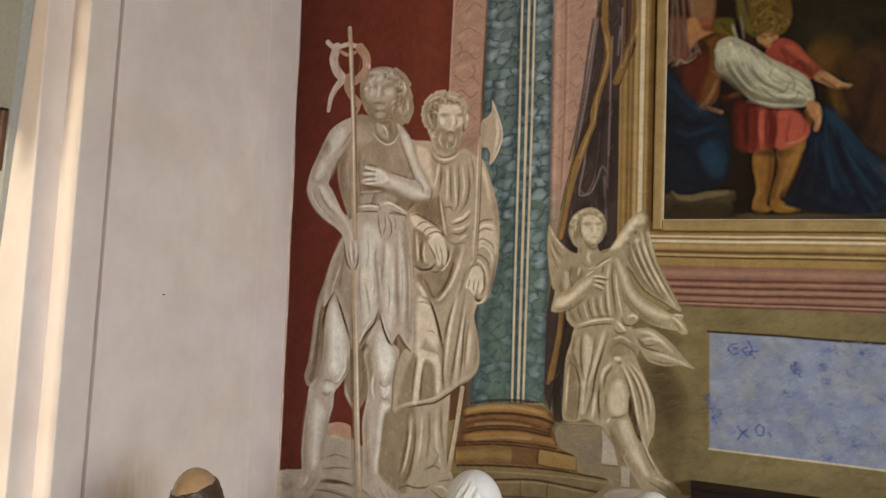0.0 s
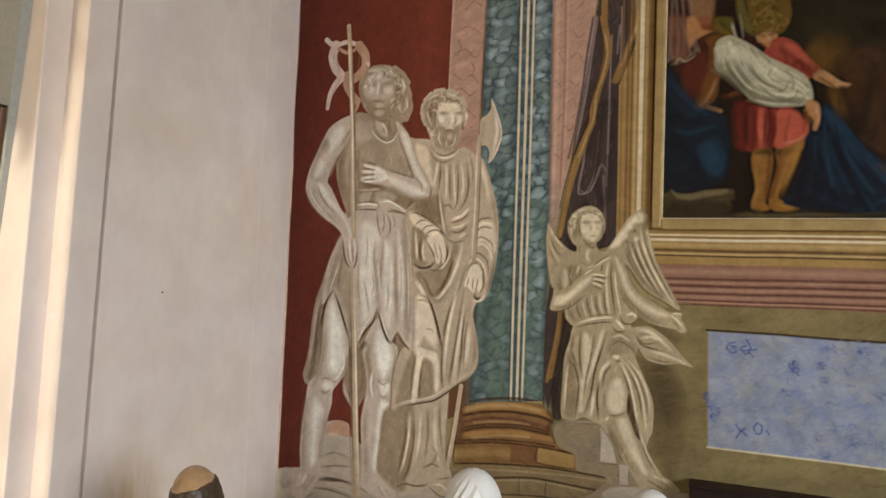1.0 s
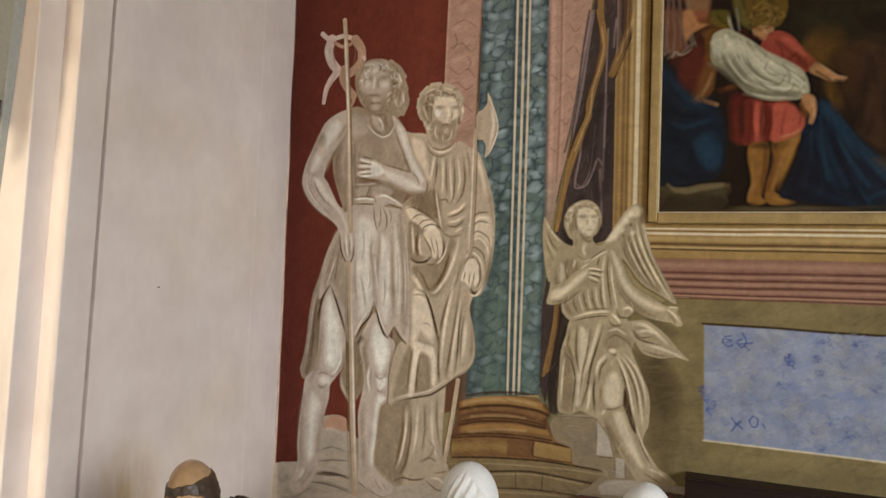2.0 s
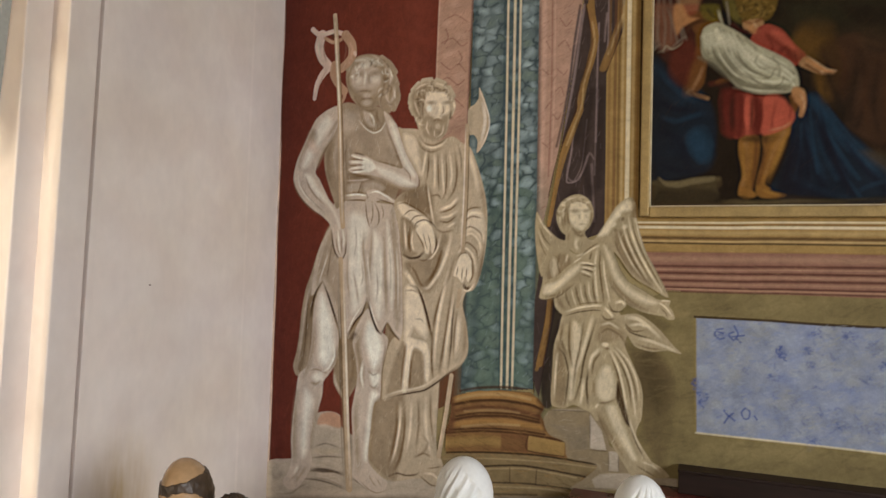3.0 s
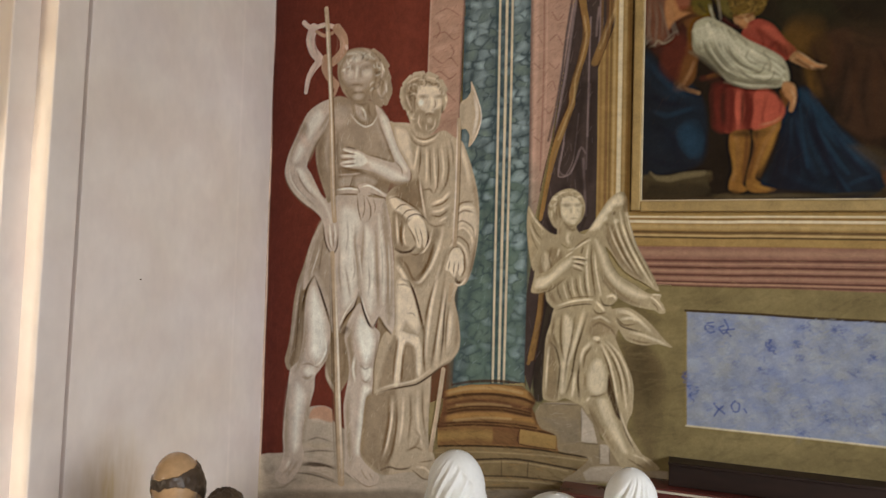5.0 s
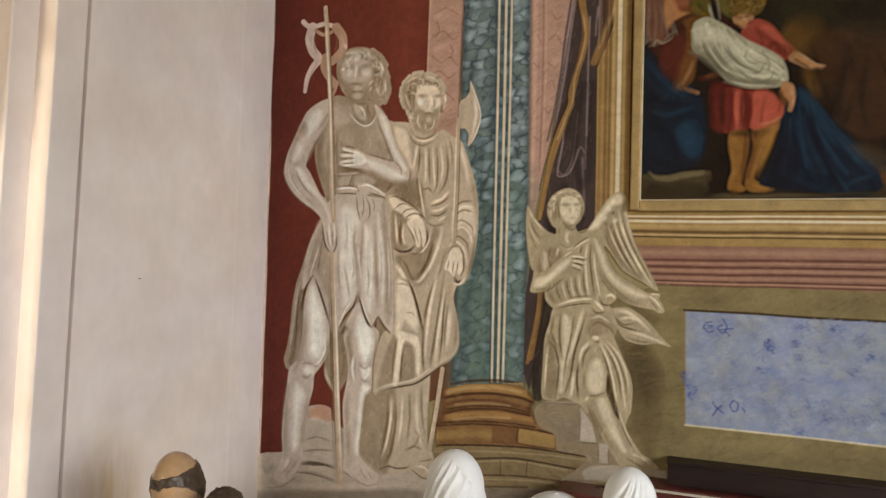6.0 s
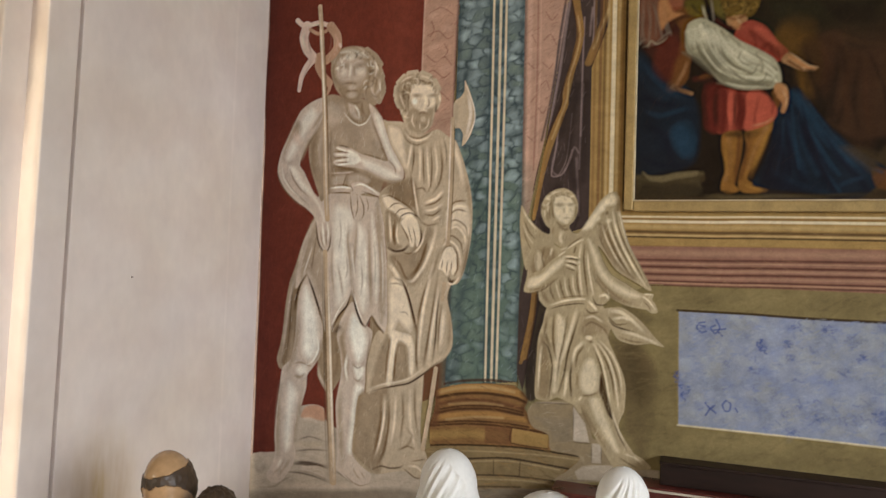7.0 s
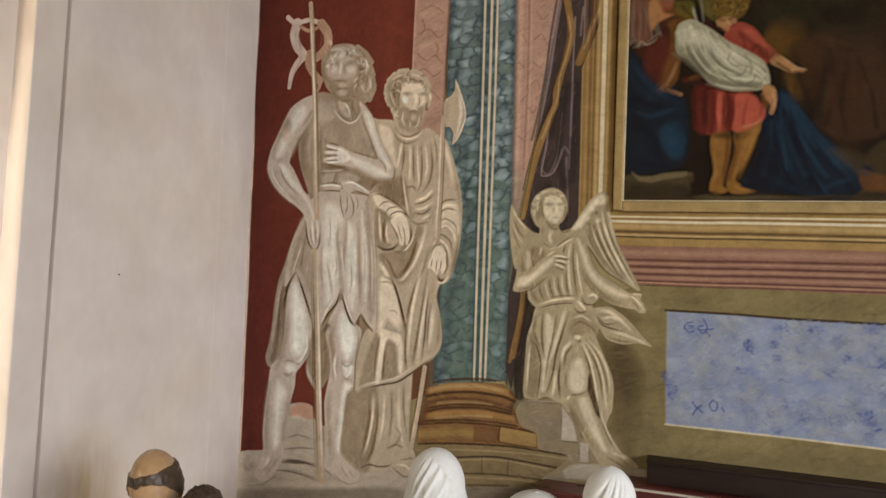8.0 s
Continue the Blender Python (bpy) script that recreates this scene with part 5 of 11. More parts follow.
    cv.stroke([(-1.662, 1.63), (-1.633, 1.537), (-1.601, 1.469), (-1.574, 1.444)], (0.009, 0.012), DEEP, 0.007, 0.9)
    cv.stroke([(-1.574, 1.444), (-1.544, 1.506)], (0.006, 0.006), DEEP, 0.007, 0.8)
    cv.stroke([(-1.544, 1.509), (-1.517, 1.467), (-1.484, 1.434), (-1.461, 1.413)], (0.009, 0.017), DEEP, 0.009, 0.5)
    cv.stroke([(-1.788, 1.411), (-1.74, 1.473), (-1.695, 1.528)], (0.015, 0.015), SHADE, 0.015, 0.5)
    cv.stroke([(-1.757, 1.395), (-1.735, 1.426), (-1.719, 1.45)], (0.021, 0.027), DEEP, 0.015, 0.6)
    cv.stroke([(-1.772, 1.442), (-1.735, 1.523), (-1.684, 1.594)], (0.006, 0.006), PALE, 0.006, 0.6)
    cv.stroke([(-1.649, 1.613), (-1.62, 1.532), (-1.588, 1.472)], (0.006, 0.006), PALE, 0.006, 0.6)
    cv.stroke([(-1.465, 1.892), (-1.455, 1.69), (-1.448, 1.488)], (0.007, 0.007), SHADE, 0.009, 0.6)
    # torso
    cv.fill([(-1.875, 2.653), (-1.807, 2.667), (-1.688, 2.629), (-1.622, 2.631), (-1.568, 2.592), (-1.521, 2.525), (-1.492, 2.447), (-1.471, 2.382), (-1.48, 2.271), (-1.509, 2.169), (-1.533, 2.119), (-1.67, 2.133), (-1.805, 2.14), (-1.861, 2.093), (-1.883, 2.144), (-1.914, 2.221), (-1.942, 2.307), (-1.949, 2.399), (-1.915, 2.511), (-1.89, 2.586)], DUN, 0.009, 1)
    cv.fill([(-1.856, 2.615), (-1.885, 2.464), (-1.844, 2.28), (-1.674, 2.246), (-1.511, 2.242), (-1.503, 2.383), (-1.54, 2.523), (-1.621, 2.601)], ASH, 0.048, 0.35, own=False)
    cv.fill([(-1.821, 2.582), (-1.844, 2.462), (-1.824, 2.31), (-1.769, 2.263), (-1.642, 2.275), (-1.512, 2.272), (-1.503, 2.383), (-1.552, 2.494), (-1.616, 2.476), (-1.683, 2.485), (-1.746, 2.563)], BUFF, 0.054, 0.3, own=False)
    cv.fill([(-1.829, 2.613), (-1.854, 2.554), (-1.818, 2.506), (-1.758, 2.534), (-1.781, 2.595)], ASH, 0.036, 0.6, own=False)
    cv.fill([(-1.606, 2.556), (-1.577, 2.48), (-1.535, 2.384), (-1.511, 2.418), (-1.539, 2.508), (-1.574, 2.569)], ASH, 0.036, 0.55, own=False)
    cv.stroke([(-1.9, 2.48), (-1.924, 2.389), (-1.92, 2.282), (-1.881, 2.175)], (0.031, 0.024), SHADE, 0.024, 0.5)
    cv.stroke([(-1.817, 2.476), (-1.82, 2.37), (-1.802, 2.249)], (0.015, 0.012), SHADE, 0.015, 0.55)
    cv.stroke([(-1.875, 2.463), (-1.885, 2.357), (-1.867, 2.25)], (0.015, 0.012), ASH, 0.015, 0.4)
    cv.stroke([(-1.746, 2.569), (-1.704, 2.522), (-1.657, 2.496), (-1.614, 2.509), (-1.586, 2.552)], (0.007, 0.007), PALE, 0.006, 0.6)
    cv.stroke([(-1.736, 2.563), (-1.694, 2.528), (-1.654, 2.508), (-1.618, 2.521), (-1.593, 2.555)], (0.007, 0.007), SHADE, 0.006, 0.75)
    cv.fill([(-1.8, 2.291), (-1.675, 2.264), (-1.51, 2.207), (-1.439, 2.177), (-1.476, 2.154), (-1.639, 2.192), (-1.794, 2.218)], SHADE, 0.024, 0.5, own=False)
    cv.fill([(-1.794, 2.224), (-1.724, 2.238), (-1.732, 2.181), (-1.792, 2.176)], ASH, 0.021, 0.6, own=False)
    cv.fill([(-1.707, 2.229), (-1.641, 2.239), (-1.581, 2.208), (-1.606, 2.179), (-1.698, 2.175)], ASH, 0.021, 0.55, own=False)
    cv.stroke([(-1.717, 2.235), (-1.729, 2.199), (-1.738, 2.169)], (0.006, 0.006), SHADE, 0.006, 0.7)
    cv.stroke([(-1.809, 2.246), (-1.724, 2.247), (-1.675, 2.252)], (0.009, 0.009), ASH, 0.006, 0.8)
    cv.stroke([(-1.796, 2.264), (-1.708, 2.265), (-1.641, 2.248)], (0.007, 0.007), SHADE, 0.009, 0.65)
    # belt and knot
    cv.stroke([(-1.809, 2.155), (-1.738, 2.16), (-1.671, 2.154)], (0.027, 0.027), ASH, 0.007, 1)
    cv.stroke([(-1.809, 2.167), (-1.738, 2.172), (-1.681, 2.163)], (0.009, 0.009), PALE, 0.006, 0.8)
    cv.stroke([(-1.808, 2.14), (-1.731, 2.142), (-1.684, 2.139)], (0.006, 0.006), SHADE, 0.006, 0.7)
    cv.stroke([(-1.806, 2.179), (-1.739, 2.184), (-1.692, 2.175)], (0.005, 0.005), SHADE, 0.006, 0.6)
    cv.fill([(-1.685, 2.186), (-1.64, 2.198), (-1.58, 2.173), (-1.527, 2.143), (-1.494, 2.119), (-1.539, 2.125), (-1.592, 2.141), (-1.637, 2.132), (-1.677, 2.139)], ASH, 0.006, 1, own=False)
    cv.stroke([(-1.672, 2.177), (-1.626, 2.186), (-1.573, 2.161), (-1.527, 2.131)], (0.009, 0.007), PALE, 0.006, 0.8)
    cv.stroke([(-1.625, 2.15), (-1.579, 2.135), (-1.526, 2.119), (-1.497, 2.119)], (0.006, 0.006), SHADE, 0.006, 0.75)
    cv.stroke([(-1.692, 2.181), (-1.678, 2.157), (-1.684, 2.133)], (0.006, 0.006), DEEP, 0.006, 0.5)
    cv.fill([(-1.69, 2.139), (-1.668, 2.148), (-1.653, 2.103), (-1.654, 2.044), (-1.662, 1.996), (-1.681, 2.05)], ASH, 0.006, 0.9, own=False)
    cv.stroke([(-1.69, 2.133), (-1.681, 2.061), (-1.662, 1.999)], (0.006, 0.006), SHADE, 0.006, 0.8)
    cv.stroke([(-1.65, 2.127), (-1.645, 2.061), (-1.656, 2.014)], (0.006, 0.006), SHADE, 0.006, 0.75)
    cv.fill([(-1.638, 2.138), (-1.604, 2.108), (-1.589, 2.061), (-1.608, 2.032), (-1.613, 2.079), (-1.643, 2.121)], ASH, 0.006, 1, own=False)
    cv.stroke([(-1.637, 2.126), (-1.613, 2.079), (-1.608, 2.032), (-1.62, 2.002)], (0.007, 0.006), SHADE, 0.006, 0.8)
    cv.stroke([(-1.598, 2.12), (-1.583, 2.073), (-1.588, 2.043)], (0.006, 0.006), SHADE, 0.006, 0.6)
    # neck and head
    cv.fill([(-1.749, 2.651), (-1.701, 2.63), (-1.642, 2.638), (-1.608, 2.607), (-1.593, 2.558), (-1.618, 2.518), (-1.654, 2.505), (-1.694, 2.528), (-1.729, 2.565)], DUN, 0.009, 1)
    cv.fill([(-1.721, 2.619), (-1.687, 2.605), (-1.672, 2.562), (-1.651, 2.528), (-1.681, 2.533), (-1.712, 2.568)], ASH, 0.015, 0.8, own=False)
    cv.stroke([(-1.687, 2.605), (-1.663, 2.574), (-1.651, 2.531)], (0.012, 0.009), PALE, 0.009, 0.6)
    cv.stroke([(-1.641, 2.62), (-1.64, 2.579), (-1.625, 2.548)], (0.012, 0.012), SHADE, 0.012, 0.6)
    cv.stroke([(-1.735, 2.632), (-1.687, 2.614), (-1.641, 2.62)], (0.015, 0.015), SHADE, 0.015, 0.5)
    cv.fill([(-1.831, 2.851), (-1.812, 2.886), (-1.765, 2.913), (-1.708, 2.92), (-1.648, 2.909), (-1.604, 2.881), (-1.57, 2.842), (-1.549, 2.793), (-1.538, 2.745), (-1.53, 2.697), (-1.525, 2.655), (-1.54, 2.62), (-1.572, 2.605), (-1.605, 2.618), (-1.638, 2.638), (-1.671, 2.622), (-1.721, 2.625), (-1.762, 2.652), (-1.798, 2.693), (-1.82, 2.741), (-1.832, 2.79)], DUN, 0.008, 1)
    cv.stroke([(-1.624, 2.892), (-1.577, 2.861)], (0.033, 0.027), DUN, 0.006, 1, own=True)
    cv.stroke([(-1.57, 2.848), (-1.54, 2.81)], (0.033, 0.027), DUN, 0.006, 1, own=True)
    cv.stroke([(-1.549, 2.787), (-1.528, 2.744)], (0.033, 0.027), DUN, 0.006, 1, own=True)
    cv.stroke([(-1.534, 2.727), (-1.519, 2.684)], (0.036, 0.027), DUN, 0.006, 1, own=True)
    cv.stroke([(-1.525, 2.667), (-1.543, 2.615)], (0.036, 0.027), DUN, 0.006, 1, own=True)
    cv.stroke([(-1.569, 2.61), (-1.615, 2.619)], (0.027, 0.024), DUN, 0.006, 1, own=True)
    cv.stroke([(-1.824, 2.851), (-1.792, 2.897)], (0.028, 0.024), DUN, 0.006, 1, own=True)
    cv.fill([(-1.79, 2.848), (-1.737, 2.871), (-1.669, 2.856), (-1.628, 2.817), (-1.626, 2.751), (-1.657, 2.699), (-1.71, 2.691), (-1.772, 2.725), (-1.801, 2.782)], ASH, 0.021, 0.8, own=False)
    cv.fill([(-1.778, 2.89), (-1.724, 2.903), (-1.657, 2.885), (-1.616, 2.852), (-1.663, 2.862), (-1.723, 2.879)], PALE, 0.021, 0.45, own=False)
    cv.blob((-1.723, 2.861), (0.03, 0.015), PALE, 0.018, 0.5, 0)
    cv.blob((-1.758, 2.818), (0.03, 0.012), SHADE, 0.018, 0.4, -5)
    cv.blob((-1.655, 2.816), (0.033, 0.012), SHADE, 0.018, 0.42, 8)
    cv.stroke([(-1.715, 2.83), (-1.717, 2.788), (-1.722, 2.752)], (0.012, 0.015), PALE, 0.012, 0.5)
    cv.stroke([(-1.694, 2.81), (-1.692, 2.756)], (0.009, 0.009), SHADE, 0.012, 0.4)
    cv.blob((-1.754, 2.781), (0.018, 0.021), PALE, 0.018, 0.35, 0)
    cv.blob((-1.657, 2.78), (0.027, 0.018), PALE, 0.018, 0.3, 0)
    cv.fill([(-1.806, 2.746), (-1.765, 2.737), (-1.718, 2.733), (-1.665, 2.736), (-1.626, 2.745), (-1.643, 2.668), (-1.681, 2.629), (-1.728, 2.632), (-1.777, 2.677)], BUFF, 0.021, 0.5, own=False)
    cv.stroke([(-1.758, 2.721), (-1.718, 2.724), (-1.671, 2.715)], (0.012, 0.009), SHADE, 0.012, 0.6)
    cv.blob((-1.703, 2.696), (0.021, 0.015), ASH, 0.015, 0.7, 0)
    cv.blob((-1.702, 2.66), (0.027, 0.018), ASH, 0.015, 0.75, 0)
    cv.stroke([(-1.736, 2.68), (-1.703, 2.681), (-1.67, 2.679)], (0.009, 0.009), SHADE, 0.012, 0.5)
    cv.stroke([(-1.785, 2.708), (-1.763, 2.67), (-1.735, 2.638)], (0.009, 0.009), SHADE, 0.009, 0.4)
    cv.stroke([(-1.82, 2.838), (-1.821, 2.783), (-1.806, 2.734)], (0.015, 0.012), SHADE, 0.015, 0.5)
    cv.stroke([(-1.616, 2.834), (-1.6, 2.767), (-1.617, 2.697), (-1.622, 2.643)], (0.012, 0.012), SHADE, 0.012, 0.55)
    cv.stroke([(-1.589, 2.838), (-1.565, 2.788), (-1.573, 2.735)], (0.018, 0.015), ASH, 0.012, 0.75)
    cv.stroke([(-1.547, 2.739), (-1.545, 2.686), (-1.564, 2.651)], (0.015, 0.012), ASH, 0.012, 0.75)
    cv.stroke([(-1.592, 2.719), (-1.584, 2.665), (-1.556, 2.627)], (0.015, 0.012), ASH, 0.012, 0.7)
    cv.stroke([(-1.576, 2.831), (-1.552, 2.775)], (0.007, 0.006), PALE, 0.007, 0.5)
    cv.stroke([(-1.543, 2.715), (-1.538, 2.668)], (0.007, 0.006), PALE, 0.007, 0.5)
    cv.stroke([(-1.586, 2.748), (-1.56, 2.728), (-1.571, 2.688)], (0.007, 0.006), SHADE, 0.009, 0.6)
    cv.stroke([(-1.597, 2.677), (-1.576, 2.646), (-1.547, 2.639)], (0.007, 0.006), SHADE, 0.009, 0.6)
    cv.stroke([(-1.744, 2.905), (-1.697, 2.886), (-1.643, 2.866), (-1.609, 2.833)], (0.006, 0.006), SHADE, 0.009, 0.45)
    cv.stroke([(-1.684, 2.912), (-1.63, 2.883), (-1.593, 2.844)], (0.009, 0.006), ASH, 0.009, 0.6)
    curls(cv, (-1.686, 2.772), (0.132, 0.15), 46, -50, 170, 0.62, (PALE, SHADE, DEEP))
    # arm that holds the staff
    cv.fill([(-1.878, 2.653), (-1.954, 2.627), (-2.009, 2.586), (-2.042, 2.526), (-2.068, 2.472), (-2.095, 2.417), (-2.118, 2.371), (-2.134, 2.312), (-2.139, 2.262), (-2.126, 2.219), (-2.096, 2.172), (-2.058, 2.131), (-2.003, 2.09), (-1.953, 2.06), (-1.906, 2.02), (-1.884, 1.972), (-1.871, 1.899), (-1.852, 1.854), (-1.824, 1.825), (-1.801, 1.855), (-1.79, 1.918), (-1.799, 1.99), (-1.832, 2.05), (-1.875, 2.111), (-1.908, 2.145), (-1.945, 2.206), (-1.975, 2.259), (-2.001, 2.296), (-1.979, 2.36), (-1.946, 2.42), (-1.903, 2.48), (-1.874, 2.543), (-1.856, 2.6)], ASH, 0.008, 1)
    cv.fill([(-1.939, 2.601), (-1.993, 2.555), (-2.022, 2.485), (-2.058, 2.403), (-2.084, 2.332), (-2.055, 2.332), (-2.005, 2.407), (-1.956, 2.491), (-1.909, 2.557)], PALE, 0.034, 0.6, own=False)
    cv.fill([(-2.068, 2.286), (-2.037, 2.229), (-1.985, 2.167), (-1.921, 2.123), (-1.87, 2.062), (-1.84, 1.993), (-1.863, 2.062), (-1.922, 2.145), (-1.987, 2.216), (-2.025, 2.278)], PALE, 0.024, 0.5, own=False)
    cv.stroke([(-2.008, 2.562), (-2.047, 2.489), (-2.087, 2.404), (-2.116, 2.312)], (0.025, 0.019), DUN, 0.022, 0.7)
    cv.stroke([(-1.92, 2.465), (-1.966, 2.387), (-1.998, 2.315)], (0.022, 0.018), DUN, 0.018, 0.7)
    cv.stroke([(-1.881, 2.549), (-1.913, 2.471), (-1.965, 2.381), (-1.994, 2.302)], (0.009, 0.009), SHADE, 0.012, 0.5)
    cv.stroke([(-2.064, 2.276), (-2.04, 2.223), (-1.996, 2.167), (-1.942, 2.124)], (0.009, 0.008), SHADE, 0.009, 0.6)
    cv.stroke([(-2.087, 2.224), (-2.049, 2.168), (-1.99, 2.118), (-1.94, 2.081)], (0.008, 0.006), SHADE, 0.009, 0.5)
    cv.stroke([(-2.111, 2.287), (-2.098, 2.224), (-2.049, 2.162), (-1.983, 2.112)], (0.008, 0.006), PALE, 0.009, 0.5)
    cv.blob((-2.023, 2.494), (0.028, 0.034), BUFF, 0.025, 0.6, 20)
    cv.blob((-2.024, 2.439), (0.025, 0.043), ROCK_WARM, 0.028, 0.35, 25)
    cv.stroke([(-2.136, 2.287), (-2.13, 2.225), (-2.092, 2.162), (-2.018, 2.094), (-1.939, 2.044)], (0.009, 0.009), SHADE, 0.009, 0.6)
    cv.stroke([(-1.856, 2.597), (-1.895, 2.541), (-1.934, 2.481)], (0.015, 0.015), DUN, 0.015, 0.6)
    cv.stroke([(-1.85, 1.984), (-1.841, 1.917), (-1.832, 1.857)], (0.009, 0.006), PALE, 0.008, 0.7)
    cv.stroke([(-1.823, 1.99), (-1.811, 1.933), (-1.815, 1.882)], (0.009, 0.006), PALE, 0.008, 0.6)
    cv.stroke([(-1.859, 1.941), (-1.85, 1.887), (-1.827, 1.839)], (0.005, 0.005), SHADE, 0.006, 0.6)
    cv.stroke([(-1.828, 1.948), (-1.823, 1.903), (-1.821, 1.858)], (0.005, 0.005), SHADE, 0.006, 0.6)
    cv.stroke([(-1.888, 1.984), (-1.878, 1.911), (-1.859, 1.857), (-1.827, 1.821)], (0.008, 0.009), DEEP, 0.008, 0.75)
    cv.stroke([(-1.797, 1.924), (-1.801, 1.858), (-1.823, 1.819)], (0.007, 0.009), DEEP, 0.007, 0.7)
    # arm across the chest
    cv.fill([(-1.601, 2.606), (-1.561, 2.574), (-1.521, 2.525), (-1.496, 2.465), (-1.468, 2.393), (-1.431, 2.328), (-1.402, 2.286), (-1.388, 2.245), (-1.393, 2.205), (-1.433, 2.179), (-1.487, 2.198), (-1.549, 2.225), (-1.609, 2.256), (-1.659, 2.272), (-1.725, 2.28), (-1.783, 2.29), (-1.797, 2.309), (-1.744, 2.322), (-1.791, 2.336), (-1.796, 2.354), (-1.738, 2.358), (-1.786, 2.378), (-1.766, 2.392), (-1.699, 2.378), (-1.638, 2.346), (-1.572, 2.326), (-1.513, 2.307), (-1.481, 2.306), (-1.502, 2.359), (-1.53, 2.419), (-1.565, 2.492)], ASH, 0.007, 1)
    cv.fill([(-1.567, 2.551), (-1.545, 2.479), (-1.503, 2.383), (-1.462, 2.305), (-1.416, 2.258), (-1.424, 2.293), (-1.471, 2.373), (-1.506, 2.462), (-1.534, 2.531)], PALE, 0.026, 0.55, own=False)
    cv.fill([(-1.644, 2.322), (-1.571, 2.303), (-1.499, 2.271), (-1.428, 2.235), (-1.409, 2.217), (-1.459, 2.206), (-1.524, 2.237), (-1.603, 2.274)], PALE, 0.024, 0.5, own=False)
    cv.stroke([(-1.593, 2.57), (-1.571, 2.498), (-1.537, 2.425), (-1.509, 2.36), (-1.488, 2.312)], (0.012, 0.012), SHADE, 0.012, 0.5)
    cv.stroke([(-1.628, 2.346), (-1.562, 2.329), (-1.497, 2.309)], (0.007, 0.007), SHADE, 0.009, 0.6)
    cv.stroke([(-1.642, 2.269), (-1.559, 2.232), (-1.478, 2.195), (-1.414, 2.188)], (0.015, 0.015), DUN, 0.015, 0.7)
    cv.stroke([(-1.481, 2.312), (-1.442, 2.27), (-1.434, 2.229)], (0.006, 0.006), SHADE, 0.007, 0.6)
    cv.stroke([(-1.392, 2.269), (-1.387, 2.21), (-1.426, 2.176), (-1.487, 2.192)], (0.007, 0.007), SHADE, 0.007, 0.7)
    cv.fill([(-1.712, 2.366), (-1.661, 2.347), (-1.637, 2.31), (-1.676, 2.288), (-1.716, 2.301)], PALE, 0.012, 0.7, own=False)
    cv.stroke([(-1.712, 2.36), (-1.752, 2.371), (-1.783, 2.381)], (0.014, 0.009), PALE, 0.006, 0.6)
    cv.stroke([(-1.704, 2.339), (-1.751, 2.344), (-1.788, 2.345)], (0.014, 0.009), PALE, 0.006, 0.6)
    cv.stroke([(-1.703, 2.315), (-1.75, 2.314), (-1.791, 2.312)], (0.014, 0.009), PALE, 0.006, 0.6)
    cv.stroke([(-1.696, 2.294), (-1.743, 2.292), (-1.776, 2.29)], (0.012, 0.009), PALE, 0.006, 0.75)
    cv.stroke([(-1.705, 2.351), (-1.745, 2.359), (-1.792, 2.36)], (0.005, 0.005), SHADE, 0.005, 0.75)
    cv.stroke([(-1.704, 2.327), (-1.751, 2.329), (-1.795, 2.327)], (0.005, 0.005), SHADE, 0.005, 0.75)
    cv.stroke([(-1.703, 2.303), (-1.743, 2.301), (-1.787, 2.3)], (0.005, 0.005), SHADE, 0.005, 0.7)
    cv.stroke([(-1.773, 2.393), (-1.739, 2.388), (-1.699, 2.375)], (0.009, 0.008), DEEP, 0.008, 0.65)
    cv.stroke([(-1.796, 2.285), (-1.725, 2.271), (-1.655, 2.263)], (0.009, 0.009), SHADE, 0.009, 0.6)
    # scroll and staff
    cv.stroke([(-2.05, 3.087), (-2.016, 3.059), (-1.97, 3.055), (-1.915, 3.062), (-1.845, 3.039)], (0.028, 0.025), SCROLL, 0.005, 1, own=True)
    cv.stroke([(-1.991, 3.05), (-2.007, 2.99), (-1.987, 2.926), (-1.946, 2.879)], (0.056, 0.05), SCROLL, 0.005, 1, own=True)
    cv.stroke([(-1.844, 3.036), (-1.805, 2.983), (-1.799, 2.922), (-1.828, 2.882), (-1.865, 2.854)], (0.052, 0.046), SCROLL_SHADE, 0.005, 1, own=True)
    cv.stroke([(-1.939, 2.872), (-1.983, 2.826), (-2.012, 2.773), (-2.024, 2.702)], (0.047, 0.022), SCROLL, 0.005, 1, own=True)
    cv.stroke([(-1.908, 2.882), (-1.913, 2.827), (-1.883, 2.776), (-1.84, 2.73)], (0.037, 0.043), SCROLL_SHADE, 0.005, 1, own=True)
    cv.stroke([(-1.837, 2.736), (-1.839, 2.699), (-1.852, 2.669)], (0.028, 0.012), SCROLL_SHADE, 0.006, 1, own=True)
    cv.stroke([(-1.969, 3.03), (-1.919, 3.003), (-1.871, 3.014)], (0.019, 0.019), SCROLL_SHADE, 0.006, 1, own=True)
    cv.stroke([(-2.001, 3.026), (-2.013, 2.978), (-1.99, 2.92)], (0.012, 0.012), SHIRT_LIGHT, 0.009, 0.5)
    cv.stroke([(-2.006, 3.055), (-1.942, 3.055), (-1.872, 3.045)], (0.012, 0.009), SHIRT_LIGHT, 0.009, 0.5)
    cv.stroke([(-1.823, 3.003), (-1.797, 2.946), (-1.819, 2.893)], (0.015, 0.015), PINK_LIGHT, 0.012, 0.5)
    cv.stroke([(-1.969, 3.017), (-1.977, 2.962), (-1.957, 2.898)], (0.008, 0.008), MAUVE, 0.009, 0.6)
    cv.stroke([(-1.843, 3.005), (-1.838, 2.944), (-1.85, 2.896)], (0.008, 0.008), MAUVE, 0.009, 0.6)
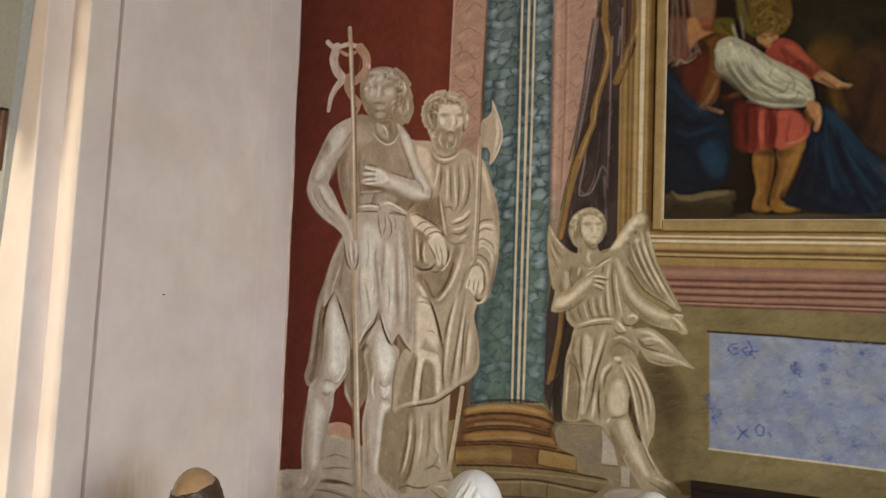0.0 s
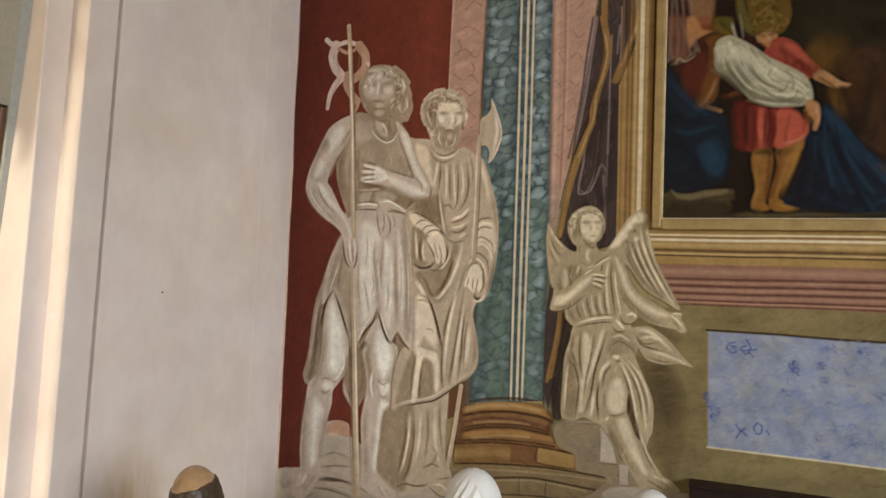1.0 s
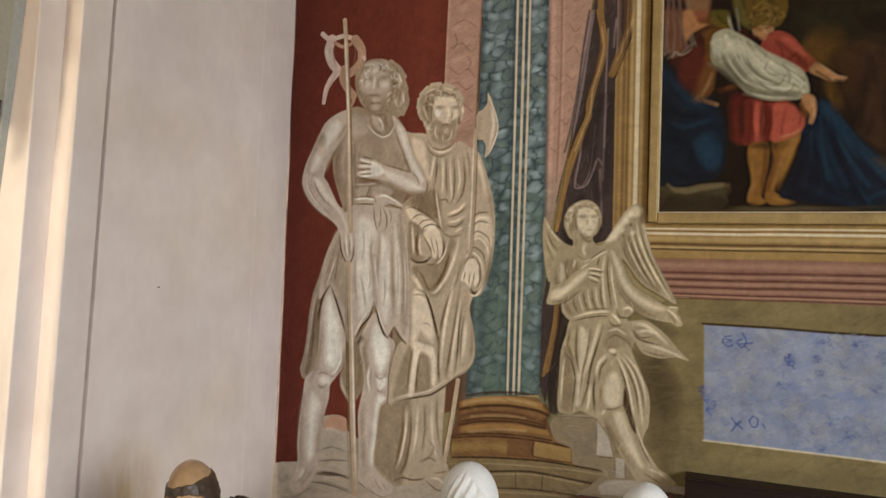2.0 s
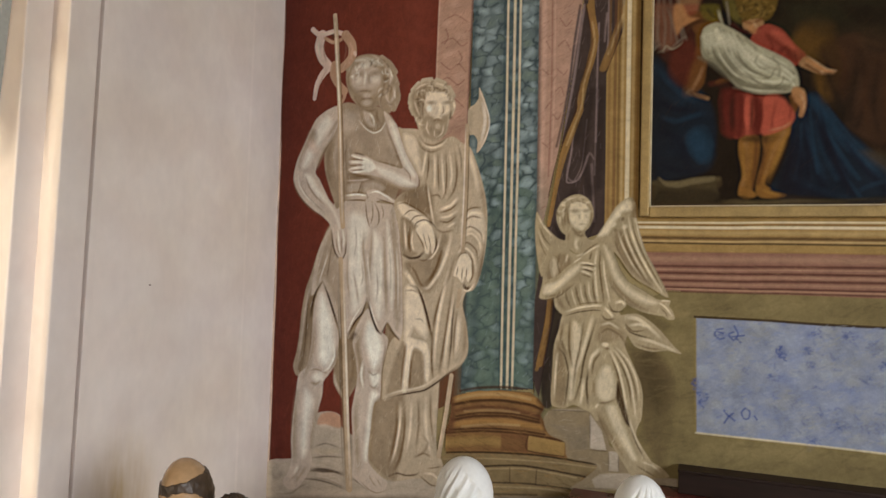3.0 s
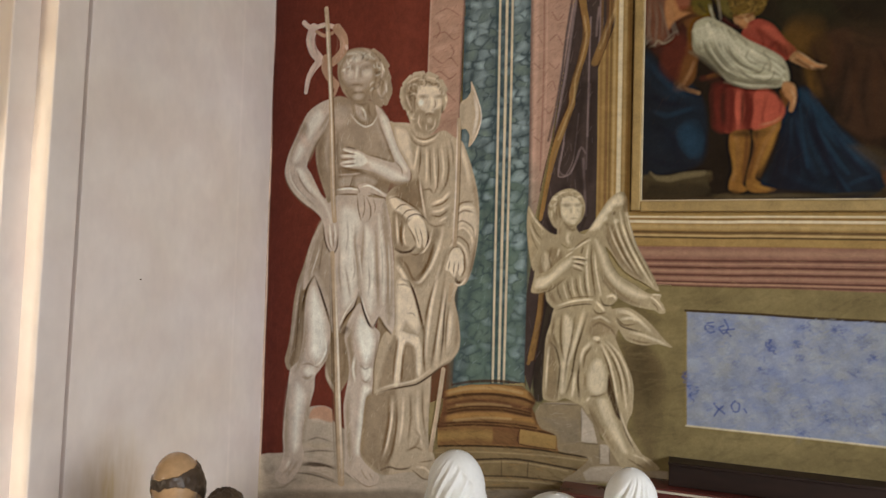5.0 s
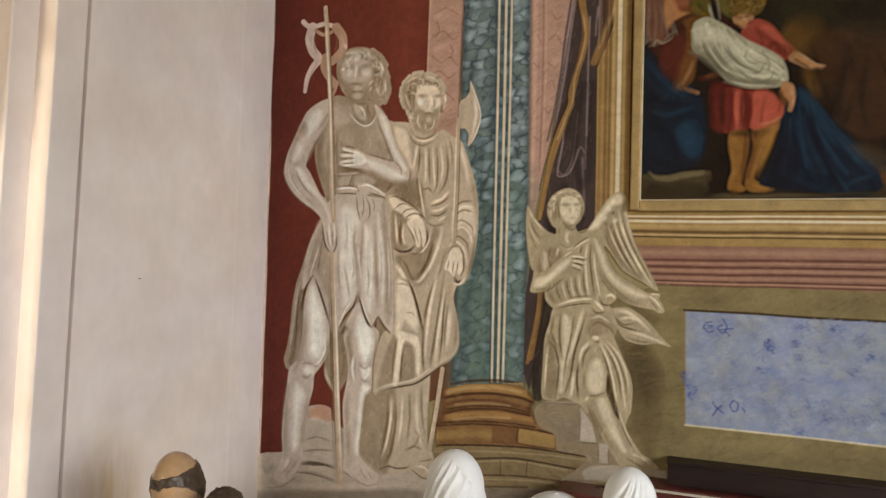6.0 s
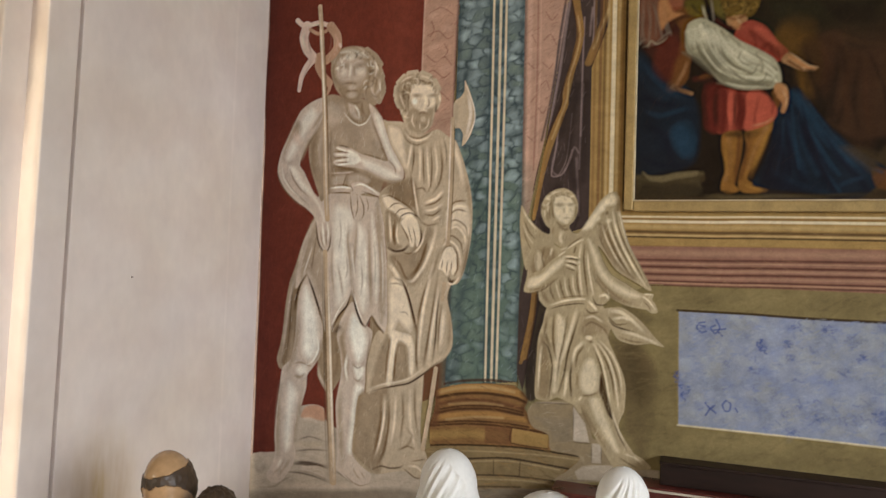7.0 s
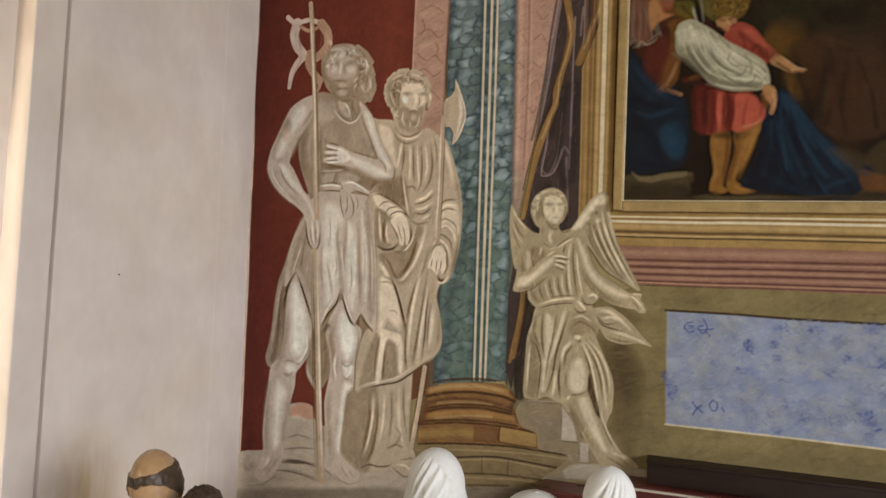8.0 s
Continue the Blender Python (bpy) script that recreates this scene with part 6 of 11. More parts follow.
    cv.stroke([(-1.949, 2.861), (-1.982, 2.808), (-2.005, 2.753)], (0.006, 0.006), MAUVE, 0.009, 0.5)
    cv.stroke([(-1.888, 2.825), (-1.869, 2.781), (-1.847, 2.742)], (0.008, 0.006), MAUVE, 0.009, 0.5)
    cv.blob((-1.783, 2.929), (0.009, 0.015), SCROLL, 0.006, 0.9, 20)
    cv.stroke([(-1.914, 3.151), (-1.899, 3.017), (-1.886, 2.862), (-1.87, 2.707), (-1.856, 2.523)], (0.025, 0.028), SHAFT, 0.005, 1, own=True)
    cv.stroke([(-1.857, 2.539), (-1.844, 2.28), (-1.835, 2.129), (-1.82, 2.002)], (0.027, 0.027), SHAFT, 0.005, 1, own=True)
    cv.stroke([(-1.827, 1.827), (-1.806, 1.619), (-1.787, 1.381), (-1.766, 1.087), (-1.752, 0.883), (-1.729, 0.634)], (0.027, 0.038), SHAFT, 0.004, 1, own=True)
    cv.stroke([(-1.913, 3.111), (-1.897, 2.955), (-1.879, 2.769), (-1.862, 2.585), (-1.845, 2.31), (-1.824, 2.023)], (0.008, 0.009), PALE, 0.006, 0.55)
    cv.stroke([(-1.812, 1.798), (-1.793, 1.559), (-1.775, 1.323), (-1.754, 1.029), (-1.723, 0.652)], (0.009, 0.012), PALE, 0.007, 0.5)
    cv.stroke([(-1.892, 3.109), (-1.878, 2.923), (-1.861, 2.737), (-1.843, 2.523), (-1.827, 2.279), (-1.81, 2.023)], (0.008, 0.008), SHADE, 0.006, 0.75)
    cv.stroke([(-1.834, 1.821), (-1.823, 1.618), (-1.804, 1.38), (-1.786, 1.085), (-1.767, 0.852), (-1.749, 0.631)], (0.009, 0.013), SHADE, 0.007, 0.75)
    cv.stroke([(-1.84, 1.812), (-1.832, 1.588), (-1.814, 1.38), (-1.799, 1.084), (-1.781, 0.85), (-1.76, 0.648)], (0.005, 0.007), DEEP, 0.004, 0.5)
    cv.blob((-1.921, 3.037), (0.009, 0.016), DEEP, 0.006, 0.6, 0)
    # bearded figure with a halberd
    cv.layer = "painted_companion"
    cv.fill([(-1.488, 2.511), (-1.399, 2.501), (-1.344, 2.446), (-1.282, 2.438), (-1.213, 2.458), (-1.157, 2.421), (-1.115, 2.397), (-1.084, 2.328), (-1.051, 2.232), (-1.028, 2.134), (-1.017, 2.031), (-1.02, 1.92), (-1.034, 1.825), (-1.058, 1.73), (-1.083, 1.688), (-1.118, 1.678), (-1.134, 1.611), (-1.114, 1.534), (-1.099, 1.429), (-1.106, 1.368), (-1.143, 1.315), (-1.201, 1.272), (-1.242, 1.235), (-1.248, 1.134), (-1.252, 0.965), (-1.244, 0.877), (-1.218, 0.841), (-1.201, 0.755), (-1.221, 0.719), (-1.281, 0.714), (-1.321, 0.739), (-1.383, 0.731), (-1.46, 0.71), (-1.53, 0.712), (-1.596, 0.756), (-1.624, 0.81), (-1.616, 0.956), (-1.601, 1.087), (-1.557, 1.112), (-1.558, 1.25), (-1.53, 1.383), (-1.497, 1.434), (-1.458, 1.413), (-1.446, 1.517), (-1.46, 1.747), (-1.49, 1.979), (-1.526, 2.119), (-1.477, 2.177), (-1.39, 2.205), (-1.388, 2.251), (-1.431, 2.322), (-1.471, 2.393), (-1.514, 2.513)], TAN, 0.007, 1)
    # under-robe
    cv.fill([(-1.601, 1.102), (-1.618, 0.926), (-1.623, 0.793), (-1.53, 0.724), (-1.461, 0.721), (-1.434, 0.861), (-1.426, 1.004), (-1.424, 1.132), (-1.475, 1.142)], BUFF, 0.026, 0.85, own=False)
    cv.fill([(-1.43, 1.14), (-1.42, 1.004), (-1.421, 0.862), (-1.456, 0.759), (-1.338, 0.771), (-1.255, 0.854), (-1.264, 0.964), (-1.251, 1.133), (-1.254, 1.217), (-1.32, 1.178)], TAN, 0.022, 0.8, own=False)
    cv.stroke([(-1.451, 1.101), (-1.454, 0.987), (-1.472, 0.871), (-1.501, 0.782)], (0.017, 0.011), CREAMY, 0.011, 0.7)
    cv.stroke([(-1.392, 1.121), (-1.394, 0.979), (-1.409, 0.864)], (0.014, 0.011), CREAMY, 0.011, 0.55)
    cv.stroke([(-1.313, 1.156), (-1.312, 1.029), (-1.296, 0.919), (-1.273, 0.865)], (0.017, 0.011), CREAMY, 0.014, 0.55)
    cv.stroke([(-1.473, 1.108), (-1.469, 0.985), (-1.49, 0.854), (-1.506, 0.761)], (0.014, 0.017), BISTRE, 0.014, 0.7)
    cv.stroke([(-1.43, 1.117), (-1.425, 0.975), (-1.445, 0.831), (-1.481, 0.753)], (0.011, 0.014), BISTRE, 0.011, 0.75)
    cv.stroke([(-1.356, 1.141), (-1.348, 1.012), (-1.36, 0.883)], (0.011, 0.011), BISTRE, 0.011, 0.6)
    cv.stroke([(-1.289, 1.175), (-1.285, 1.046), (-1.263, 0.914)], (0.011, 0.008), BISTRE, 0.011, 0.65)
    cv.stroke([(-1.331, 0.957), (-1.297, 0.921), (-1.316, 0.874), (-1.365, 0.841)], (0.014, 0.011), BUFF, 0.011, 0.7)
    cv.stroke([(-1.365, 0.841), (-1.316, 0.866), (-1.273, 0.851)], (0.007, 0.007), BISTRE, 0.007, 0.6)
    cv.stroke([(-1.518, 0.72), (-1.462, 0.749), (-1.411, 0.745), (-1.362, 0.754), (-1.332, 0.771)], (0.008, 0.008), SEPIA, 0.007, 0.7)
    cv.fill([(-1.343, 0.759), (-1.296, 0.793), (-1.241, 0.788), (-1.204, 0.749), (-1.227, 0.718), (-1.281, 0.716)], TAN, 0.008, 0.9, own=False)
    cv.stroke([(-1.313, 0.768), (-1.264, 0.769), (-1.227, 0.74)], (0.011, 0.008), CREAMY, 0.008, 0.6)
    cv.stroke([(-1.337, 0.754), (-1.3, 0.731), (-1.269, 0.715), (-1.221, 0.719)], (0.006, 0.006), SEPIA, 0.006, 0.7)
    cv.stroke([(-1.296, 0.793), (-1.253, 0.804), (-1.218, 0.814)], (0.006, 0.006), BISTRE, 0.006, 0.6)
    # drawn-up cloak with its hem
    cv.fill([(-1.459, 1.82), (-1.459, 1.632), (-1.448, 1.488), (-1.483, 1.386), (-1.536, 1.266), (-1.557, 1.112), (-1.474, 1.139), (-1.394, 1.16), (-1.32, 1.181), (-1.242, 1.235), (-1.201, 1.272), (-1.143, 1.309), (-1.103, 1.368), (-1.103, 1.451), (-1.127, 1.575), (-1.141, 1.644), (-1.118, 1.687), (-1.157, 1.783), (-1.189, 1.867), (-1.253, 1.98), (-1.341, 1.836)], TAN, 0.011, 1, own=False)
    cv.fill([(-1.442, 1.69), (-1.443, 1.517), (-1.433, 1.403), (-1.392, 1.491), (-1.328, 1.438), (-1.318, 1.523), (-1.347, 1.636), (-1.386, 1.692)], CREAMY, 0.026, 0.75, own=False)
    cv.fill([(-1.424, 1.432), (-1.431, 1.346), (-1.44, 1.245), (-1.444, 1.162), (-1.419, 1.17), (-1.407, 1.29), (-1.388, 1.389), (-1.332, 1.358), (-1.322, 1.24), (-1.303, 1.23), (-1.3, 1.34), (-1.321, 1.415), (-1.377, 1.429)], CREAMY, 0.014, 0.8, own=False)
    cv.fill([(-1.394, 1.371), (-1.404, 1.276), (-1.407, 1.176), (-1.333, 1.199), (-1.336, 1.295), (-1.35, 1.365)], BUFF, 0.014, 0.75, own=False)
    cv.fill([(-1.452, 1.413), (-1.487, 1.336), (-1.516, 1.239), (-1.532, 1.137), (-1.463, 1.16), (-1.447, 1.259), (-1.432, 1.374)], BUFF, 0.02, 0.7, own=False)
    cv.stroke([(-1.397, 1.354), (-1.403, 1.262), (-1.406, 1.171)], (0.009, 0.009), BISTRE, 0.009, 0.75)
    cv.stroke([(-1.433, 1.403), (-1.448, 1.287), (-1.453, 1.167)], (0.009, 0.009), BISTRE, 0.009, 0.6)
    cv.stroke([(-1.291, 1.44), (-1.288, 1.327), (-1.279, 1.238)], (0.011, 0.011), BISTRE, 0.008, 0.7)
    cv.stroke([(-1.556, 1.109), (-1.474, 1.139), (-1.394, 1.16), (-1.32, 1.181), (-1.242, 1.235), (-1.196, 1.275), (-1.143, 1.315)], (0.007, 0.01), SEPIA, 0.007, 0.85)
    cv.stroke([(-1.544, 1.13), (-1.469, 1.16), (-1.382, 1.181), (-1.315, 1.207), (-1.249, 1.26)], (0.009, 0.009), CREAMY, 0.009, 0.6)
    cv.stroke([(-1.417, 1.708), (-1.366, 1.664), (-1.332, 1.58), (-1.305, 1.49), (-1.284, 1.412)], (0.011, 0.017), BISTRE, 0.011, 0.8)
    cv.stroke([(-1.424, 1.702), (-1.379, 1.692), (-1.343, 1.622), (-1.312, 1.524), (-1.285, 1.435)], (0.007, 0.009), SEPIA, 0.007, 0.7)
    cv.stroke([(-1.448, 1.667), (-1.41, 1.668), (-1.371, 1.635)], (0.011, 0.011), CREAMY, 0.009, 0.7)
    cv.stroke([(-1.448, 1.673), (-1.404, 1.677), (-1.372, 1.664)], (0.007, 0.007), BISTRE, 0.009, 0.55)
    cv.stroke([(-1.387, 1.532), (-1.356, 1.533), (-1.337, 1.517)], (0.006, 0.006), BISTRE, 0.006, 0.45)
    cv.fill([(-1.453, 1.82), (-1.425, 1.748), (-1.367, 1.687), (-1.311, 1.672), (-1.264, 1.753), (-1.243, 1.866), (-1.282, 1.923), (-1.341, 1.842)], BUFF, 0.023, 0.8, own=False)
    cv.stroke([(-1.451, 1.776), (-1.418, 1.734), (-1.392, 1.697)], (0.023, 0.017), CREAMY, 0.014, 0.7)
    cv.stroke([(-1.433, 1.812), (-1.394, 1.772), (-1.361, 1.71), (-1.324, 1.688)], (0.01, 0.01), BISTRE, 0.009, 0.7)
    cv.stroke([(-1.204, 1.966), (-1.225, 1.867), (-1.265, 1.767), (-1.318, 1.694), (-1.348, 1.693)], (0.017, 0.014), CREAMY, 0.011, 0.8)
    cv.stroke([(-1.245, 1.923), (-1.267, 1.832), (-1.301, 1.752), (-1.337, 1.711)], (0.014, 0.017), BISTRE, 0.011, 0.8)
    cv.stroke([(-1.177, 1.867), (-1.21, 1.754), (-1.255, 1.64), (-1.282, 1.525), (-1.291, 1.44)], (0.011, 0.014), BISTRE, 0.011, 0.75)
    cv.stroke([(-1.211, 1.782), (-1.237, 1.669), (-1.258, 1.555), (-1.272, 1.413), (-1.275, 1.3)], (0.017, 0.014), CREAMY, 0.011, 0.75)
    cv.stroke([(-1.186, 1.755), (-1.2, 1.614), (-1.219, 1.472), (-1.239, 1.331), (-1.249, 1.26)], (0.011, 0.014), BISTRE, 0.011, 0.7)
    cv.stroke([(-1.183, 1.67), (-1.197, 1.53), (-1.212, 1.417), (-1.22, 1.304)], (0.017, 0.014), CREAMY, 0.011, 0.7)
    cv.stroke([(-1.174, 1.643), (-1.185, 1.53), (-1.188, 1.418), (-1.202, 1.283)], (0.008, 0.01), SEPIA, 0.008, 0.7)
    cv.stroke([(-1.15, 1.565), (-1.154, 1.476), (-1.162, 1.364)], (0.022, 0.02), CREAMY, 0.014, 0.6)
    cv.stroke([(-1.121, 1.561), (-1.114, 1.45), (-1.126, 1.352)], (0.019, 0.017), BUFF, 0.017, 0.7)
    cv.stroke([(-1.16, 1.587), (-1.172, 1.475), (-1.174, 1.349)], (0.008, 0.008), BISTRE, 0.008, 0.6)
    # breast and collar
    cv.fill([(-1.478, 2.212), (-1.383, 2.181), (-1.312, 2.094), (-1.269, 2.008), (-1.331, 2.023), (-1.426, 2.081), (-1.507, 2.131)], BUFF, 0.035, 0.6, own=False)
    cv.fill([(-1.476, 2.16), (-1.368, 2.216), (-1.314, 2.18), (-1.311, 2.066), (-1.411, 2.095)], BISTRE, 0.023, 0.55, own=False)
    cv.fill([(-1.375, 2.442), (-1.282, 2.421), (-1.19, 2.406), (-1.171, 2.263), (-1.182, 2.15), (-1.257, 2.122), (-1.314, 2.18), (-1.354, 2.268)], TAN, 0.017, 1, own=False)
    cv.stroke([(-1.385, 2.448), (-1.352, 2.412), (-1.309, 2.405), (-1.266, 2.42), (-1.243, 2.448)], (0.012, 0.009), CREAMY, 0.009, 0.7)
    cv.stroke([(-1.398, 2.478), (-1.365, 2.43), (-1.315, 2.416), (-1.261, 2.437), (-1.237, 2.465)], (0.009, 0.009), BISTRE, 0.009, 0.6)
    cv.stroke([(-1.41, 2.455), (-1.371, 2.401), (-1.32, 2.382), (-1.26, 2.403)], (0.009, 0.009), BISTRE, 0.009, 0.55)
    cv.fill([(-1.481, 2.482), (-1.465, 2.399), (-1.412, 2.316), (-1.379, 2.268), (-1.395, 2.379), (-1.416, 2.455)], CREAMY, 0.023, 0.6, own=False)
    cv.stroke([(-1.352, 2.389), (-1.362, 2.32), (-1.372, 2.256)], (0.012, 0.012), CREAMY, 0.009, 0.75)
    cv.stroke([(-1.339, 2.377), (-1.339, 2.296), (-1.347, 2.233)], (0.009, 0.009), BISTRE, 0.007, 0.7)
    cv.stroke([(-1.308, 2.376), (-1.302, 2.281), (-1.302, 2.195)], (0.012, 0.012), CREAMY, 0.009, 0.65)
    cv.stroke([(-1.289, 2.375), (-1.283, 2.266), (-1.277, 2.18)], (0.007, 0.007), BISTRE, 0.007, 0.65)
    cv.stroke([(-1.268, 2.374), (-1.259, 2.265), (-1.249, 2.165)], (0.011, 0.011), CREAMY, 0.009, 0.65)
    cv.stroke([(-1.247, 2.385), (-1.238, 2.279), (-1.241, 2.179), (-1.258, 2.137)], (0.007, 0.009), BISTRE, 0.007, 0.7)
    cv.stroke([(-1.225, 2.373), (-1.21, 2.264), (-1.22, 2.193)], (0.011, 0.011), CREAMY, 0.009, 0.6)
    cv.stroke([(-1.199, 2.389), (-1.183, 2.277), (-1.193, 2.193), (-1.227, 2.136)], (0.011, 0.011), BISTRE, 0.009, 0.7)
    cv.stroke([(-1.181, 2.417), (-1.164, 2.348), (-1.159, 2.263)], (0.006, 0.009), SEPIA, 0.009, 0.5)
    cv.stroke([(-1.34, 2.215), (-1.325, 2.123), (-1.297, 2.008)], (0.011, 0.011), CREAMY, 0.009, 0.7)
    cv.stroke([(-1.353, 2.244), (-1.338, 2.152), (-1.317, 2.06)], (0.009, 0.009), BISTRE, 0.009, 0.65)
    cv.stroke([(-1.32, 2.157), (-1.283, 2.163), (-1.264, 2.14)], (0.009, 0.009), BISTRE, 0.007, 0.6)
    cv.stroke([(-1.173, 2.15), (-1.211, 2.11), (-1.268, 2.088)], (0.014, 0.014), CREAMY, 0.009, 0.75)
    cv.stroke([(-1.173, 2.121), (-1.214, 2.088), (-1.274, 2.071)], (0.009, 0.009), BISTRE, 0.007, 0.7)
    cv.stroke([(-1.177, 2.082), (-1.219, 2.054), (-1.267, 2.048)], (0.011, 0.011), CREAMY, 0.009, 0.7)
    cv.stroke([(-1.177, 2.059), (-1.224, 2.025), (-1.273, 2.031)], (0.009, 0.009), BISTRE, 0.007, 0.7)
    cv.stroke([(-1.182, 2.025), (-1.229, 1.997)], (0.011, 0.011), CREAMY, 0.008, 0.6)
    cv.stroke([(-1.193, 1.986), (-1.247, 1.974), (-1.29, 1.991)], (0.009, 0.009), BISTRE, 0.009, 0.6)
    cv.blob((-1.246, 1.937), (0.028, 0.034), BUFF, 0.02, 0.6, 0)
    # sleeve with its hand on the shaft
    cv.stroke([(-1.12, 2.369), (-1.094, 2.284), (-1.068, 2.176)], (0.023, 0.017), CREAMY, 0.014, 0.55)
    cv.stroke([(-1.057, 2.21), (-1.037, 2.12), (-1.028, 2.022)], (0.022, 0.022), BUFF, 0.017, 0.6)
    cv.fill([(-1.147, 2.051), (-1.091, 2.087), (-1.041, 2.059), (-1.031, 1.925), (-1.088, 1.981), (-1.15, 1.966)], CREAMY, 0.022, 0.5, own=False)
    cv.stroke([(-1.159, 2.054), (-1.106, 2.093), (-1.048, 2.098)], (0.008, 0.008), BISTRE, 0.007, 0.7)
    cv.stroke([(-1.155, 2.014), (-1.099, 2.053), (-1.04, 2.042)], (0.008, 0.008), BISTRE, 0.007, 0.65)
    cv.stroke([(-1.155, 2.031), (-1.1, 2.07), (-1.047, 2.067)], (0.01, 0.01), CREAMY, 0.007, 0.7)
    cv.stroke([(-1.156, 1.975), (-1.104, 2.003), (-1.05, 1.97), (-1.037, 1.911)], (0.008, 0.008), BISTRE, 0.007, 0.6)
    cv.stroke([(-1.15, 1.947), (-1.097, 1.969), (-1.055, 1.925), (-1.047, 1.858)], (0.01, 0.01), CREAMY, 0.007, 0.6)
    cv.stroke([(-1.166, 1.896), (-1.119, 1.924), (-1.071, 1.886), (-1.057, 1.814)], (0.008, 0.008), BISTRE, 0.007, 0.65)
    cv.stroke([(-1.171, 1.868), (-1.13, 1.896), (-1.088, 1.863), (-1.068, 1.786)], (0.01, 0.01), CREAMY, 0.007, 0.7)
    cv.stroke([(-1.176, 1.834), (-1.136, 1.874), (-1.093, 1.841), (-1.079, 1.763)], (0.008, 0.008), BISTRE, 0.007, 0.7)
    cv.stroke([(-1.042, 1.897), (-1.046, 1.814), (-1.067, 1.725)], (0.017, 0.017), BUFF, 0.014, 0.7)
    cv.stroke([(-1.024, 1.981), (-1.033, 1.87), (-1.05, 1.772), (-1.077, 1.696)], (0.007, 0.007), SEPIA, 0.008, 0.5)
    cv.fill([(-1.15, 1.862), (-1.115, 1.868), (-1.093, 1.827), (-1.091, 1.763), (-1.108, 1.729), (-1.126, 1.756), (-1.137, 1.722), (-1.162, 1.75), (-1.186, 1.76), (-1.17, 1.817)], CREAMY, 0.008, 0.75, own=False)
    cv.stroke([(-1.163, 1.806), (-1.171, 1.755)], (0.005, 0.005), BISTRE, 0.004, 0.75)
    cv.stroke([(-1.139, 1.801), (-1.143, 1.733)], (0.005, 0.005), BISTRE, 0.004, 0.75)
    cv.stroke([(-1.116, 1.801), (-1.12, 1.745)], (0.005, 0.005), BISTRE, 0.004, 0.75)
    cv.stroke([(-1.093, 1.824), (-1.085, 1.763), (-1.102, 1.723)], (0.007, 0.007), BISTRE, 0.006, 0.7)
    cv.stroke([(-1.131, 1.723), (-1.119, 1.695), (-1.095, 1.707)], (0.017, 0.014), SEPIA, 0.008, 0.75)
    cv.stroke([(-1.136, 1.694), (-1.106, 1.684), (-1.072, 1.724)], (0.008, 0.008), CREAMY, 0.006, 0.7)
    # hanging hand with a rolled cuff
    cv.fill([(-1.507, 2.119), (-1.475, 2.125), (-1.392, 2.078), (-1.328, 2.031), (-1.352, 2.003), (-1.402, 2.014), (-1.473, 2.061)], CREAMY, 0.017, 0.75, own=False)
    cv.stroke([(-1.513, 2.113), (-1.469, 2.125), (-1.424, 2.107), (-1.36, 2.072), (-1.309, 2.025)], (0.007, 0.007), BISTRE, 0.006, 0.75)
    cv.stroke([(-1.473, 2.055), (-1.436, 2.084), (-1.398, 2.083)], (0.007, 0.007), BISTRE, 0.006, 0.7)
    cv.stroke([(-1.434, 2.02), (-1.404, 2.054), (-1.354, 2.06)], (0.007, 0.007), BISTRE, 0.006, 0.7)
    cv.stroke([(-1.407, 1.979), (-1.396, 2.02), (-1.353, 2.037), (-1.309, 2.02), (-1.284, 1.991)], (0.007, 0.007), SEPIA, 0.006, 0.7)
    cv.fill([(-1.485, 2.043), (-1.434, 2.037), (-1.408, 2.002), (-1.417, 1.893), (-1.385, 1.864), (-1.428, 1.846), (-1.473, 1.869)], BUFF, 0.014, 0.8, own=False)
    cv.stroke([(-1.463, 2.031), (-1.454, 1.95), (-1.448, 1.881)], (0.012, 0.012), CREAMY, 0.009, 0.7)
    cv.stroke([(-1.433, 2.002), (-1.434, 1.921), (-1.423, 1.869)], (0.012, 0.012), BISTRE, 0.009, 0.75)
    cv.stroke([(-1.414, 1.985), (-1.418, 1.922), (-1.404, 1.876)], (0.009, 0.009), CREAMY, 0.007, 0.65)
    cv.stroke([(-1.473, 1.863), (-1.428, 1.841), (-1.378, 1.847), (-1.348, 1.876)], (0.012, 0.014), SEPIA, 0.009, 0.85)
    cv.fill([(-1.395, 1.991), (-1.353, 2.026), (-1.315, 2.008), (-1.295, 1.957), (-1.29, 1.894), (-1.304, 1.865), (-1.318, 1.905), (-1.323, 1.865), (-1.342, 1.871), (-1.349, 1.916), (-1.375, 1.945)], CREAMY, 0.007, 0.7, own=False)
    cv.stroke([(-1.357, 1.968), (-1.343, 1.922), (-1.33, 1.882)], (0.005, 0.005), BISTRE, 0.004, 0.7)
    cv.stroke([(-1.332, 1.968), (-1.319, 1.928), (-1.311, 1.888)], (0.005, 0.005), BISTRE, 0.004, 0.7)
    cv.stroke([(-1.395, 1.974), (-1.368, 1.933), (-1.348, 1.888)], (0.007, 0.007), BISTRE, 0.006, 0.7)
    cv.stroke([(-1.289, 1.968), (-1.281, 1.909), (-1.298, 1.86)], (0.009, 0.009), SEPIA, 0.007, 0.6)
    cv.stroke([(-1.264, 1.957), (-1.275, 1.894), (-1.304, 1.848), (-1.334, 1.836)], (0.011, 0.009), CREAMY, 0.007, 0.7)
    cv.stroke([(-1.31, 1.848), (-1.347, 1.83), (-1.384, 1.836)], (0.007, 0.007), BISTRE, 0.006, 0.6)
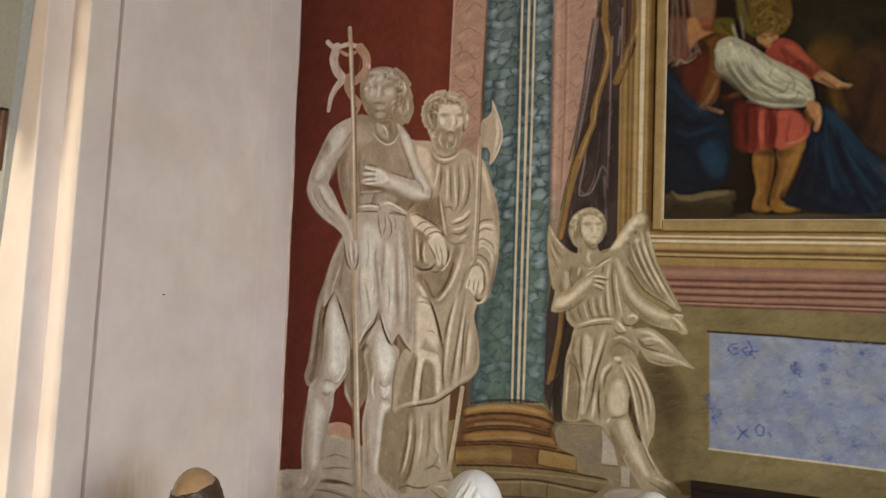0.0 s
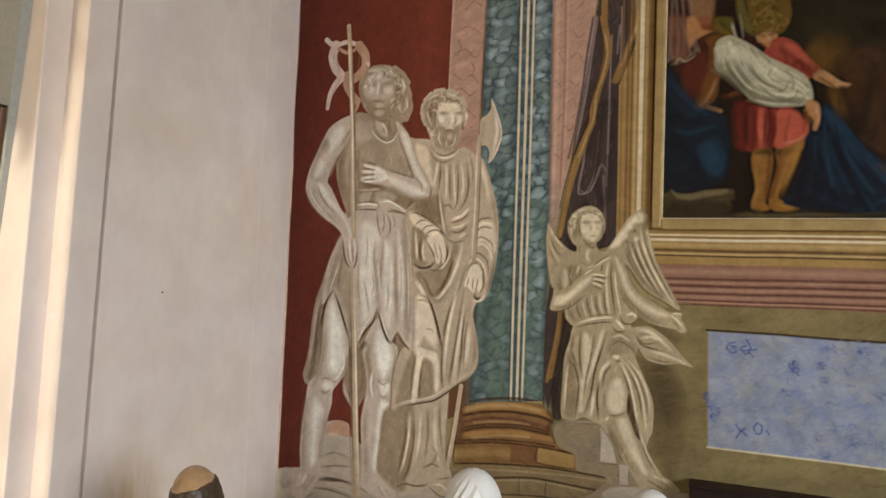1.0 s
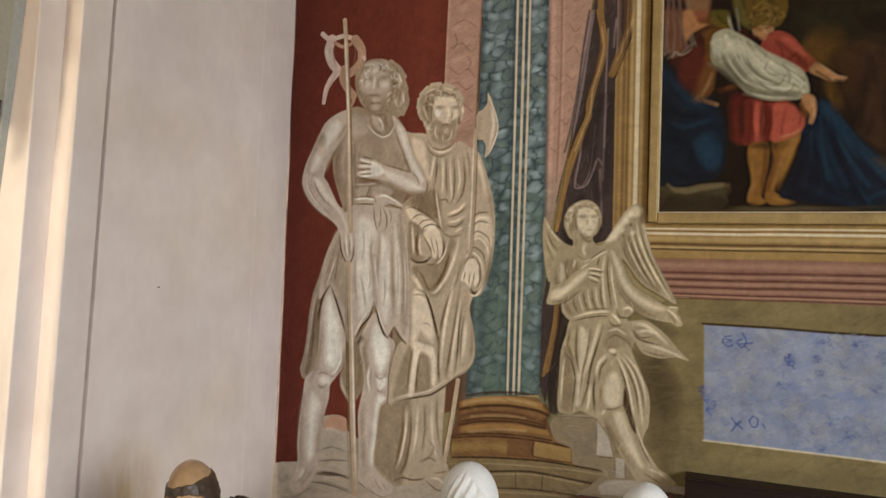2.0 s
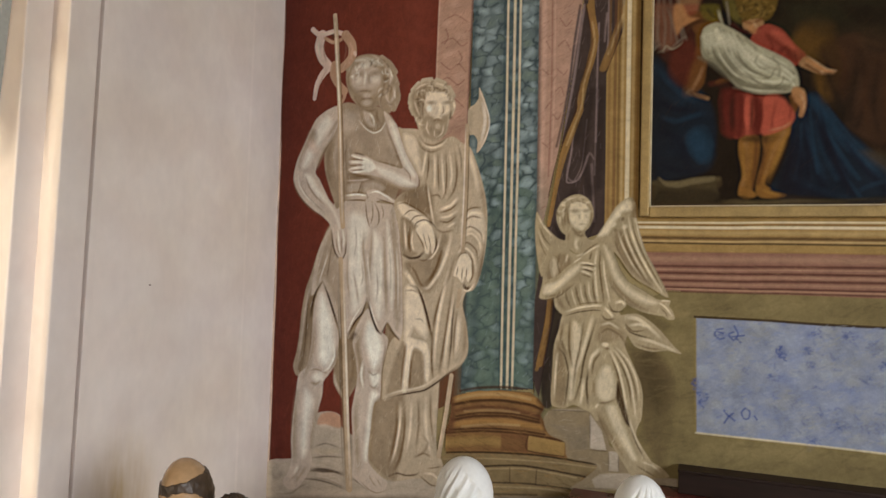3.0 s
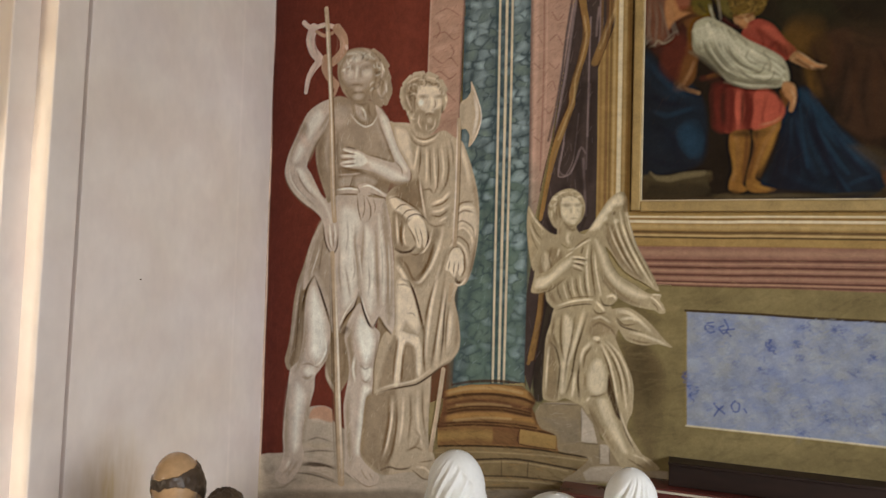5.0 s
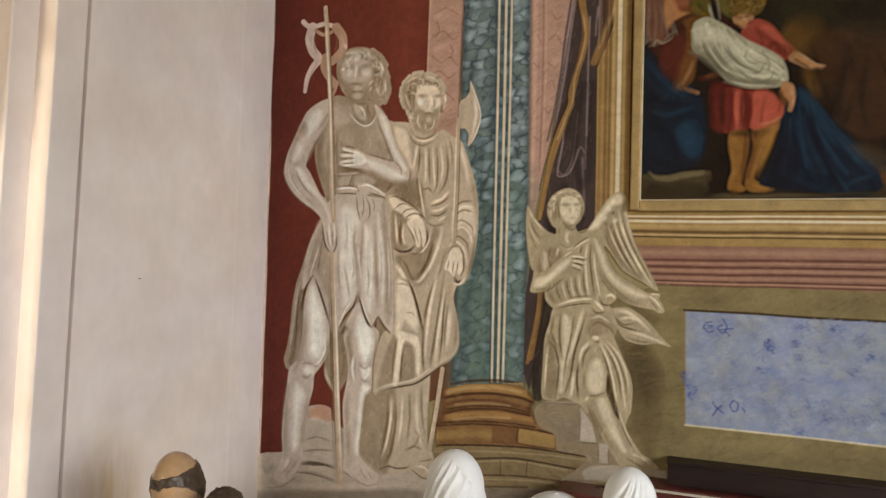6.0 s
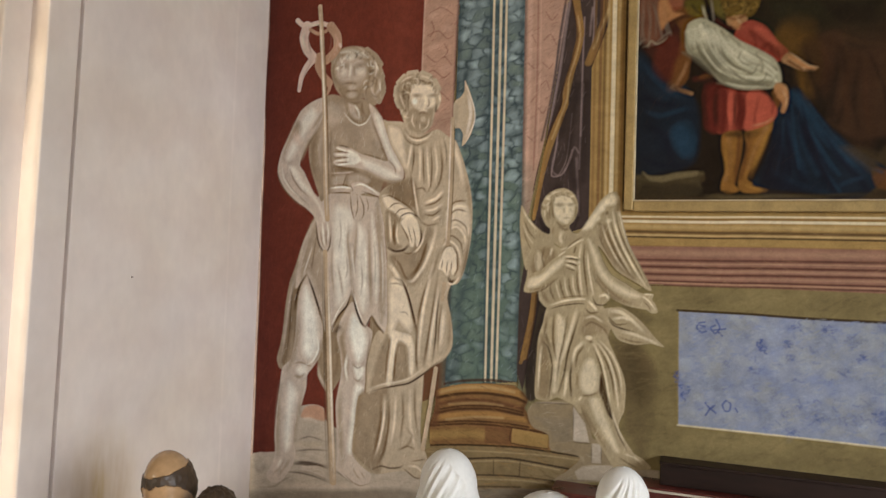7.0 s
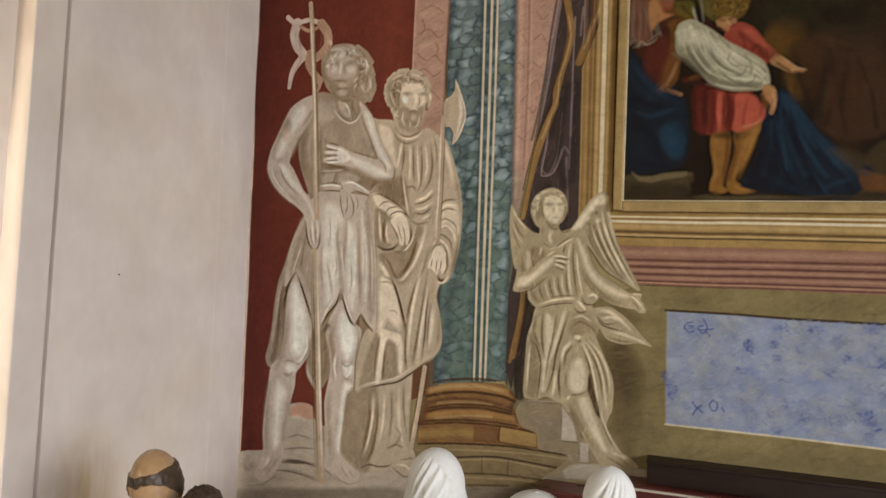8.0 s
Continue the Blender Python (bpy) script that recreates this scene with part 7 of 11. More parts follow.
    # halberd
    cv.fill([(-1.078, 2.698), (-1.05, 2.64), (-1.026, 2.56), (-1.023, 2.484), (-1.038, 2.426), (-1.066, 2.382), (-1.083, 2.371), (-1.079, 2.427), (-1.098, 2.459), (-1.128, 2.468), (-1.133, 2.587), (-1.099, 2.614), (-1.079, 2.647)], TAN, 0.004, 1)
    cv.stroke([(-1.058, 2.626), (-1.042, 2.527), (-1.061, 2.415)], (0.017, 0.014), BONE_LIGHT, 0.008, 0.5)
    cv.stroke([(-1.116, 2.592), (-1.117, 2.473)], (0.017, 0.017), BONE_SHADE, 0.008, 0.6)
    cv.stroke([(-1.078, 2.692), (-1.026, 2.56), (-1.023, 2.484), (-1.066, 2.382)], (0.006, 0.006), BONE_LIGHT, 0.004, 0.7)
    cv.stroke([(-1.136, 2.508), (-1.134, 2.163), (-1.141, 1.882)], (0.02, 0.022), SHAFT, 0.004, 1, own=True)
    cv.stroke([(-1.151, 1.685), (-1.159, 1.607)], (0.02, 0.02), SHAFT, 0.004, 1, own=True)
    cv.stroke([(-1.181, 1.264), (-1.204, 1.081), (-1.237, 0.863)], (0.022, 0.025), SHAFT, 0.004, 1, own=True)
    cv.stroke([(-1.124, 2.496), (-1.122, 2.163), (-1.129, 1.882)], (0.006, 0.006), BONE_DARK, 0.004, 0.7)
    cv.stroke([(-1.144, 2.497), (-1.143, 2.163), (-1.15, 1.882)], (0.007, 0.007), BONE_LIGHT, 0.004, 0.6)
    cv.stroke([(-1.217, 1.121), (-1.249, 0.867)], (0.006, 0.006), OUTLINE, 0.004, 0.5)
    # head and beard
    cv.fill([(-1.451, 2.656), (-1.443, 2.706), (-1.416, 2.736), (-1.375, 2.751), (-1.323, 2.755), (-1.276, 2.74), (-1.238, 2.709), (-1.216, 2.664), (-1.199, 2.617), (-1.21, 2.572), (-1.23, 2.545), (-1.244, 2.482), (-1.279, 2.444), (-1.322, 2.437), (-1.366, 2.453), (-1.399, 2.501), (-1.42, 2.555), (-1.443, 2.603)], TAN, 0.007, 1)
    cv.stroke([(-1.451, 2.644), (-1.449, 2.685)], (0.029, 0.024), TAN, 0.006, 1, own=True)
    cv.stroke([(-1.437, 2.708), (-1.407, 2.741)], (0.029, 0.024), TAN, 0.006, 1, own=True)
    cv.stroke([(-1.382, 2.751), (-1.338, 2.757)], (0.029, 0.023), TAN, 0.006, 1, own=True)
    cv.stroke([(-1.307, 2.751), (-1.263, 2.731)], (0.026, 0.023), TAN, 0.006, 1, own=True)
    cv.stroke([(-1.238, 2.706), (-1.213, 2.664)], (0.026, 0.023), TAN, 0.006, 1, own=True)
    cv.stroke([(-1.447, 2.621), (-1.433, 2.585)], (0.026, 0.021), TAN, 0.006, 1, own=True)
    cv.fill([(-1.443, 2.679), (-1.413, 2.73), (-1.353, 2.743), (-1.361, 2.68), (-1.384, 2.617), (-1.382, 2.559), (-1.413, 2.56), (-1.434, 2.608)], BUFF, 0.018, 0.75, own=False)
    cv.fill([(-1.361, 2.68), (-1.305, 2.693), (-1.249, 2.672), (-1.236, 2.62), (-1.246, 2.574), (-1.289, 2.554), (-1.339, 2.574), (-1.365, 2.622)], CREAMY, 0.017, 0.65, own=False)
    cv.blob((-1.305, 2.67), (0.041, 0.015), CREAMY, 0.017, 0.6, 0)
    cv.blob((-1.335, 2.637), (0.023, 0.009), BISTRE, 0.012, 0.5, -5)
    cv.blob((-1.245, 2.632), (0.023, 0.009), BISTRE, 0.012, 0.5, 5)
    cv.stroke([(-1.288, 2.64), (-1.284, 2.605), (-1.29, 2.582)], (0.012, 0.014), CREAMY, 0.009, 0.85)
    cv.stroke([(-1.269, 2.622), (-1.265, 2.587), (-1.277, 2.57)], (0.007, 0.007), BISTRE, 0.009, 0.6)
    cv.blob((-1.343, 2.606), (0.015, 0.017), PALE, 0.012, 0.7, 20)
    cv.blob((-1.244, 2.597), (0.012, 0.017), CREAMY, 0.012, 0.6, 0)
    cv.fill([(-1.364, 2.569), (-1.326, 2.561), (-1.289, 2.562), (-1.24, 2.568), (-1.247, 2.488), (-1.279, 2.449), (-1.322, 2.443), (-1.366, 2.465), (-1.387, 2.518)], BUFF, 0.014, 0.55, own=False)
    cv.stroke([(-1.325, 2.538), (-1.298, 2.545), (-1.257, 2.532)], (0.009, 0.007), BISTRE, 0.009, 0.35)
    cv.stroke([(-1.32, 2.555), (-1.295, 2.56), (-1.27, 2.553)], (0.009, 0.009), CREAMY, 0.007, 0.6)
    cv.blob((-1.294, 2.513), (0.014, 0.014), CREAMY, 0.012, 0.3, 0)
    cv.stroke([(-1.35, 2.545), (-1.355, 2.505), (-1.336, 2.469)], (0.009, 0.006), CREAMY, 0.007, 0.55)
    cv.stroke([(-1.263, 2.518), (-1.268, 2.478), (-1.298, 2.456)], (0.009, 0.006), CREAMY, 0.007, 0.5)
    cv.stroke([(-1.312, 2.497), (-1.31, 2.457)], (0.007, 0.006), CREAMY, 0.007, 0.5)
    cv.stroke([(-1.331, 2.521), (-1.33, 2.481)], (0.007, 0.007), BISTRE, 0.007, 0.25)
    cv.stroke([(-1.281, 2.49), (-1.286, 2.461)], (0.007, 0.007), BISTRE, 0.007, 0.25)
    cv.stroke([(-1.373, 2.675), (-1.38, 2.611), (-1.375, 2.547)], (0.009, 0.009), BISTRE, 0.009, 0.5)
    cv.stroke([(-1.223, 2.59), (-1.228, 2.55), (-1.216, 2.561)], (0.011, 0.011), SEPIA, 0.009, 0.65)
    cv.stroke([(-1.424, 2.707), (-1.394, 2.728), (-1.35, 2.737)], (0.009, 0.006), CREAMY, 0.009, 0.5)
    cv.stroke([(-1.319, 2.735), (-1.269, 2.72), (-1.238, 2.683)], (0.009, 0.006), CREAMY, 0.009, 0.5)
    cv.stroke([(-1.429, 2.655), (-1.415, 2.613), (-1.395, 2.571)], (0.009, 0.006), CREAMY, 0.009, 0.5)
    cv.stroke([(-1.405, 2.7), (-1.41, 2.654), (-1.396, 2.618)], (0.006, 0.006), BISTRE, 0.007, 0.5)
    cv.stroke([(-1.362, 2.715), (-1.318, 2.714), (-1.268, 2.696)], (0.006, 0.006), BISTRE, 0.007, 0.5)
    cv.stroke([(-1.212, 2.635), (-1.205, 2.595)], (0.011, 0.009), CREAMY, 0.007, 0.6)
    curls(cv, (-1.312, 2.601), (0.122, 0.157), 44, 25, 215, 0.66, (CREAMY, BISTRE, SEPIA))
    # winged figure in a knotted tunic
    cv.layer = "painted_rock"
    cv.fill([(-0.713, 1.106), (-0.676, 1.149), (-0.591, 1.163), (-0.525, 1.172), (-0.478, 1.166), (-0.433, 1.119), (-0.411, 1.013), (-0.365, 0.998), (-0.32, 0.94), (-0.244, 0.896), (-0.115, 0.898), (-0.106, 0.849), (-0.198, 0.842), (-0.573, 0.786), (-0.515, 0.851), (-0.467, 0.903), (-0.478, 0.923), (-0.599, 0.934), (-0.612, 1.001), (-0.68, 1.025), (-0.706, 1.059)], ROCKY, 0.005, 1)
    cv.stroke([(-0.702, 1.118), (-0.657, 1.143), (-0.525, 1.157)], (0.01, 0.01), BONE, 0.008, 0.45)
    cv.stroke([(-0.682, 1.08), (-0.601, 1.062), (-0.522, 1.079)], (0.031, 0.031), STONE, 0.021, 0.3)
    cv.fill([(-0.503, 1.133), (-0.473, 1.102), (-0.452, 1.071), (-0.429, 0.996), (-0.499, 0.995)], BONE, 0.005, 0.65, own=False)
    cv.fill([(-0.413, 0.98), (-0.372, 0.977), (-0.37, 0.905), (-0.41, 0.903)], BONE, 0.005, 0.5, own=False)
    cv.stroke([(-0.509, 1.15), (-0.504, 0.995)], (0.007, 0.007), OUTLINE, 0.005, 0.5)
    cv.stroke([(-0.501, 0.987), (-0.423, 0.991)], (0.006, 0.006), OUTLINE, 0.005, 0.45)
    cv.stroke([(-0.421, 0.981), (-0.415, 0.902)], (0.005, 0.005), OUTLINE, 0.005, 0.4)
    cv.stroke([(-0.578, 0.79), (-0.322, 0.835), (-0.126, 0.857)], (0.01, 0.01), OUTLINE, 0.008, 0.4)
    cv.stroke([(-0.478, 0.933), (-0.4, 0.886), (-0.273, 0.877)], (0.026, 0.026), BONE_SHADE, 0.018, 0.4)
    cv.panel([(-0.695, 1.141), (-0.503, 1.154), (-0.496, 0.969), (-0.598, 0.967), (-0.604, 1.014), (-0.69, 1.036), (-0.699, 1.077)], ROCKY, 0.005, 1)
    cv.panel([(-0.686, 1.079), (-0.507, 1.086), (-0.502, 0.973), (-0.593, 0.973), (-0.604, 1.019)], STONE_DARK, 0.021, 0.4, own=False)
    cv.panel([(-0.5, 1.144), (-0.445, 1.072), (-0.423, 0.987), (-0.497, 0.987)], STONE, 0.005, 0.85)
    cv.panel([(-0.497, 0.984), (-0.408, 0.984), (-0.321, 0.898), (-0.441, 0.883), (-0.447, 0.918), (-0.571, 0.945), (-0.598, 0.965)], ROCKY, 0.005, 1)
    cv.panel([(-0.413, 0.984), (-0.37, 0.986), (-0.368, 0.9), (-0.411, 0.897)], STONE, 0.005, 0.75, own=False)
    cv.stroke([(-0.5, 1.149), (-0.497, 0.984)], (0.005, 0.005), STEP_DARK, 0.005, 0.6)
    cv.stroke([(-0.499, 0.981), (-0.448, 0.982), (-0.413, 0.984)], (0.005, 0.005), STEP_DARK, 0.005, 0.6)
    cv.stroke([(-0.413, 0.984), (-0.411, 0.897)], (0.005, 0.005), STEP_DARK, 0.005, 0.5)
    cv.stroke([(-0.37, 0.983), (-0.368, 0.897)], (0.005, 0.005), STEP_DARK, 0.005, 0.5)
    cv.stroke([(-0.695, 1.141), (-0.607, 1.149), (-0.503, 1.151)], (0.005, 0.005), STEP_DARK, 0.005, 0.6)
    cv.panel([(-0.451, 0.877), (-0.346, 0.895), (-0.118, 0.899), (-0.117, 0.84), (-0.47, 0.813), (-0.486, 0.847)], STONE, 0.008, 0.6, own=False)
    cv.fill([(-0.301, 1.416), (-0.238, 1.461), (-0.174, 1.38), (-0.158, 1.271), (-0.199, 1.173), (-0.249, 1.238)], DUSK, 0.065, 0.75, own=False)
    cv.fill([(-0.286, 1.677), (-0.212, 1.609), (-0.163, 1.566), (-0.211, 1.548), (-0.284, 1.575)], DUSK, 0.04, 0.5, own=False)
    cv.layer = "painted_angel"
    # wings
    cv.fill([(-0.772, 2.074), (-0.746, 2.036), (-0.713, 1.99), (-0.668, 1.95), (-0.625, 1.929), (-0.637, 1.876), (-0.704, 1.843), (-0.735, 1.767), (-0.752, 1.793), (-0.771, 1.901), (-0.778, 1.995)], STRAW, 0.007, 1)
    cv.stroke([(-0.766, 2.057), (-0.735, 2.003), (-0.69, 1.955)], (0.008, 0.005), WHEAT, 0.007, 0.7)
    cv.stroke([(-0.76, 2.009), (-0.733, 1.95), (-0.7, 1.912)], (0.007, 0.007), MUD, 0.007, 0.6)
    cv.stroke([(-0.761, 1.955), (-0.738, 1.896), (-0.715, 1.858)], (0.005, 0.005), MUD, 0.007, 0.6)
    cv.stroke([(-0.762, 1.982), (-0.738, 1.928), (-0.71, 1.891)], (0.007, 0.005), WHEAT, 0.007, 0.5)
    cv.fill([(-0.499, 1.935), (-0.469, 1.983), (-0.434, 2.046), (-0.4, 2.1), (-0.36, 2.133), (-0.33, 2.136), (-0.314, 2.102), (-0.311, 2.045), (-0.295, 1.978), (-0.263, 1.881), (-0.215, 1.796), (-0.167, 1.691), (-0.238, 1.724), (-0.326, 1.778), (-0.4, 1.879)], STRAW, 0.006, 1)
    cv.fill([(-0.479, 1.962), (-0.439, 2.025), (-0.394, 2.087), (-0.355, 2.123), (-0.324, 2.112), (-0.334, 2.081), (-0.374, 2.071), (-0.408, 2.025), (-0.438, 1.973)], WHEAT, 0.018, 0.8, own=False)
    cv.fill([(-0.412, 1.957), (-0.377, 1.988), (-0.341, 1.932), (-0.294, 1.83), (-0.238, 1.739), (-0.293, 1.768), (-0.359, 1.839)], FAWN, 0.021, 0.75, own=False)
    cv.blob((-0.394, 2.056), (0.013, 0.01), WHEAT, 0.01, 0.7, 30)
    cv.blob((-0.413, 2.014), (0.013, 0.01), WHEAT, 0.01, 0.6, 30)
    cv.blob((-0.373, 2.04), (0.01, 0.008), MUD, 0.01, 0.5, 30)
    cv.blob((-0.403, 1.988), (0.01, 0.008), MUD, 0.01, 0.45, 30)
    cv.blob((-0.362, 2.004), (0.013, 0.01), WHEAT, 0.008, 0.6, 20)
    cv.stroke([(-0.348, 2.056), (-0.332, 1.978), (-0.295, 1.881), (-0.239, 1.78), (-0.189, 1.706)], (0.01, 0.008), WHEAT, 0.006, 0.75)
    cv.stroke([(-0.333, 2.05), (-0.317, 1.973), (-0.28, 1.881), (-0.225, 1.78), (-0.182, 1.706)], (0.006, 0.006), MUD, 0.006, 0.75)
    cv.stroke([(-0.373, 2.025), (-0.351, 1.947), (-0.31, 1.855), (-0.253, 1.759)], (0.009, 0.008), WHEAT, 0.006, 0.65)
    cv.stroke([(-0.358, 2.019), (-0.334, 1.937), (-0.292, 1.85), (-0.234, 1.75)], (0.006, 0.006), MUD, 0.006, 0.7)
    cv.stroke([(-0.392, 1.983), (-0.371, 1.921), (-0.329, 1.839), (-0.283, 1.774)], (0.008, 0.008), WHEAT, 0.006, 0.55)
    cv.stroke([(-0.377, 1.978), (-0.353, 1.911), (-0.314, 1.834), (-0.263, 1.759)], (0.006, 0.006), MUD, 0.006, 0.65)
    cv.stroke([(-0.407, 1.947), (-0.385, 1.89), (-0.344, 1.818)], (0.006, 0.006), MUD, 0.008, 0.55)
    cv.stroke([(-0.319, 2.071), (-0.302, 1.989), (-0.271, 1.891), (-0.22, 1.801)], (0.008, 0.006), WHEAT, 0.006, 0.6)
    cv.stroke([(-0.313, 2.056), (-0.297, 1.978), (-0.266, 1.881), (-0.215, 1.793), (-0.172, 1.701)], (0.005, 0.005), PEAT, 0.006, 0.55)
    # skirt
    cv.fill([(-0.628, 1.605), (-0.653, 1.519), (-0.673, 1.449), (-0.678, 1.343), (-0.683, 1.211), (-0.674, 1.164), (-0.618, 1.159), (-0.576, 1.178), (-0.529, 1.162), (-0.498, 1.149), (-0.464, 1.114), (-0.427, 1.207), (-0.365, 1.238), (-0.33, 1.127), (-0.295, 1.113), (-0.274, 1.145), (-0.27, 1.221), (-0.279, 1.301), (-0.31, 1.375), (-0.352, 1.469), (-0.333, 1.534), (-0.359, 1.584), (-0.411, 1.646), (-0.513, 1.637)], STRAW, 0.006, 1)
    cv.fill([(-0.667, 1.439), (-0.675, 1.317), (-0.672, 1.185), (-0.618, 1.169), (-0.611, 1.296), (-0.624, 1.4), (-0.646, 1.462)], FAWN, 0.026, 0.75, own=False)
    cv.stroke([(-0.656, 1.419), (-0.664, 1.318), (-0.667, 1.199)], (0.011, 0.008), WHEAT, 0.008, 0.65)
    cv.stroke([(-0.656, 1.435), (-0.624, 1.405), (-0.603, 1.322), (-0.609, 1.243), (-0.616, 1.169)], (0.007, 0.007), PEAT, 0.007, 0.75)
    cv.fill([(-0.585, 1.56), (-0.588, 1.455), (-0.595, 1.323), (-0.598, 1.205), (-0.577, 1.22), (-0.565, 1.351), (-0.546, 1.457), (-0.553, 1.535)], WHEAT, 0.018, 0.6, own=False)
    cv.stroke([(-0.633, 1.558), (-0.641, 1.478), (-0.613, 1.401)], (0.013, 0.011), MUD, 0.011, 0.7)
    cv.stroke([(-0.601, 1.57), (-0.604, 1.454), (-0.586, 1.35)], (0.009, 0.009), MUD, 0.008, 0.75)
    cv.stroke([(-0.538, 1.562), (-0.551, 1.457), (-0.57, 1.351), (-0.583, 1.219)], (0.009, 0.01), MUD, 0.008, 0.7)
    cv.stroke([(-0.497, 1.59), (-0.521, 1.498), (-0.545, 1.405), (-0.569, 1.325)], (0.016, 0.013), WHEAT, 0.01, 0.75)
    cv.stroke([(-0.481, 1.576), (-0.51, 1.472), (-0.534, 1.38), (-0.547, 1.288), (-0.572, 1.194)], (0.008, 0.009), PEAT, 0.008, 0.75)
    cv.stroke([(-0.532, 1.302), (-0.538, 1.236), (-0.545, 1.181)], (0.013, 0.013), WHEAT, 0.008, 0.7)
    cv.stroke([(-0.513, 1.355), (-0.518, 1.264), (-0.509, 1.174)], (0.009, 0.01), PEAT, 0.008, 0.75)
    cv.stroke([(-0.458, 1.447), (-0.498, 1.403), (-0.51, 1.342)], (0.016, 0.01), WHEAT, 0.008, 0.7)
    cv.stroke([(-0.457, 1.426), (-0.487, 1.383), (-0.496, 1.318)], (0.008, 0.008), MUD, 0.008, 0.7)
    cv.fill([(-0.46, 1.566), (-0.479, 1.487), (-0.433, 1.464), (-0.37, 1.494), (-0.342, 1.47), (-0.358, 1.533), (-0.404, 1.569)], FAWN, 0.023, 0.6, own=False)
    cv.stroke([(-0.46, 1.551), (-0.419, 1.563), (-0.373, 1.535)], (0.01, 0.01), WHEAT, 0.008, 0.55)
    cv.stroke([(-0.469, 1.503), (-0.429, 1.537), (-0.373, 1.509), (-0.342, 1.46)], (0.008, 0.008), MUD, 0.008, 0.6)
    # bare leg
    cv.fill([(-0.437, 1.443), (-0.476, 1.358), (-0.493, 1.266), (-0.494, 1.201), (-0.472, 1.157), (-0.451, 1.107), (-0.419, 1.044), (-0.357, 0.954), (-0.321, 0.898), (-0.291, 0.882), (-0.199, 0.891), (-0.151, 0.905), (-0.185, 0.94), (-0.224, 0.96), (-0.249, 0.992), (-0.294, 1.058), (-0.33, 1.114), (-0.361, 1.183), (-0.372, 1.238), (-0.379, 1.314), (-0.401, 1.389)], STRAW, 0.006, 1)
    cv.fill([(-0.446, 1.36), (-0.47, 1.294), (-0.464, 1.23), (-0.427, 1.207), (-0.398, 1.235), (-0.394, 1.3), (-0.415, 1.362)], WHEAT, 0.026, 0.75, own=False)
    cv.fill([(-0.427, 1.182), (-0.4, 1.107), (-0.358, 1.035), (-0.312, 0.965), (-0.293, 0.967), (-0.329, 1.054), (-0.365, 1.136), (-0.392, 1.19)], WHEAT, 0.02, 0.65, own=False)
    cv.stroke([(-0.462, 1.163), (-0.435, 1.099), (-0.388, 1.027), (-0.337, 0.952)], (0.02, 0.018), FAWN, 0.015, 0.8)
    cv.stroke([(-0.467, 1.152), (-0.44, 1.088), (-0.398, 1.016)], (0.008, 0.008), MUD, 0.009, 0.6)
    cv.stroke([(-0.468, 1.198), (-0.427, 1.202), (-0.387, 1.221)], (0.008, 0.008), MUD, 0.008, 0.55)
    cv.stroke([(-0.463, 1.194), (-0.478, 1.172)], (0.01, 0.008), WHEAT, 0.008, 0.6)
    cv.stroke([(-0.486, 1.305), (-0.487, 1.228)], (0.013, 0.013), FAWN, 0.013, 0.6)
    cv.stroke([(-0.268, 0.955), (-0.224, 0.945), (-0.185, 0.915)], (0.01, 0.007), WHEAT, 0.007, 0.5)
    cv.stroke([(-0.335, 1.109), (-0.294, 1.037), (-0.254, 0.972), (-0.224, 0.945)], (0.006, 0.006), PEAT, 0.006, 0.6)
    cv.stroke([(-0.292, 0.937), (-0.253, 0.917), (-0.209, 0.897)], (0.007, 0.007), MUD, 0.007, 0.6)
    # drape over the knee
    cv.fill([(-0.443, 1.464), (-0.407, 1.466), (-0.361, 1.438), (-0.32, 1.379), (-0.284, 1.311), (-0.269, 1.247), (-0.274, 1.145), (-0.286, 1.114), (-0.295, 1.068), (-0.264, 1.011), (-0.229, 0.955), (-0.248, 0.957), (-0.289, 1.018), (-0.319, 1.075), (-0.335, 1.127), (-0.362, 1.213), (-0.378, 1.288), (-0.405, 1.363)], STRAW, 0.006, 1)
    cv.stroke([(-0.422, 1.449), (-0.38, 1.365), (-0.353, 1.265), (-0.336, 1.165)], (0.013, 0.008), WHEAT, 0.008, 0.75)
    cv.stroke([(-0.417, 1.424), (-0.385, 1.349), (-0.363, 1.264), (-0.346, 1.174)], (0.008, 0.008), MUD, 0.006, 0.75)
    cv.stroke([(-0.407, 1.45), (-0.355, 1.387), (-0.324, 1.308), (-0.307, 1.218), (-0.296, 1.143)], (0.01, 0.008), WHEAT, 0.006, 0.7)
    cv.stroke([(-0.396, 1.43), (-0.355, 1.356), (-0.328, 1.277), (-0.317, 1.187)], (0.008, 0.008), MUD, 0.006, 0.7)
    cv.stroke([(-0.392, 1.456), (-0.336, 1.399), (-0.299, 1.32), (-0.283, 1.23)], (0.01, 0.008), WHEAT, 0.006, 0.65)
    cv.stroke([(-0.382, 1.442), (-0.335, 1.368), (-0.304, 1.284), (-0.292, 1.204)], (0.006, 0.006), MUD, 0.006, 0.65)
    cv.fill([(-0.379, 1.304), (-0.36, 1.239), (-0.339, 1.175), (-0.322, 1.105), (-0.343, 1.123), (-0.366, 1.177), (-0.385, 1.226)], PEAT, 0.01, 0.85, own=False)
    cv.stroke([(-0.326, 1.14), (-0.305, 1.077), (-0.269, 1.005)], (0.01, 0.008), WHEAT, 0.008, 0.6)
    cv.stroke([(-0.32, 1.105), (-0.294, 1.037), (-0.254, 0.967)], (0.006, 0.006), PEAT, 0.006, 0.6)
    cv.blob((-0.438, 1.464), (0.015, 0.01), WHEAT, 0.008, 0.7, 0)
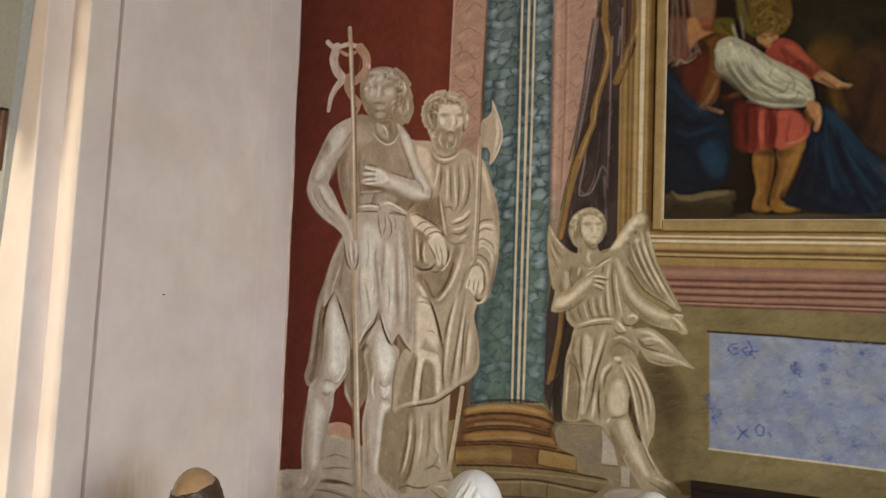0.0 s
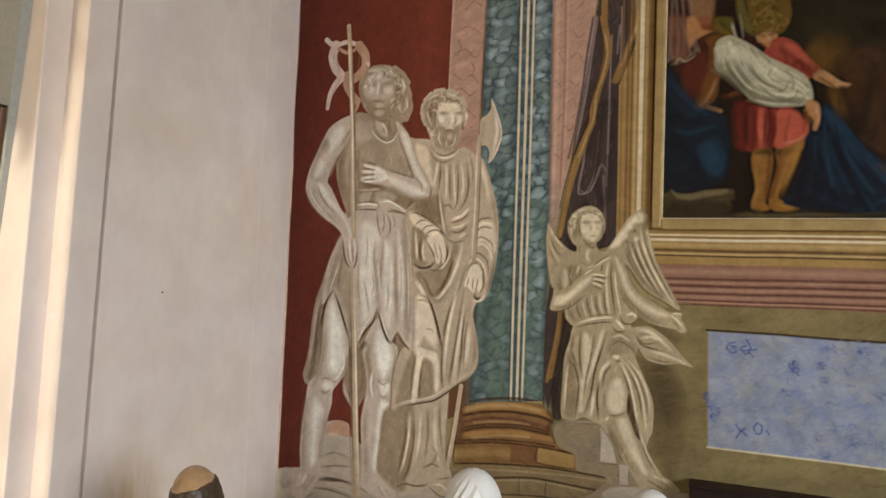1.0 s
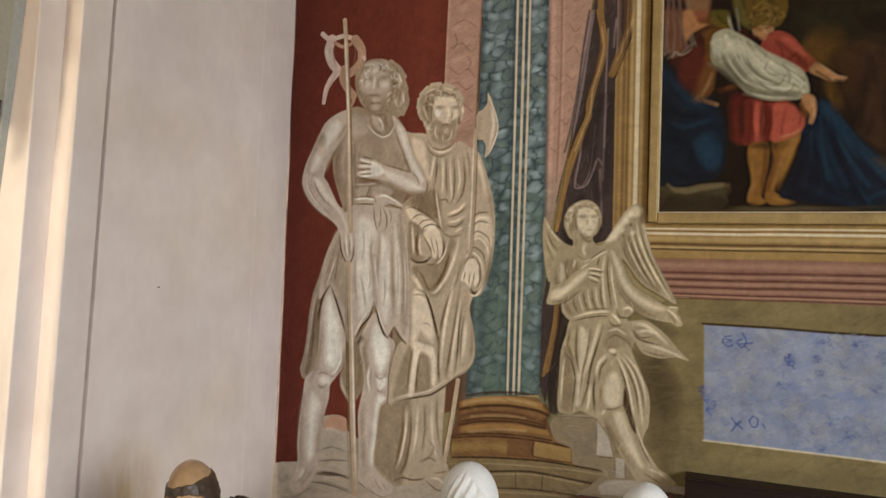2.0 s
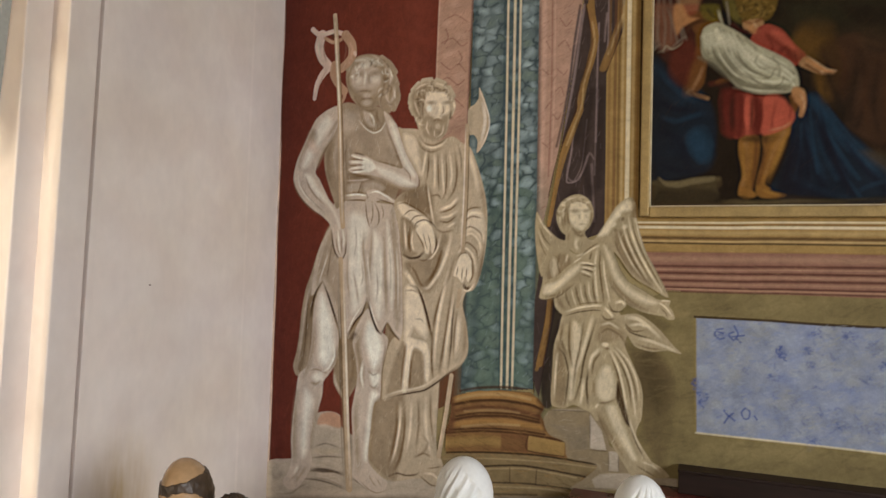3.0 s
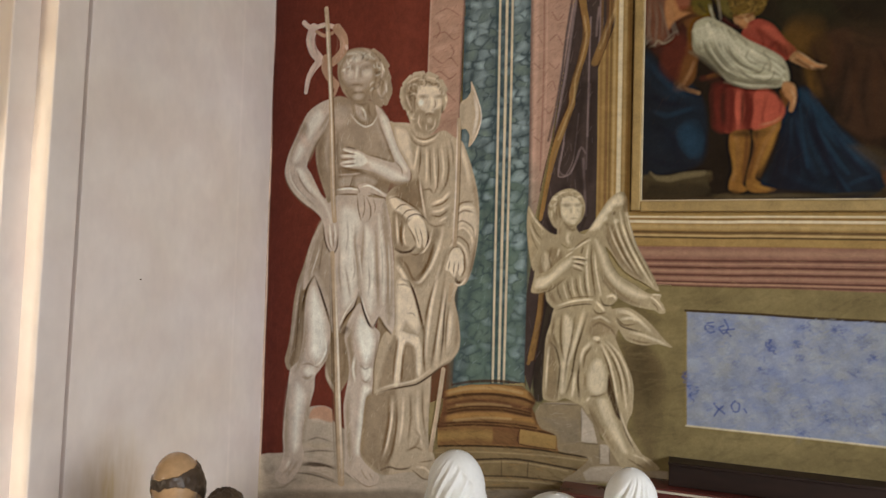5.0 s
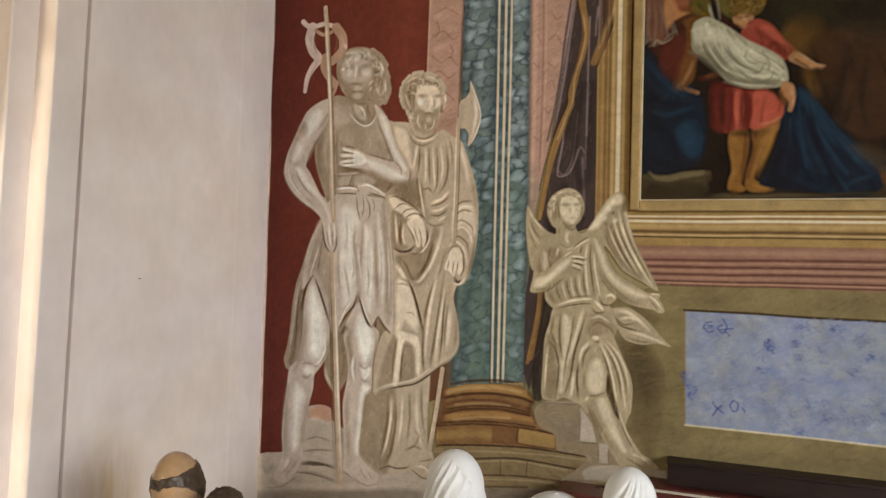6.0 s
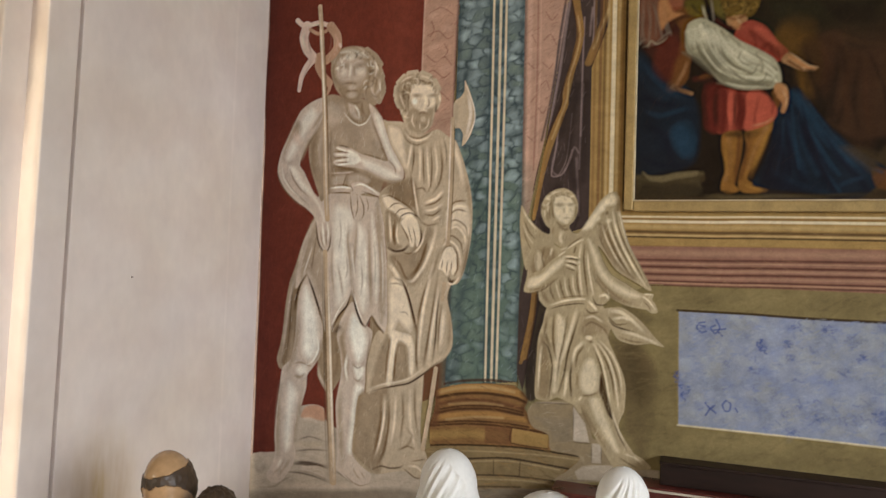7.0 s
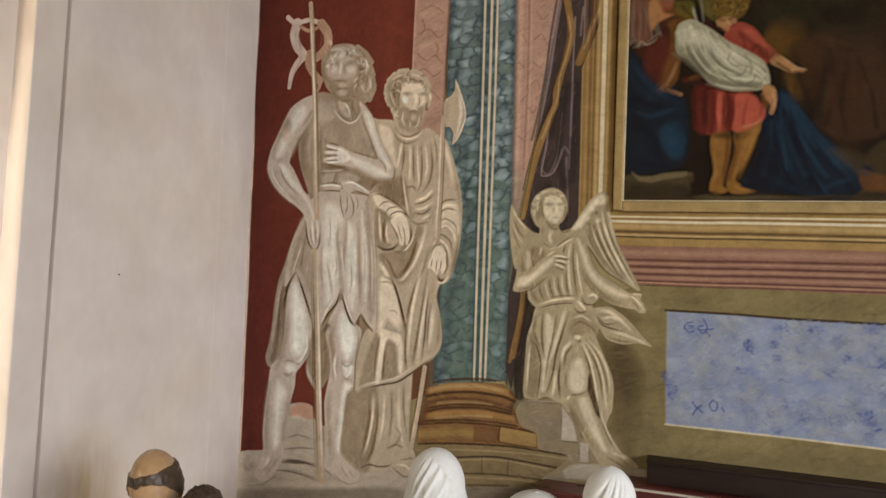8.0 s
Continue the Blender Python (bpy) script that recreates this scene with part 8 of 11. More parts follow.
    cv.blob((-0.427, 1.446), (0.01, 0.006), MUD, 0.008, 0.6, 0)
    # tunic
    cv.fill([(-0.631, 1.934), (-0.699, 1.875), (-0.73, 1.794), (-0.733, 1.713), (-0.684, 1.675), (-0.672, 1.625), (-0.628, 1.59), (-0.539, 1.625), (-0.436, 1.645), (-0.376, 1.658), (-0.397, 1.711), (-0.424, 1.788), (-0.436, 1.879), (-0.453, 1.941), (-0.52, 1.935), (-0.571, 1.877), (-0.608, 1.892)], STRAW, 0.007, 1)
    cv.fill([(-0.683, 1.864), (-0.713, 1.794), (-0.712, 1.741), (-0.635, 1.769), (-0.596, 1.823), (-0.624, 1.876)], FAWN, 0.024, 0.75, own=False)
    cv.fill([(-0.688, 1.859), (-0.697, 1.794), (-0.68, 1.763), (-0.66, 1.817)], WHEAT, 0.019, 0.5, own=False)
    cv.stroke([(-0.656, 1.875), (-0.665, 1.822), (-0.648, 1.774)], (0.008, 0.008), MUD, 0.008, 0.6)
    cv.stroke([(-0.619, 1.876), (-0.628, 1.833)], (0.011, 0.008), WHEAT, 0.008, 0.6)
    cv.stroke([(-0.468, 1.92), (-0.504, 1.904), (-0.545, 1.877), (-0.581, 1.866)], (0.011, 0.008), WHEAT, 0.008, 0.75)
    cv.stroke([(-0.478, 1.93), (-0.524, 1.898), (-0.565, 1.861)], (0.008, 0.008), MUD, 0.007, 0.65)
    cv.stroke([(-0.483, 1.899), (-0.492, 1.826), (-0.484, 1.721), (-0.472, 1.649)], (0.01, 0.01), WHEAT, 0.008, 0.75)
    cv.stroke([(-0.467, 1.91), (-0.471, 1.821), (-0.458, 1.722), (-0.447, 1.65)], (0.007, 0.008), MUD, 0.007, 0.75)
    cv.stroke([(-0.452, 1.905), (-0.45, 1.8), (-0.433, 1.71), (-0.421, 1.656)], (0.01, 0.008), WHEAT, 0.006, 0.7)
    cv.stroke([(-0.436, 1.879), (-0.429, 1.79), (-0.407, 1.711)], (0.008, 0.01), PEAT, 0.008, 0.7)
    cv.stroke([(-0.508, 1.888), (-0.518, 1.846)], (0.008, 0.008), MUD, 0.007, 0.65)
    cv.stroke([(-0.521, 1.757), (-0.515, 1.694), (-0.498, 1.648)], (0.008, 0.008), WHEAT, 0.007, 0.6)
    cv.stroke([(-0.501, 1.768), (-0.497, 1.708), (-0.483, 1.648)], (0.008, 0.008), MUD, 0.007, 0.65)
    cv.stroke([(-0.557, 1.74), (-0.551, 1.688), (-0.534, 1.641)], (0.008, 0.008), WHEAT, 0.007, 0.6)
    cv.stroke([(-0.539, 1.746), (-0.533, 1.693), (-0.516, 1.642)], (0.008, 0.008), MUD, 0.007, 0.65)
    cv.stroke([(-0.599, 1.718), (-0.587, 1.67), (-0.571, 1.629)], (0.008, 0.008), WHEAT, 0.007, 0.55)
    cv.stroke([(-0.581, 1.729), (-0.569, 1.679), (-0.552, 1.635)], (0.008, 0.008), MUD, 0.007, 0.65)
    cv.stroke([(-0.662, 1.689), (-0.651, 1.647), (-0.623, 1.611)], (0.019, 0.019), FAWN, 0.013, 0.7)
    cv.stroke([(-0.625, 1.703), (-0.619, 1.664), (-0.597, 1.623)], (0.008, 0.008), MUD, 0.008, 0.6)
    # sash with a loose end
    cv.stroke([(-0.628, 1.595), (-0.565, 1.619), (-0.487, 1.632), (-0.446, 1.629)], (0.024, 0.024), STRAW, 0.005, 1)
    cv.stroke([(-0.623, 1.603), (-0.56, 1.627), (-0.488, 1.64), (-0.452, 1.639)], (0.01, 0.01), WHEAT, 0.005, 0.8)
    cv.stroke([(-0.628, 1.584), (-0.565, 1.606), (-0.487, 1.619), (-0.451, 1.616)], (0.005, 0.005), PEAT, 0.005, 0.7)
    cv.stroke([(-0.581, 1.639), (-0.514, 1.652), (-0.447, 1.655)], (0.005, 0.005), MUD, 0.005, 0.6)
    cv.fill([(-0.457, 1.639), (-0.426, 1.656), (-0.386, 1.673), (-0.361, 1.684), (-0.346, 1.654), (-0.365, 1.627), (-0.405, 1.6), (-0.435, 1.578), (-0.461, 1.597)], STRAW, 0.005, 1)
    cv.stroke([(-0.446, 1.634), (-0.42, 1.609), (-0.405, 1.59)], (0.013, 0.01), WHEAT, 0.006, 0.8)
    cv.stroke([(-0.396, 1.657), (-0.366, 1.663), (-0.355, 1.643)], (0.013, 0.01), WHEAT, 0.006, 0.8)
    cv.stroke([(-0.426, 1.651), (-0.41, 1.62), (-0.385, 1.616), (-0.355, 1.623)], (0.006, 0.006), PEAT, 0.005, 0.7)
    cv.stroke([(-0.461, 1.602), (-0.435, 1.578), (-0.395, 1.585)], (0.008, 0.008), MUD, 0.006, 0.7)
    cv.fill([(-0.38, 1.596), (-0.34, 1.608), (-0.295, 1.61), (-0.245, 1.582), (-0.196, 1.539), (-0.147, 1.482), (-0.108, 1.444), (-0.166, 1.455), (-0.233, 1.446), (-0.302, 1.462), (-0.333, 1.501), (-0.359, 1.556)], STRAW, 0.006, 1)
    cv.stroke([(-0.349, 1.592), (-0.3, 1.589), (-0.25, 1.556), (-0.195, 1.504)], (0.018, 0.013), WHEAT, 0.008, 0.7)
    cv.stroke([(-0.359, 1.571), (-0.318, 1.532), (-0.264, 1.54)], (0.008, 0.008), MUD, 0.006, 0.7)
    cv.stroke([(-0.334, 1.557), (-0.284, 1.565), (-0.259, 1.551)], (0.013, 0.01), WHEAT, 0.008, 0.7)
    cv.stroke([(-0.354, 1.556), (-0.328, 1.527), (-0.288, 1.514), (-0.234, 1.502)], (0.006, 0.008), PEAT, 0.006, 0.75)
    cv.stroke([(-0.298, 1.503), (-0.234, 1.491), (-0.171, 1.47), (-0.132, 1.453)], (0.015, 0.01), WHEAT, 0.008, 0.6)
    cv.stroke([(-0.307, 1.477), (-0.248, 1.46), (-0.185, 1.457)], (0.01, 0.01), MUD, 0.008, 0.6)
    # arms
    cv.fill([(-0.478, 1.936), (-0.437, 1.926), (-0.406, 1.879), (-0.379, 1.812), (-0.343, 1.757), (-0.277, 1.718), (-0.213, 1.679), (-0.16, 1.676), (-0.164, 1.651), (-0.15, 1.632), (-0.139, 1.597), (-0.163, 1.591), (-0.187, 1.605), (-0.217, 1.609), (-0.28, 1.621), (-0.346, 1.654), (-0.397, 1.703), (-0.434, 1.77), (-0.451, 1.847)], STRAW, 0.006, 1)
    cv.fill([(-0.452, 1.915), (-0.421, 1.869), (-0.389, 1.792), (-0.342, 1.731), (-0.277, 1.692), (-0.218, 1.664), (-0.262, 1.662), (-0.336, 1.695), (-0.393, 1.75), (-0.425, 1.827)], WHEAT, 0.023, 0.75, own=False)
    cv.stroke([(-0.429, 1.79), (-0.392, 1.724), (-0.336, 1.67), (-0.276, 1.636), (-0.217, 1.619)], (0.015, 0.015), FAWN, 0.013, 0.75)
    cv.stroke([(-0.434, 1.775), (-0.397, 1.709), (-0.341, 1.657), (-0.276, 1.624)], (0.008, 0.008), MUD, 0.008, 0.5)
    cv.stroke([(-0.208, 1.665), (-0.179, 1.646), (-0.149, 1.607)], (0.008, 0.005), WHEAT, 0.005, 0.8)
    cv.stroke([(-0.198, 1.675), (-0.16, 1.674)], (0.008, 0.005), WHEAT, 0.005, 0.7)
    cv.stroke([(-0.203, 1.645), (-0.178, 1.62), (-0.168, 1.596)], (0.005, 0.005), MUD, 0.005, 0.6)
    cv.stroke([(-0.317, 1.747), (-0.263, 1.718), (-0.208, 1.685)], (0.006, 0.006), MUD, 0.008, 0.6)
    cv.fill([(-0.729, 1.745), (-0.744, 1.702), (-0.748, 1.664), (-0.71, 1.66), (-0.652, 1.684), (-0.589, 1.739), (-0.537, 1.767), (-0.506, 1.773), (-0.517, 1.788), (-0.486, 1.8), (-0.512, 1.815), (-0.484, 1.826), (-0.518, 1.841), (-0.565, 1.85), (-0.617, 1.818), (-0.67, 1.768)], STRAW, 0.007, 1)
    cv.fill([(-0.723, 1.724), (-0.727, 1.687), (-0.684, 1.693), (-0.621, 1.749), (-0.569, 1.798), (-0.565, 1.829), (-0.606, 1.802), (-0.664, 1.747)], WHEAT, 0.019, 0.8, own=False)
    cv.stroke([(-0.727, 1.668), (-0.662, 1.684), (-0.594, 1.734)], (0.011, 0.011), FAWN, 0.011, 0.7)
    cv.stroke([(-0.743, 1.659), (-0.699, 1.658), (-0.646, 1.684), (-0.584, 1.739)], (0.007, 0.007), MUD, 0.007, 0.65)
    cv.stroke([(-0.565, 1.835), (-0.528, 1.835), (-0.492, 1.828)], (0.011, 0.008), WHEAT, 0.005, 0.85)
    cv.stroke([(-0.559, 1.816), (-0.522, 1.812), (-0.491, 1.802)], (0.01, 0.008), WHEAT, 0.005, 0.85)
    cv.stroke([(-0.559, 1.798), (-0.532, 1.791), (-0.506, 1.778)], (0.011, 0.008), WHEAT, 0.005, 0.8)
    cv.stroke([(-0.549, 1.827), (-0.517, 1.825), (-0.486, 1.818)], (0.005, 0.005), PEAT, 0.004, 0.75)
    cv.stroke([(-0.548, 1.806), (-0.522, 1.801), (-0.496, 1.791)], (0.005, 0.005), PEAT, 0.004, 0.75)
    cv.stroke([(-0.553, 1.782), (-0.527, 1.775), (-0.506, 1.768)], (0.005, 0.005), MUD, 0.005, 0.6)
    cv.stroke([(-0.591, 1.834), (-0.57, 1.85), (-0.555, 1.861)], (0.008, 0.007), WHEAT, 0.005, 0.7)
    # head
    cv.fill([(-0.627, 1.998), (-0.631, 1.945), (-0.646, 1.929), (-0.603, 1.892), (-0.566, 1.877), (-0.515, 1.93), (-0.478, 1.941), (-0.52, 1.946), (-0.542, 1.972), (-0.537, 2.02)], STRAW, 0.007, 1)
    cv.stroke([(-0.578, 1.956), (-0.582, 1.919), (-0.571, 1.893)], (0.016, 0.013), WHEAT, 0.011, 0.65)
    cv.stroke([(-0.594, 1.977), (-0.562, 1.961), (-0.541, 1.967)], (0.013, 0.011), MUD, 0.011, 0.55)
    cv.stroke([(-0.616, 1.977), (-0.62, 1.934)], (0.011, 0.011), FAWN, 0.011, 0.6)
    cv.fill([(-0.676, 2.036), (-0.672, 2.087), (-0.648, 2.127), (-0.609, 2.15), (-0.567, 2.155), (-0.529, 2.133), (-0.508, 2.096), (-0.504, 2.051), (-0.519, 2.006), (-0.542, 1.983), (-0.573, 1.975), (-0.605, 1.993), (-0.626, 1.966), (-0.653, 1.982)], STRAW, 0.007, 1)
    cv.fill([(-0.619, 2.11), (-0.582, 2.126), (-0.539, 2.115), (-0.523, 2.078), (-0.527, 2.025), (-0.552, 1.993), (-0.584, 1.998), (-0.611, 2.03)], WHEAT, 0.016, 0.75, own=False)
    cv.stroke([(-0.634, 2.105), (-0.639, 2.057), (-0.632, 2.004)], (0.016, 0.013), FAWN, 0.011, 0.75)
    cv.stroke([(-0.624, 2.094), (-0.622, 2.046), (-0.611, 2.009)], (0.008, 0.008), MUD, 0.009, 0.6)
    cv.stroke([(-0.656, 2.1), (-0.624, 2.132), (-0.577, 2.142)], (0.011, 0.008), WHEAT, 0.008, 0.5)
    cv.stroke([(-0.639, 2.073), (-0.649, 2.025), (-0.637, 1.988)], (0.008, 0.008), FAWN, 0.008, 0.6)
    cv.stroke([(-0.66, 2.057), (-0.659, 2.014)], (0.008, 0.005), WHEAT, 0.007, 0.5)
    cv.stroke([(-0.645, 2.084), (-0.644, 2.036)], (0.008, 0.005), WHEAT, 0.007, 0.4)
    cv.stroke([(-0.619, 2.11), (-0.582, 2.126), (-0.534, 2.109), (-0.515, 2.077)], (0.008, 0.008), FAWN, 0.008, 0.7)
    cv.blob((-0.591, 2.078), (0.021, 0.008), MUD, 0.011, 0.5, 0)
    cv.blob((-0.536, 2.078), (0.016, 0.008), MUD, 0.011, 0.5, 0)
    cv.stroke([(-0.56, 2.078), (-0.554, 2.051), (-0.553, 2.035)], (0.009, 0.011), WHEAT, 0.007, 0.7)
    cv.stroke([(-0.57, 2.067), (-0.567, 2.035)], (0.007, 0.007), MUD, 0.008, 0.3)
    cv.stroke([(-0.574, 2.014), (-0.553, 2.017), (-0.535, 2.014)], (0.008, 0.007), MUD, 0.007, 0.3)
    cv.blob((-0.596, 2.041), (0.016, 0.013), WHEAT, 0.011, 0.5, 0)
    cv.blob((-0.558, 1.996), (0.011, 0.008), WHEAT, 0.008, 0.5, 0)
    cv.stroke([(-0.605, 1.998), (-0.578, 1.977), (-0.547, 1.98)], (0.008, 0.008), MUD, 0.009, 0.45)
    cv.stroke([(-0.515, 2.093), (-0.512, 2.051), (-0.521, 2.009)], (0.008, 0.008), MUD, 0.008, 0.5)
    cv.stroke([(-0.495, 2.098), (-0.494, 2.041), (-0.511, 1.988), (-0.52, 1.962)], (0.011, 0.011), CURTAIN_DARK, 0.008, 0.6)
    cv.stroke([(-0.686, 2.025), (-0.669, 1.977), (-0.642, 1.95)], (0.011, 0.011), CURTAIN_DARK, 0.008, 0.6)
    curls(cv, (-0.592, 2.055), (0.092, 0.097), 26, -10, 200, 0.7, (WHEAT, MUD, WHEAT))


def paint_picture(pic):
    # altar picture: draped shapes in a dark interior
    pic.layer = "canvas"
    pic.fill([(-0.347, 3.292), (1.019, 3.175), (1.036, 2.046), (-0.308, 2.032)], UMBER, 0.005, 1)
    pic.blob((0.46, 2.88), (0.216, 0.144), OLIVE, 0.12, 0.5, 0)
    pic.blob((0.691, 2.837), (0.144, 0.144), OLIVE, 0.12, 0.45, 0)
    pic.blob((0.592, 2.655), (0.144, 0.168), BROWN, 0.096, 0.5, 0)
    pic.blob((0.397, 2.812), (0.075, 0.075), OCHRE, 0.04, 0.4, 0)
    pic.blob((0.258, 3.071), (0.144, 0.072), OLIVE, 0.072, 0.5, 0)
    pic.blob((0.755, 2.669), (0.092, 0.207), BROWN, 0.069, 0.4, 0)
    pic.fill([(0.484, 2.782), (0.557, 2.8), (0.59, 2.726), (0.653, 2.71), (0.734, 2.712), (0.776, 2.621), (0.79, 2.389), (0.639, 2.346), (0.513, 2.421), (0.541, 2.563), (0.507, 2.684)], BROWN, 0.024, 0.8)
    pic.fill([(0.398, 2.783), (0.462, 2.803), (0.498, 2.718), (0.488, 2.589), (0.424, 2.544), (0.39, 2.618)], OCHRE, 0.025, 0.45)
    pic.stroke([(0.42, 2.762), (0.448, 2.664), (0.433, 2.556)], (0.012, 0.012), UMBER, 0.012, 0.5)
    pic.stroke([(0.568, 2.776), (0.631, 2.747), (0.713, 2.732)], (0.019, 0.019), BROWN_LIGHT, 0.014, 0.6)
    pic.stroke([(0.591, 2.703), (0.635, 2.582), (0.617, 2.429)], (0.012, 0.016), BROWN_LIGHT, 0.012, 0.6)
    pic.stroke([(0.663, 2.698), (0.717, 2.554), (0.74, 2.402)], (0.012, 0.017), UMBER, 0.012, 0.6)
    pic.stroke([(0.559, 2.729), (0.594, 2.56), (0.555, 2.419)], (0.028, 0.023), UMBER, 0.018, 0.6)
    pic.stroke([(0.725, 2.671), (0.697, 2.508), (0.669, 2.369)], (0.032, 0.018), BROWN_LIGHT, 0.018, 0.4)
    pic.stroke([(0.633, 2.676), (0.615, 2.512)], (0.019, 0.019), UMBER, 0.014, 0.5)
    pic.blob((0.365, 2.766), (0.062, 0.072), OCHRE, 0.029, 0.6, 0)
    pic.stroke([(0.412, 2.642), (0.425, 2.532)], (0.019, 0.019), OCHRE, 0.012, 0.6)
    pic.blob((-0.208, 2.858), (0.104, 0.182), UMBER, 0.104, 0.5, 0)
    pic.fill([(-0.312, 2.148), (0.076, 2.11), (0.325, 2.135), (0.602, 2.159), (0.761, 2.343), (1.032, 2.325), (1.036, 2.046), (-0.308, 2.032)], FLOOR, 0.021, 0.7)
    pic.fill([(0.076, 2.123), (0.214, 2.116), (0.434, 2.123), (0.765, 2.112), (0.766, 2.043), (0.078, 2.036)], FLOOR, 0.01, 0.8)
    pic.fill([(-0.267, 2.732), (-0.218, 2.755), (-0.153, 2.648), (-0.055, 2.617), (0.007, 2.525), (0.022, 2.386), (0.002, 2.261), (-0.141, 2.224), (-0.265, 2.239)], NAVY, 0.021, 0.95)
    pic.stroke([(-0.242, 2.731), (-0.214, 2.625), (-0.126, 2.557)], (0.021, 0.036), AZURE, 0.021, 0.6)
    pic.fill([(-0.11, 2.41), (-0.063, 2.452), (-0.015, 2.443), (0.009, 2.361), (-0.01, 2.274), (-0.058, 2.292), (-0.095, 2.333)], AZURE, 0.016, 0.9)
    pic.stroke([(-0.198, 2.495), (-0.124, 2.48), (-0.052, 2.502)], (0.016, 0.016), AZURE, 0.013, 0.5)
    pic.stroke([(-0.224, 2.548), (-0.17, 2.391), (-0.069, 2.236)], (0.026, 0.026), INKBLUE, 0.021, 0.6)
    pic.fill([(-0.249, 2.207), (-0.14, 2.191), (-0.008, 2.216), (0.036, 2.22), (0.042, 2.18), (-0.042, 2.14), (-0.187, 2.122), (-0.251, 2.13)], FLOOR, 0.013, 0.8)
    pic.stroke([(-0.239, 2.202), (-0.14, 2.186), (-0.02, 2.208), (0.032, 2.213)], (0.018, 0.016), FLOOR_LIGHT, 0.016, 0.55)
    pic.stroke([(-0.212, 2.135), (-0.09, 2.13), (0.028, 2.17)], (0.016, 0.016), UMBER, 0.013, 0.6)
    pic.fill([(-0.256, 3.229), (-0.071, 3.207), (-0.04, 2.948), (-0.002, 2.843), (-0.022, 2.717), (-0.105, 2.696), (-0.205, 2.754), (-0.246, 2.861)], MAROON, 0.021, 0.9)
    pic.blob((-0.108, 2.774), (0.075, 0.087), MAROON, 0.03, 0.9, 0)
    pic.fill([(-0.168, 3.193), (-0.058, 3.155), (-0.064, 2.963), (-0.137, 2.956)], FLESH, 0.021, 0.6)
    pic.stroke([(-0.23, 3.173), (-0.231, 2.964), (-0.244, 2.809)], (0.013, 0.01), VEIL, 0.008, 0.5)
    pic.stroke([(-0.192, 3.169), (-0.174, 2.959), (-0.146, 2.828)], (0.013, 0.01), VEIL, 0.008, 0.5)
    pic.stroke([(-0.154, 3.113), (-0.136, 2.93), (-0.109, 2.838)], (0.013, 0.01), VEIL, 0.008, 0.5)
    pic.stroke([(-0.215, 3.093), (-0.2, 2.936), (-0.206, 2.793)], (0.013, 0.01), VEIL, 0.008, 0.5)
    pic.stroke([(-0.162, 2.984), (-0.127, 2.852)], (0.013, 0.01), VEIL, 0.008, 0.5)
    pic.stroke([(-0.251, 2.804), (-0.22, 2.828), (-0.182, 2.804), (-0.139, 2.837), (-0.115, 2.851)], (0.01, 0.01), VEIL, 0.008, 0.6)
    pic.fill([(-0.052, 2.949), (0.021, 2.904), (-0.023, 2.768), (-0.032, 2.641), (-0.09, 2.58), (-0.127, 2.595), (-0.105, 2.696), (-0.072, 2.797)], FLESH_DARK, 0.013, 0.9)
    pic.stroke([(-0.103, 2.599), (-0.066, 2.587), (-0.018, 2.569)], (0.016, 0.016), FLESH, 0.008, 0.9)
    pic.stroke([(-0.056, 2.668), (-0.091, 2.606)], (0.023, 0.023), FLESH, 0.01, 0.7)
    pic.blob((0.063, 2.636), (0.045, 0.035), MAROON, 0.02, 0.8, 0)
    pic.stroke([(0.028, 2.638), (0.063, 2.646)], (0.02, 0.02), FLESH_DARK, 0.01, 0.8)
    pic.fill([(-0.113, 2.954), (-0.064, 2.963), (0.032, 2.929), (-0.014, 2.869), (-0.061, 2.847)], FLESH_DARK, 0.01, 0.8)
    pic.fill([(-0.028, 2.934), (0.044, 2.915), (-0.002, 2.843), (-0.048, 2.795), (-0.073, 2.848)], OCHRE, 0.012, 0.6)
    pic.fill([(0.038, 3.144), (0.108, 3.162), (0.167, 3.08), (0.193, 2.952), (0.149, 2.881), (0.079, 2.912), (0.042, 2.991)], OLIVE_LIGHT, 0.016, 0.9)
    pic.stroke([(0.063, 3.091), (0.096, 2.986), (0.148, 2.931)], (0.02, 0.02), OLIVE, 0.012, 0.7)
    pic.stroke([(0.054, 2.99), (0.068, 2.888)], (0.01, 0.01), VEIL, 0.005, 0.7)
    pic.stroke([(0.107, 2.91), (0.149, 2.881), (0.195, 2.892)], (0.015, 0.015), UMBER, 0.01, 0.5)
    pic.fill([(0.086, 3.088), (0.166, 3.13), (0.236, 3.073), (0.256, 2.972), (0.229, 2.9), (0.172, 2.884), (0.114, 2.914), (0.089, 2.987)], HAIR, 0.01, 0.95)
    pic.stroke([(0.111, 3.035), (0.145, 3.057), (0.191, 3.027)], (0.01, 0.01), HAIR_LIGHT, 0.01, 0.35)
    pic.stroke([(0.124, 2.984), (0.158, 3.001), (0.216, 2.97)], (0.01, 0.01), HAIR_LIGHT, 0.01, 0.35)
    pic.stroke([(0.12, 2.944), (0.17, 2.954), (0.221, 2.925)], (0.01, 0.01), HAIR_LIGHT, 0.01, 0.35)
    pic.stroke([(0.16, 2.91), (0.206, 2.911)], (0.01, 0.01), HAIR_LIGHT, 0.01, 0.35)
    pic.stroke([(0.191, 2.948), (0.201, 2.927), (0.201, 2.914)], (0.007, 0.006), HAIR_LIGHT, 0.007, 0.42)
    pic.stroke([(0.217, 2.93), (0.217, 2.92), (0.197, 2.905)], (0.007, 0.006), OLIVE, 0.007, 0.42)
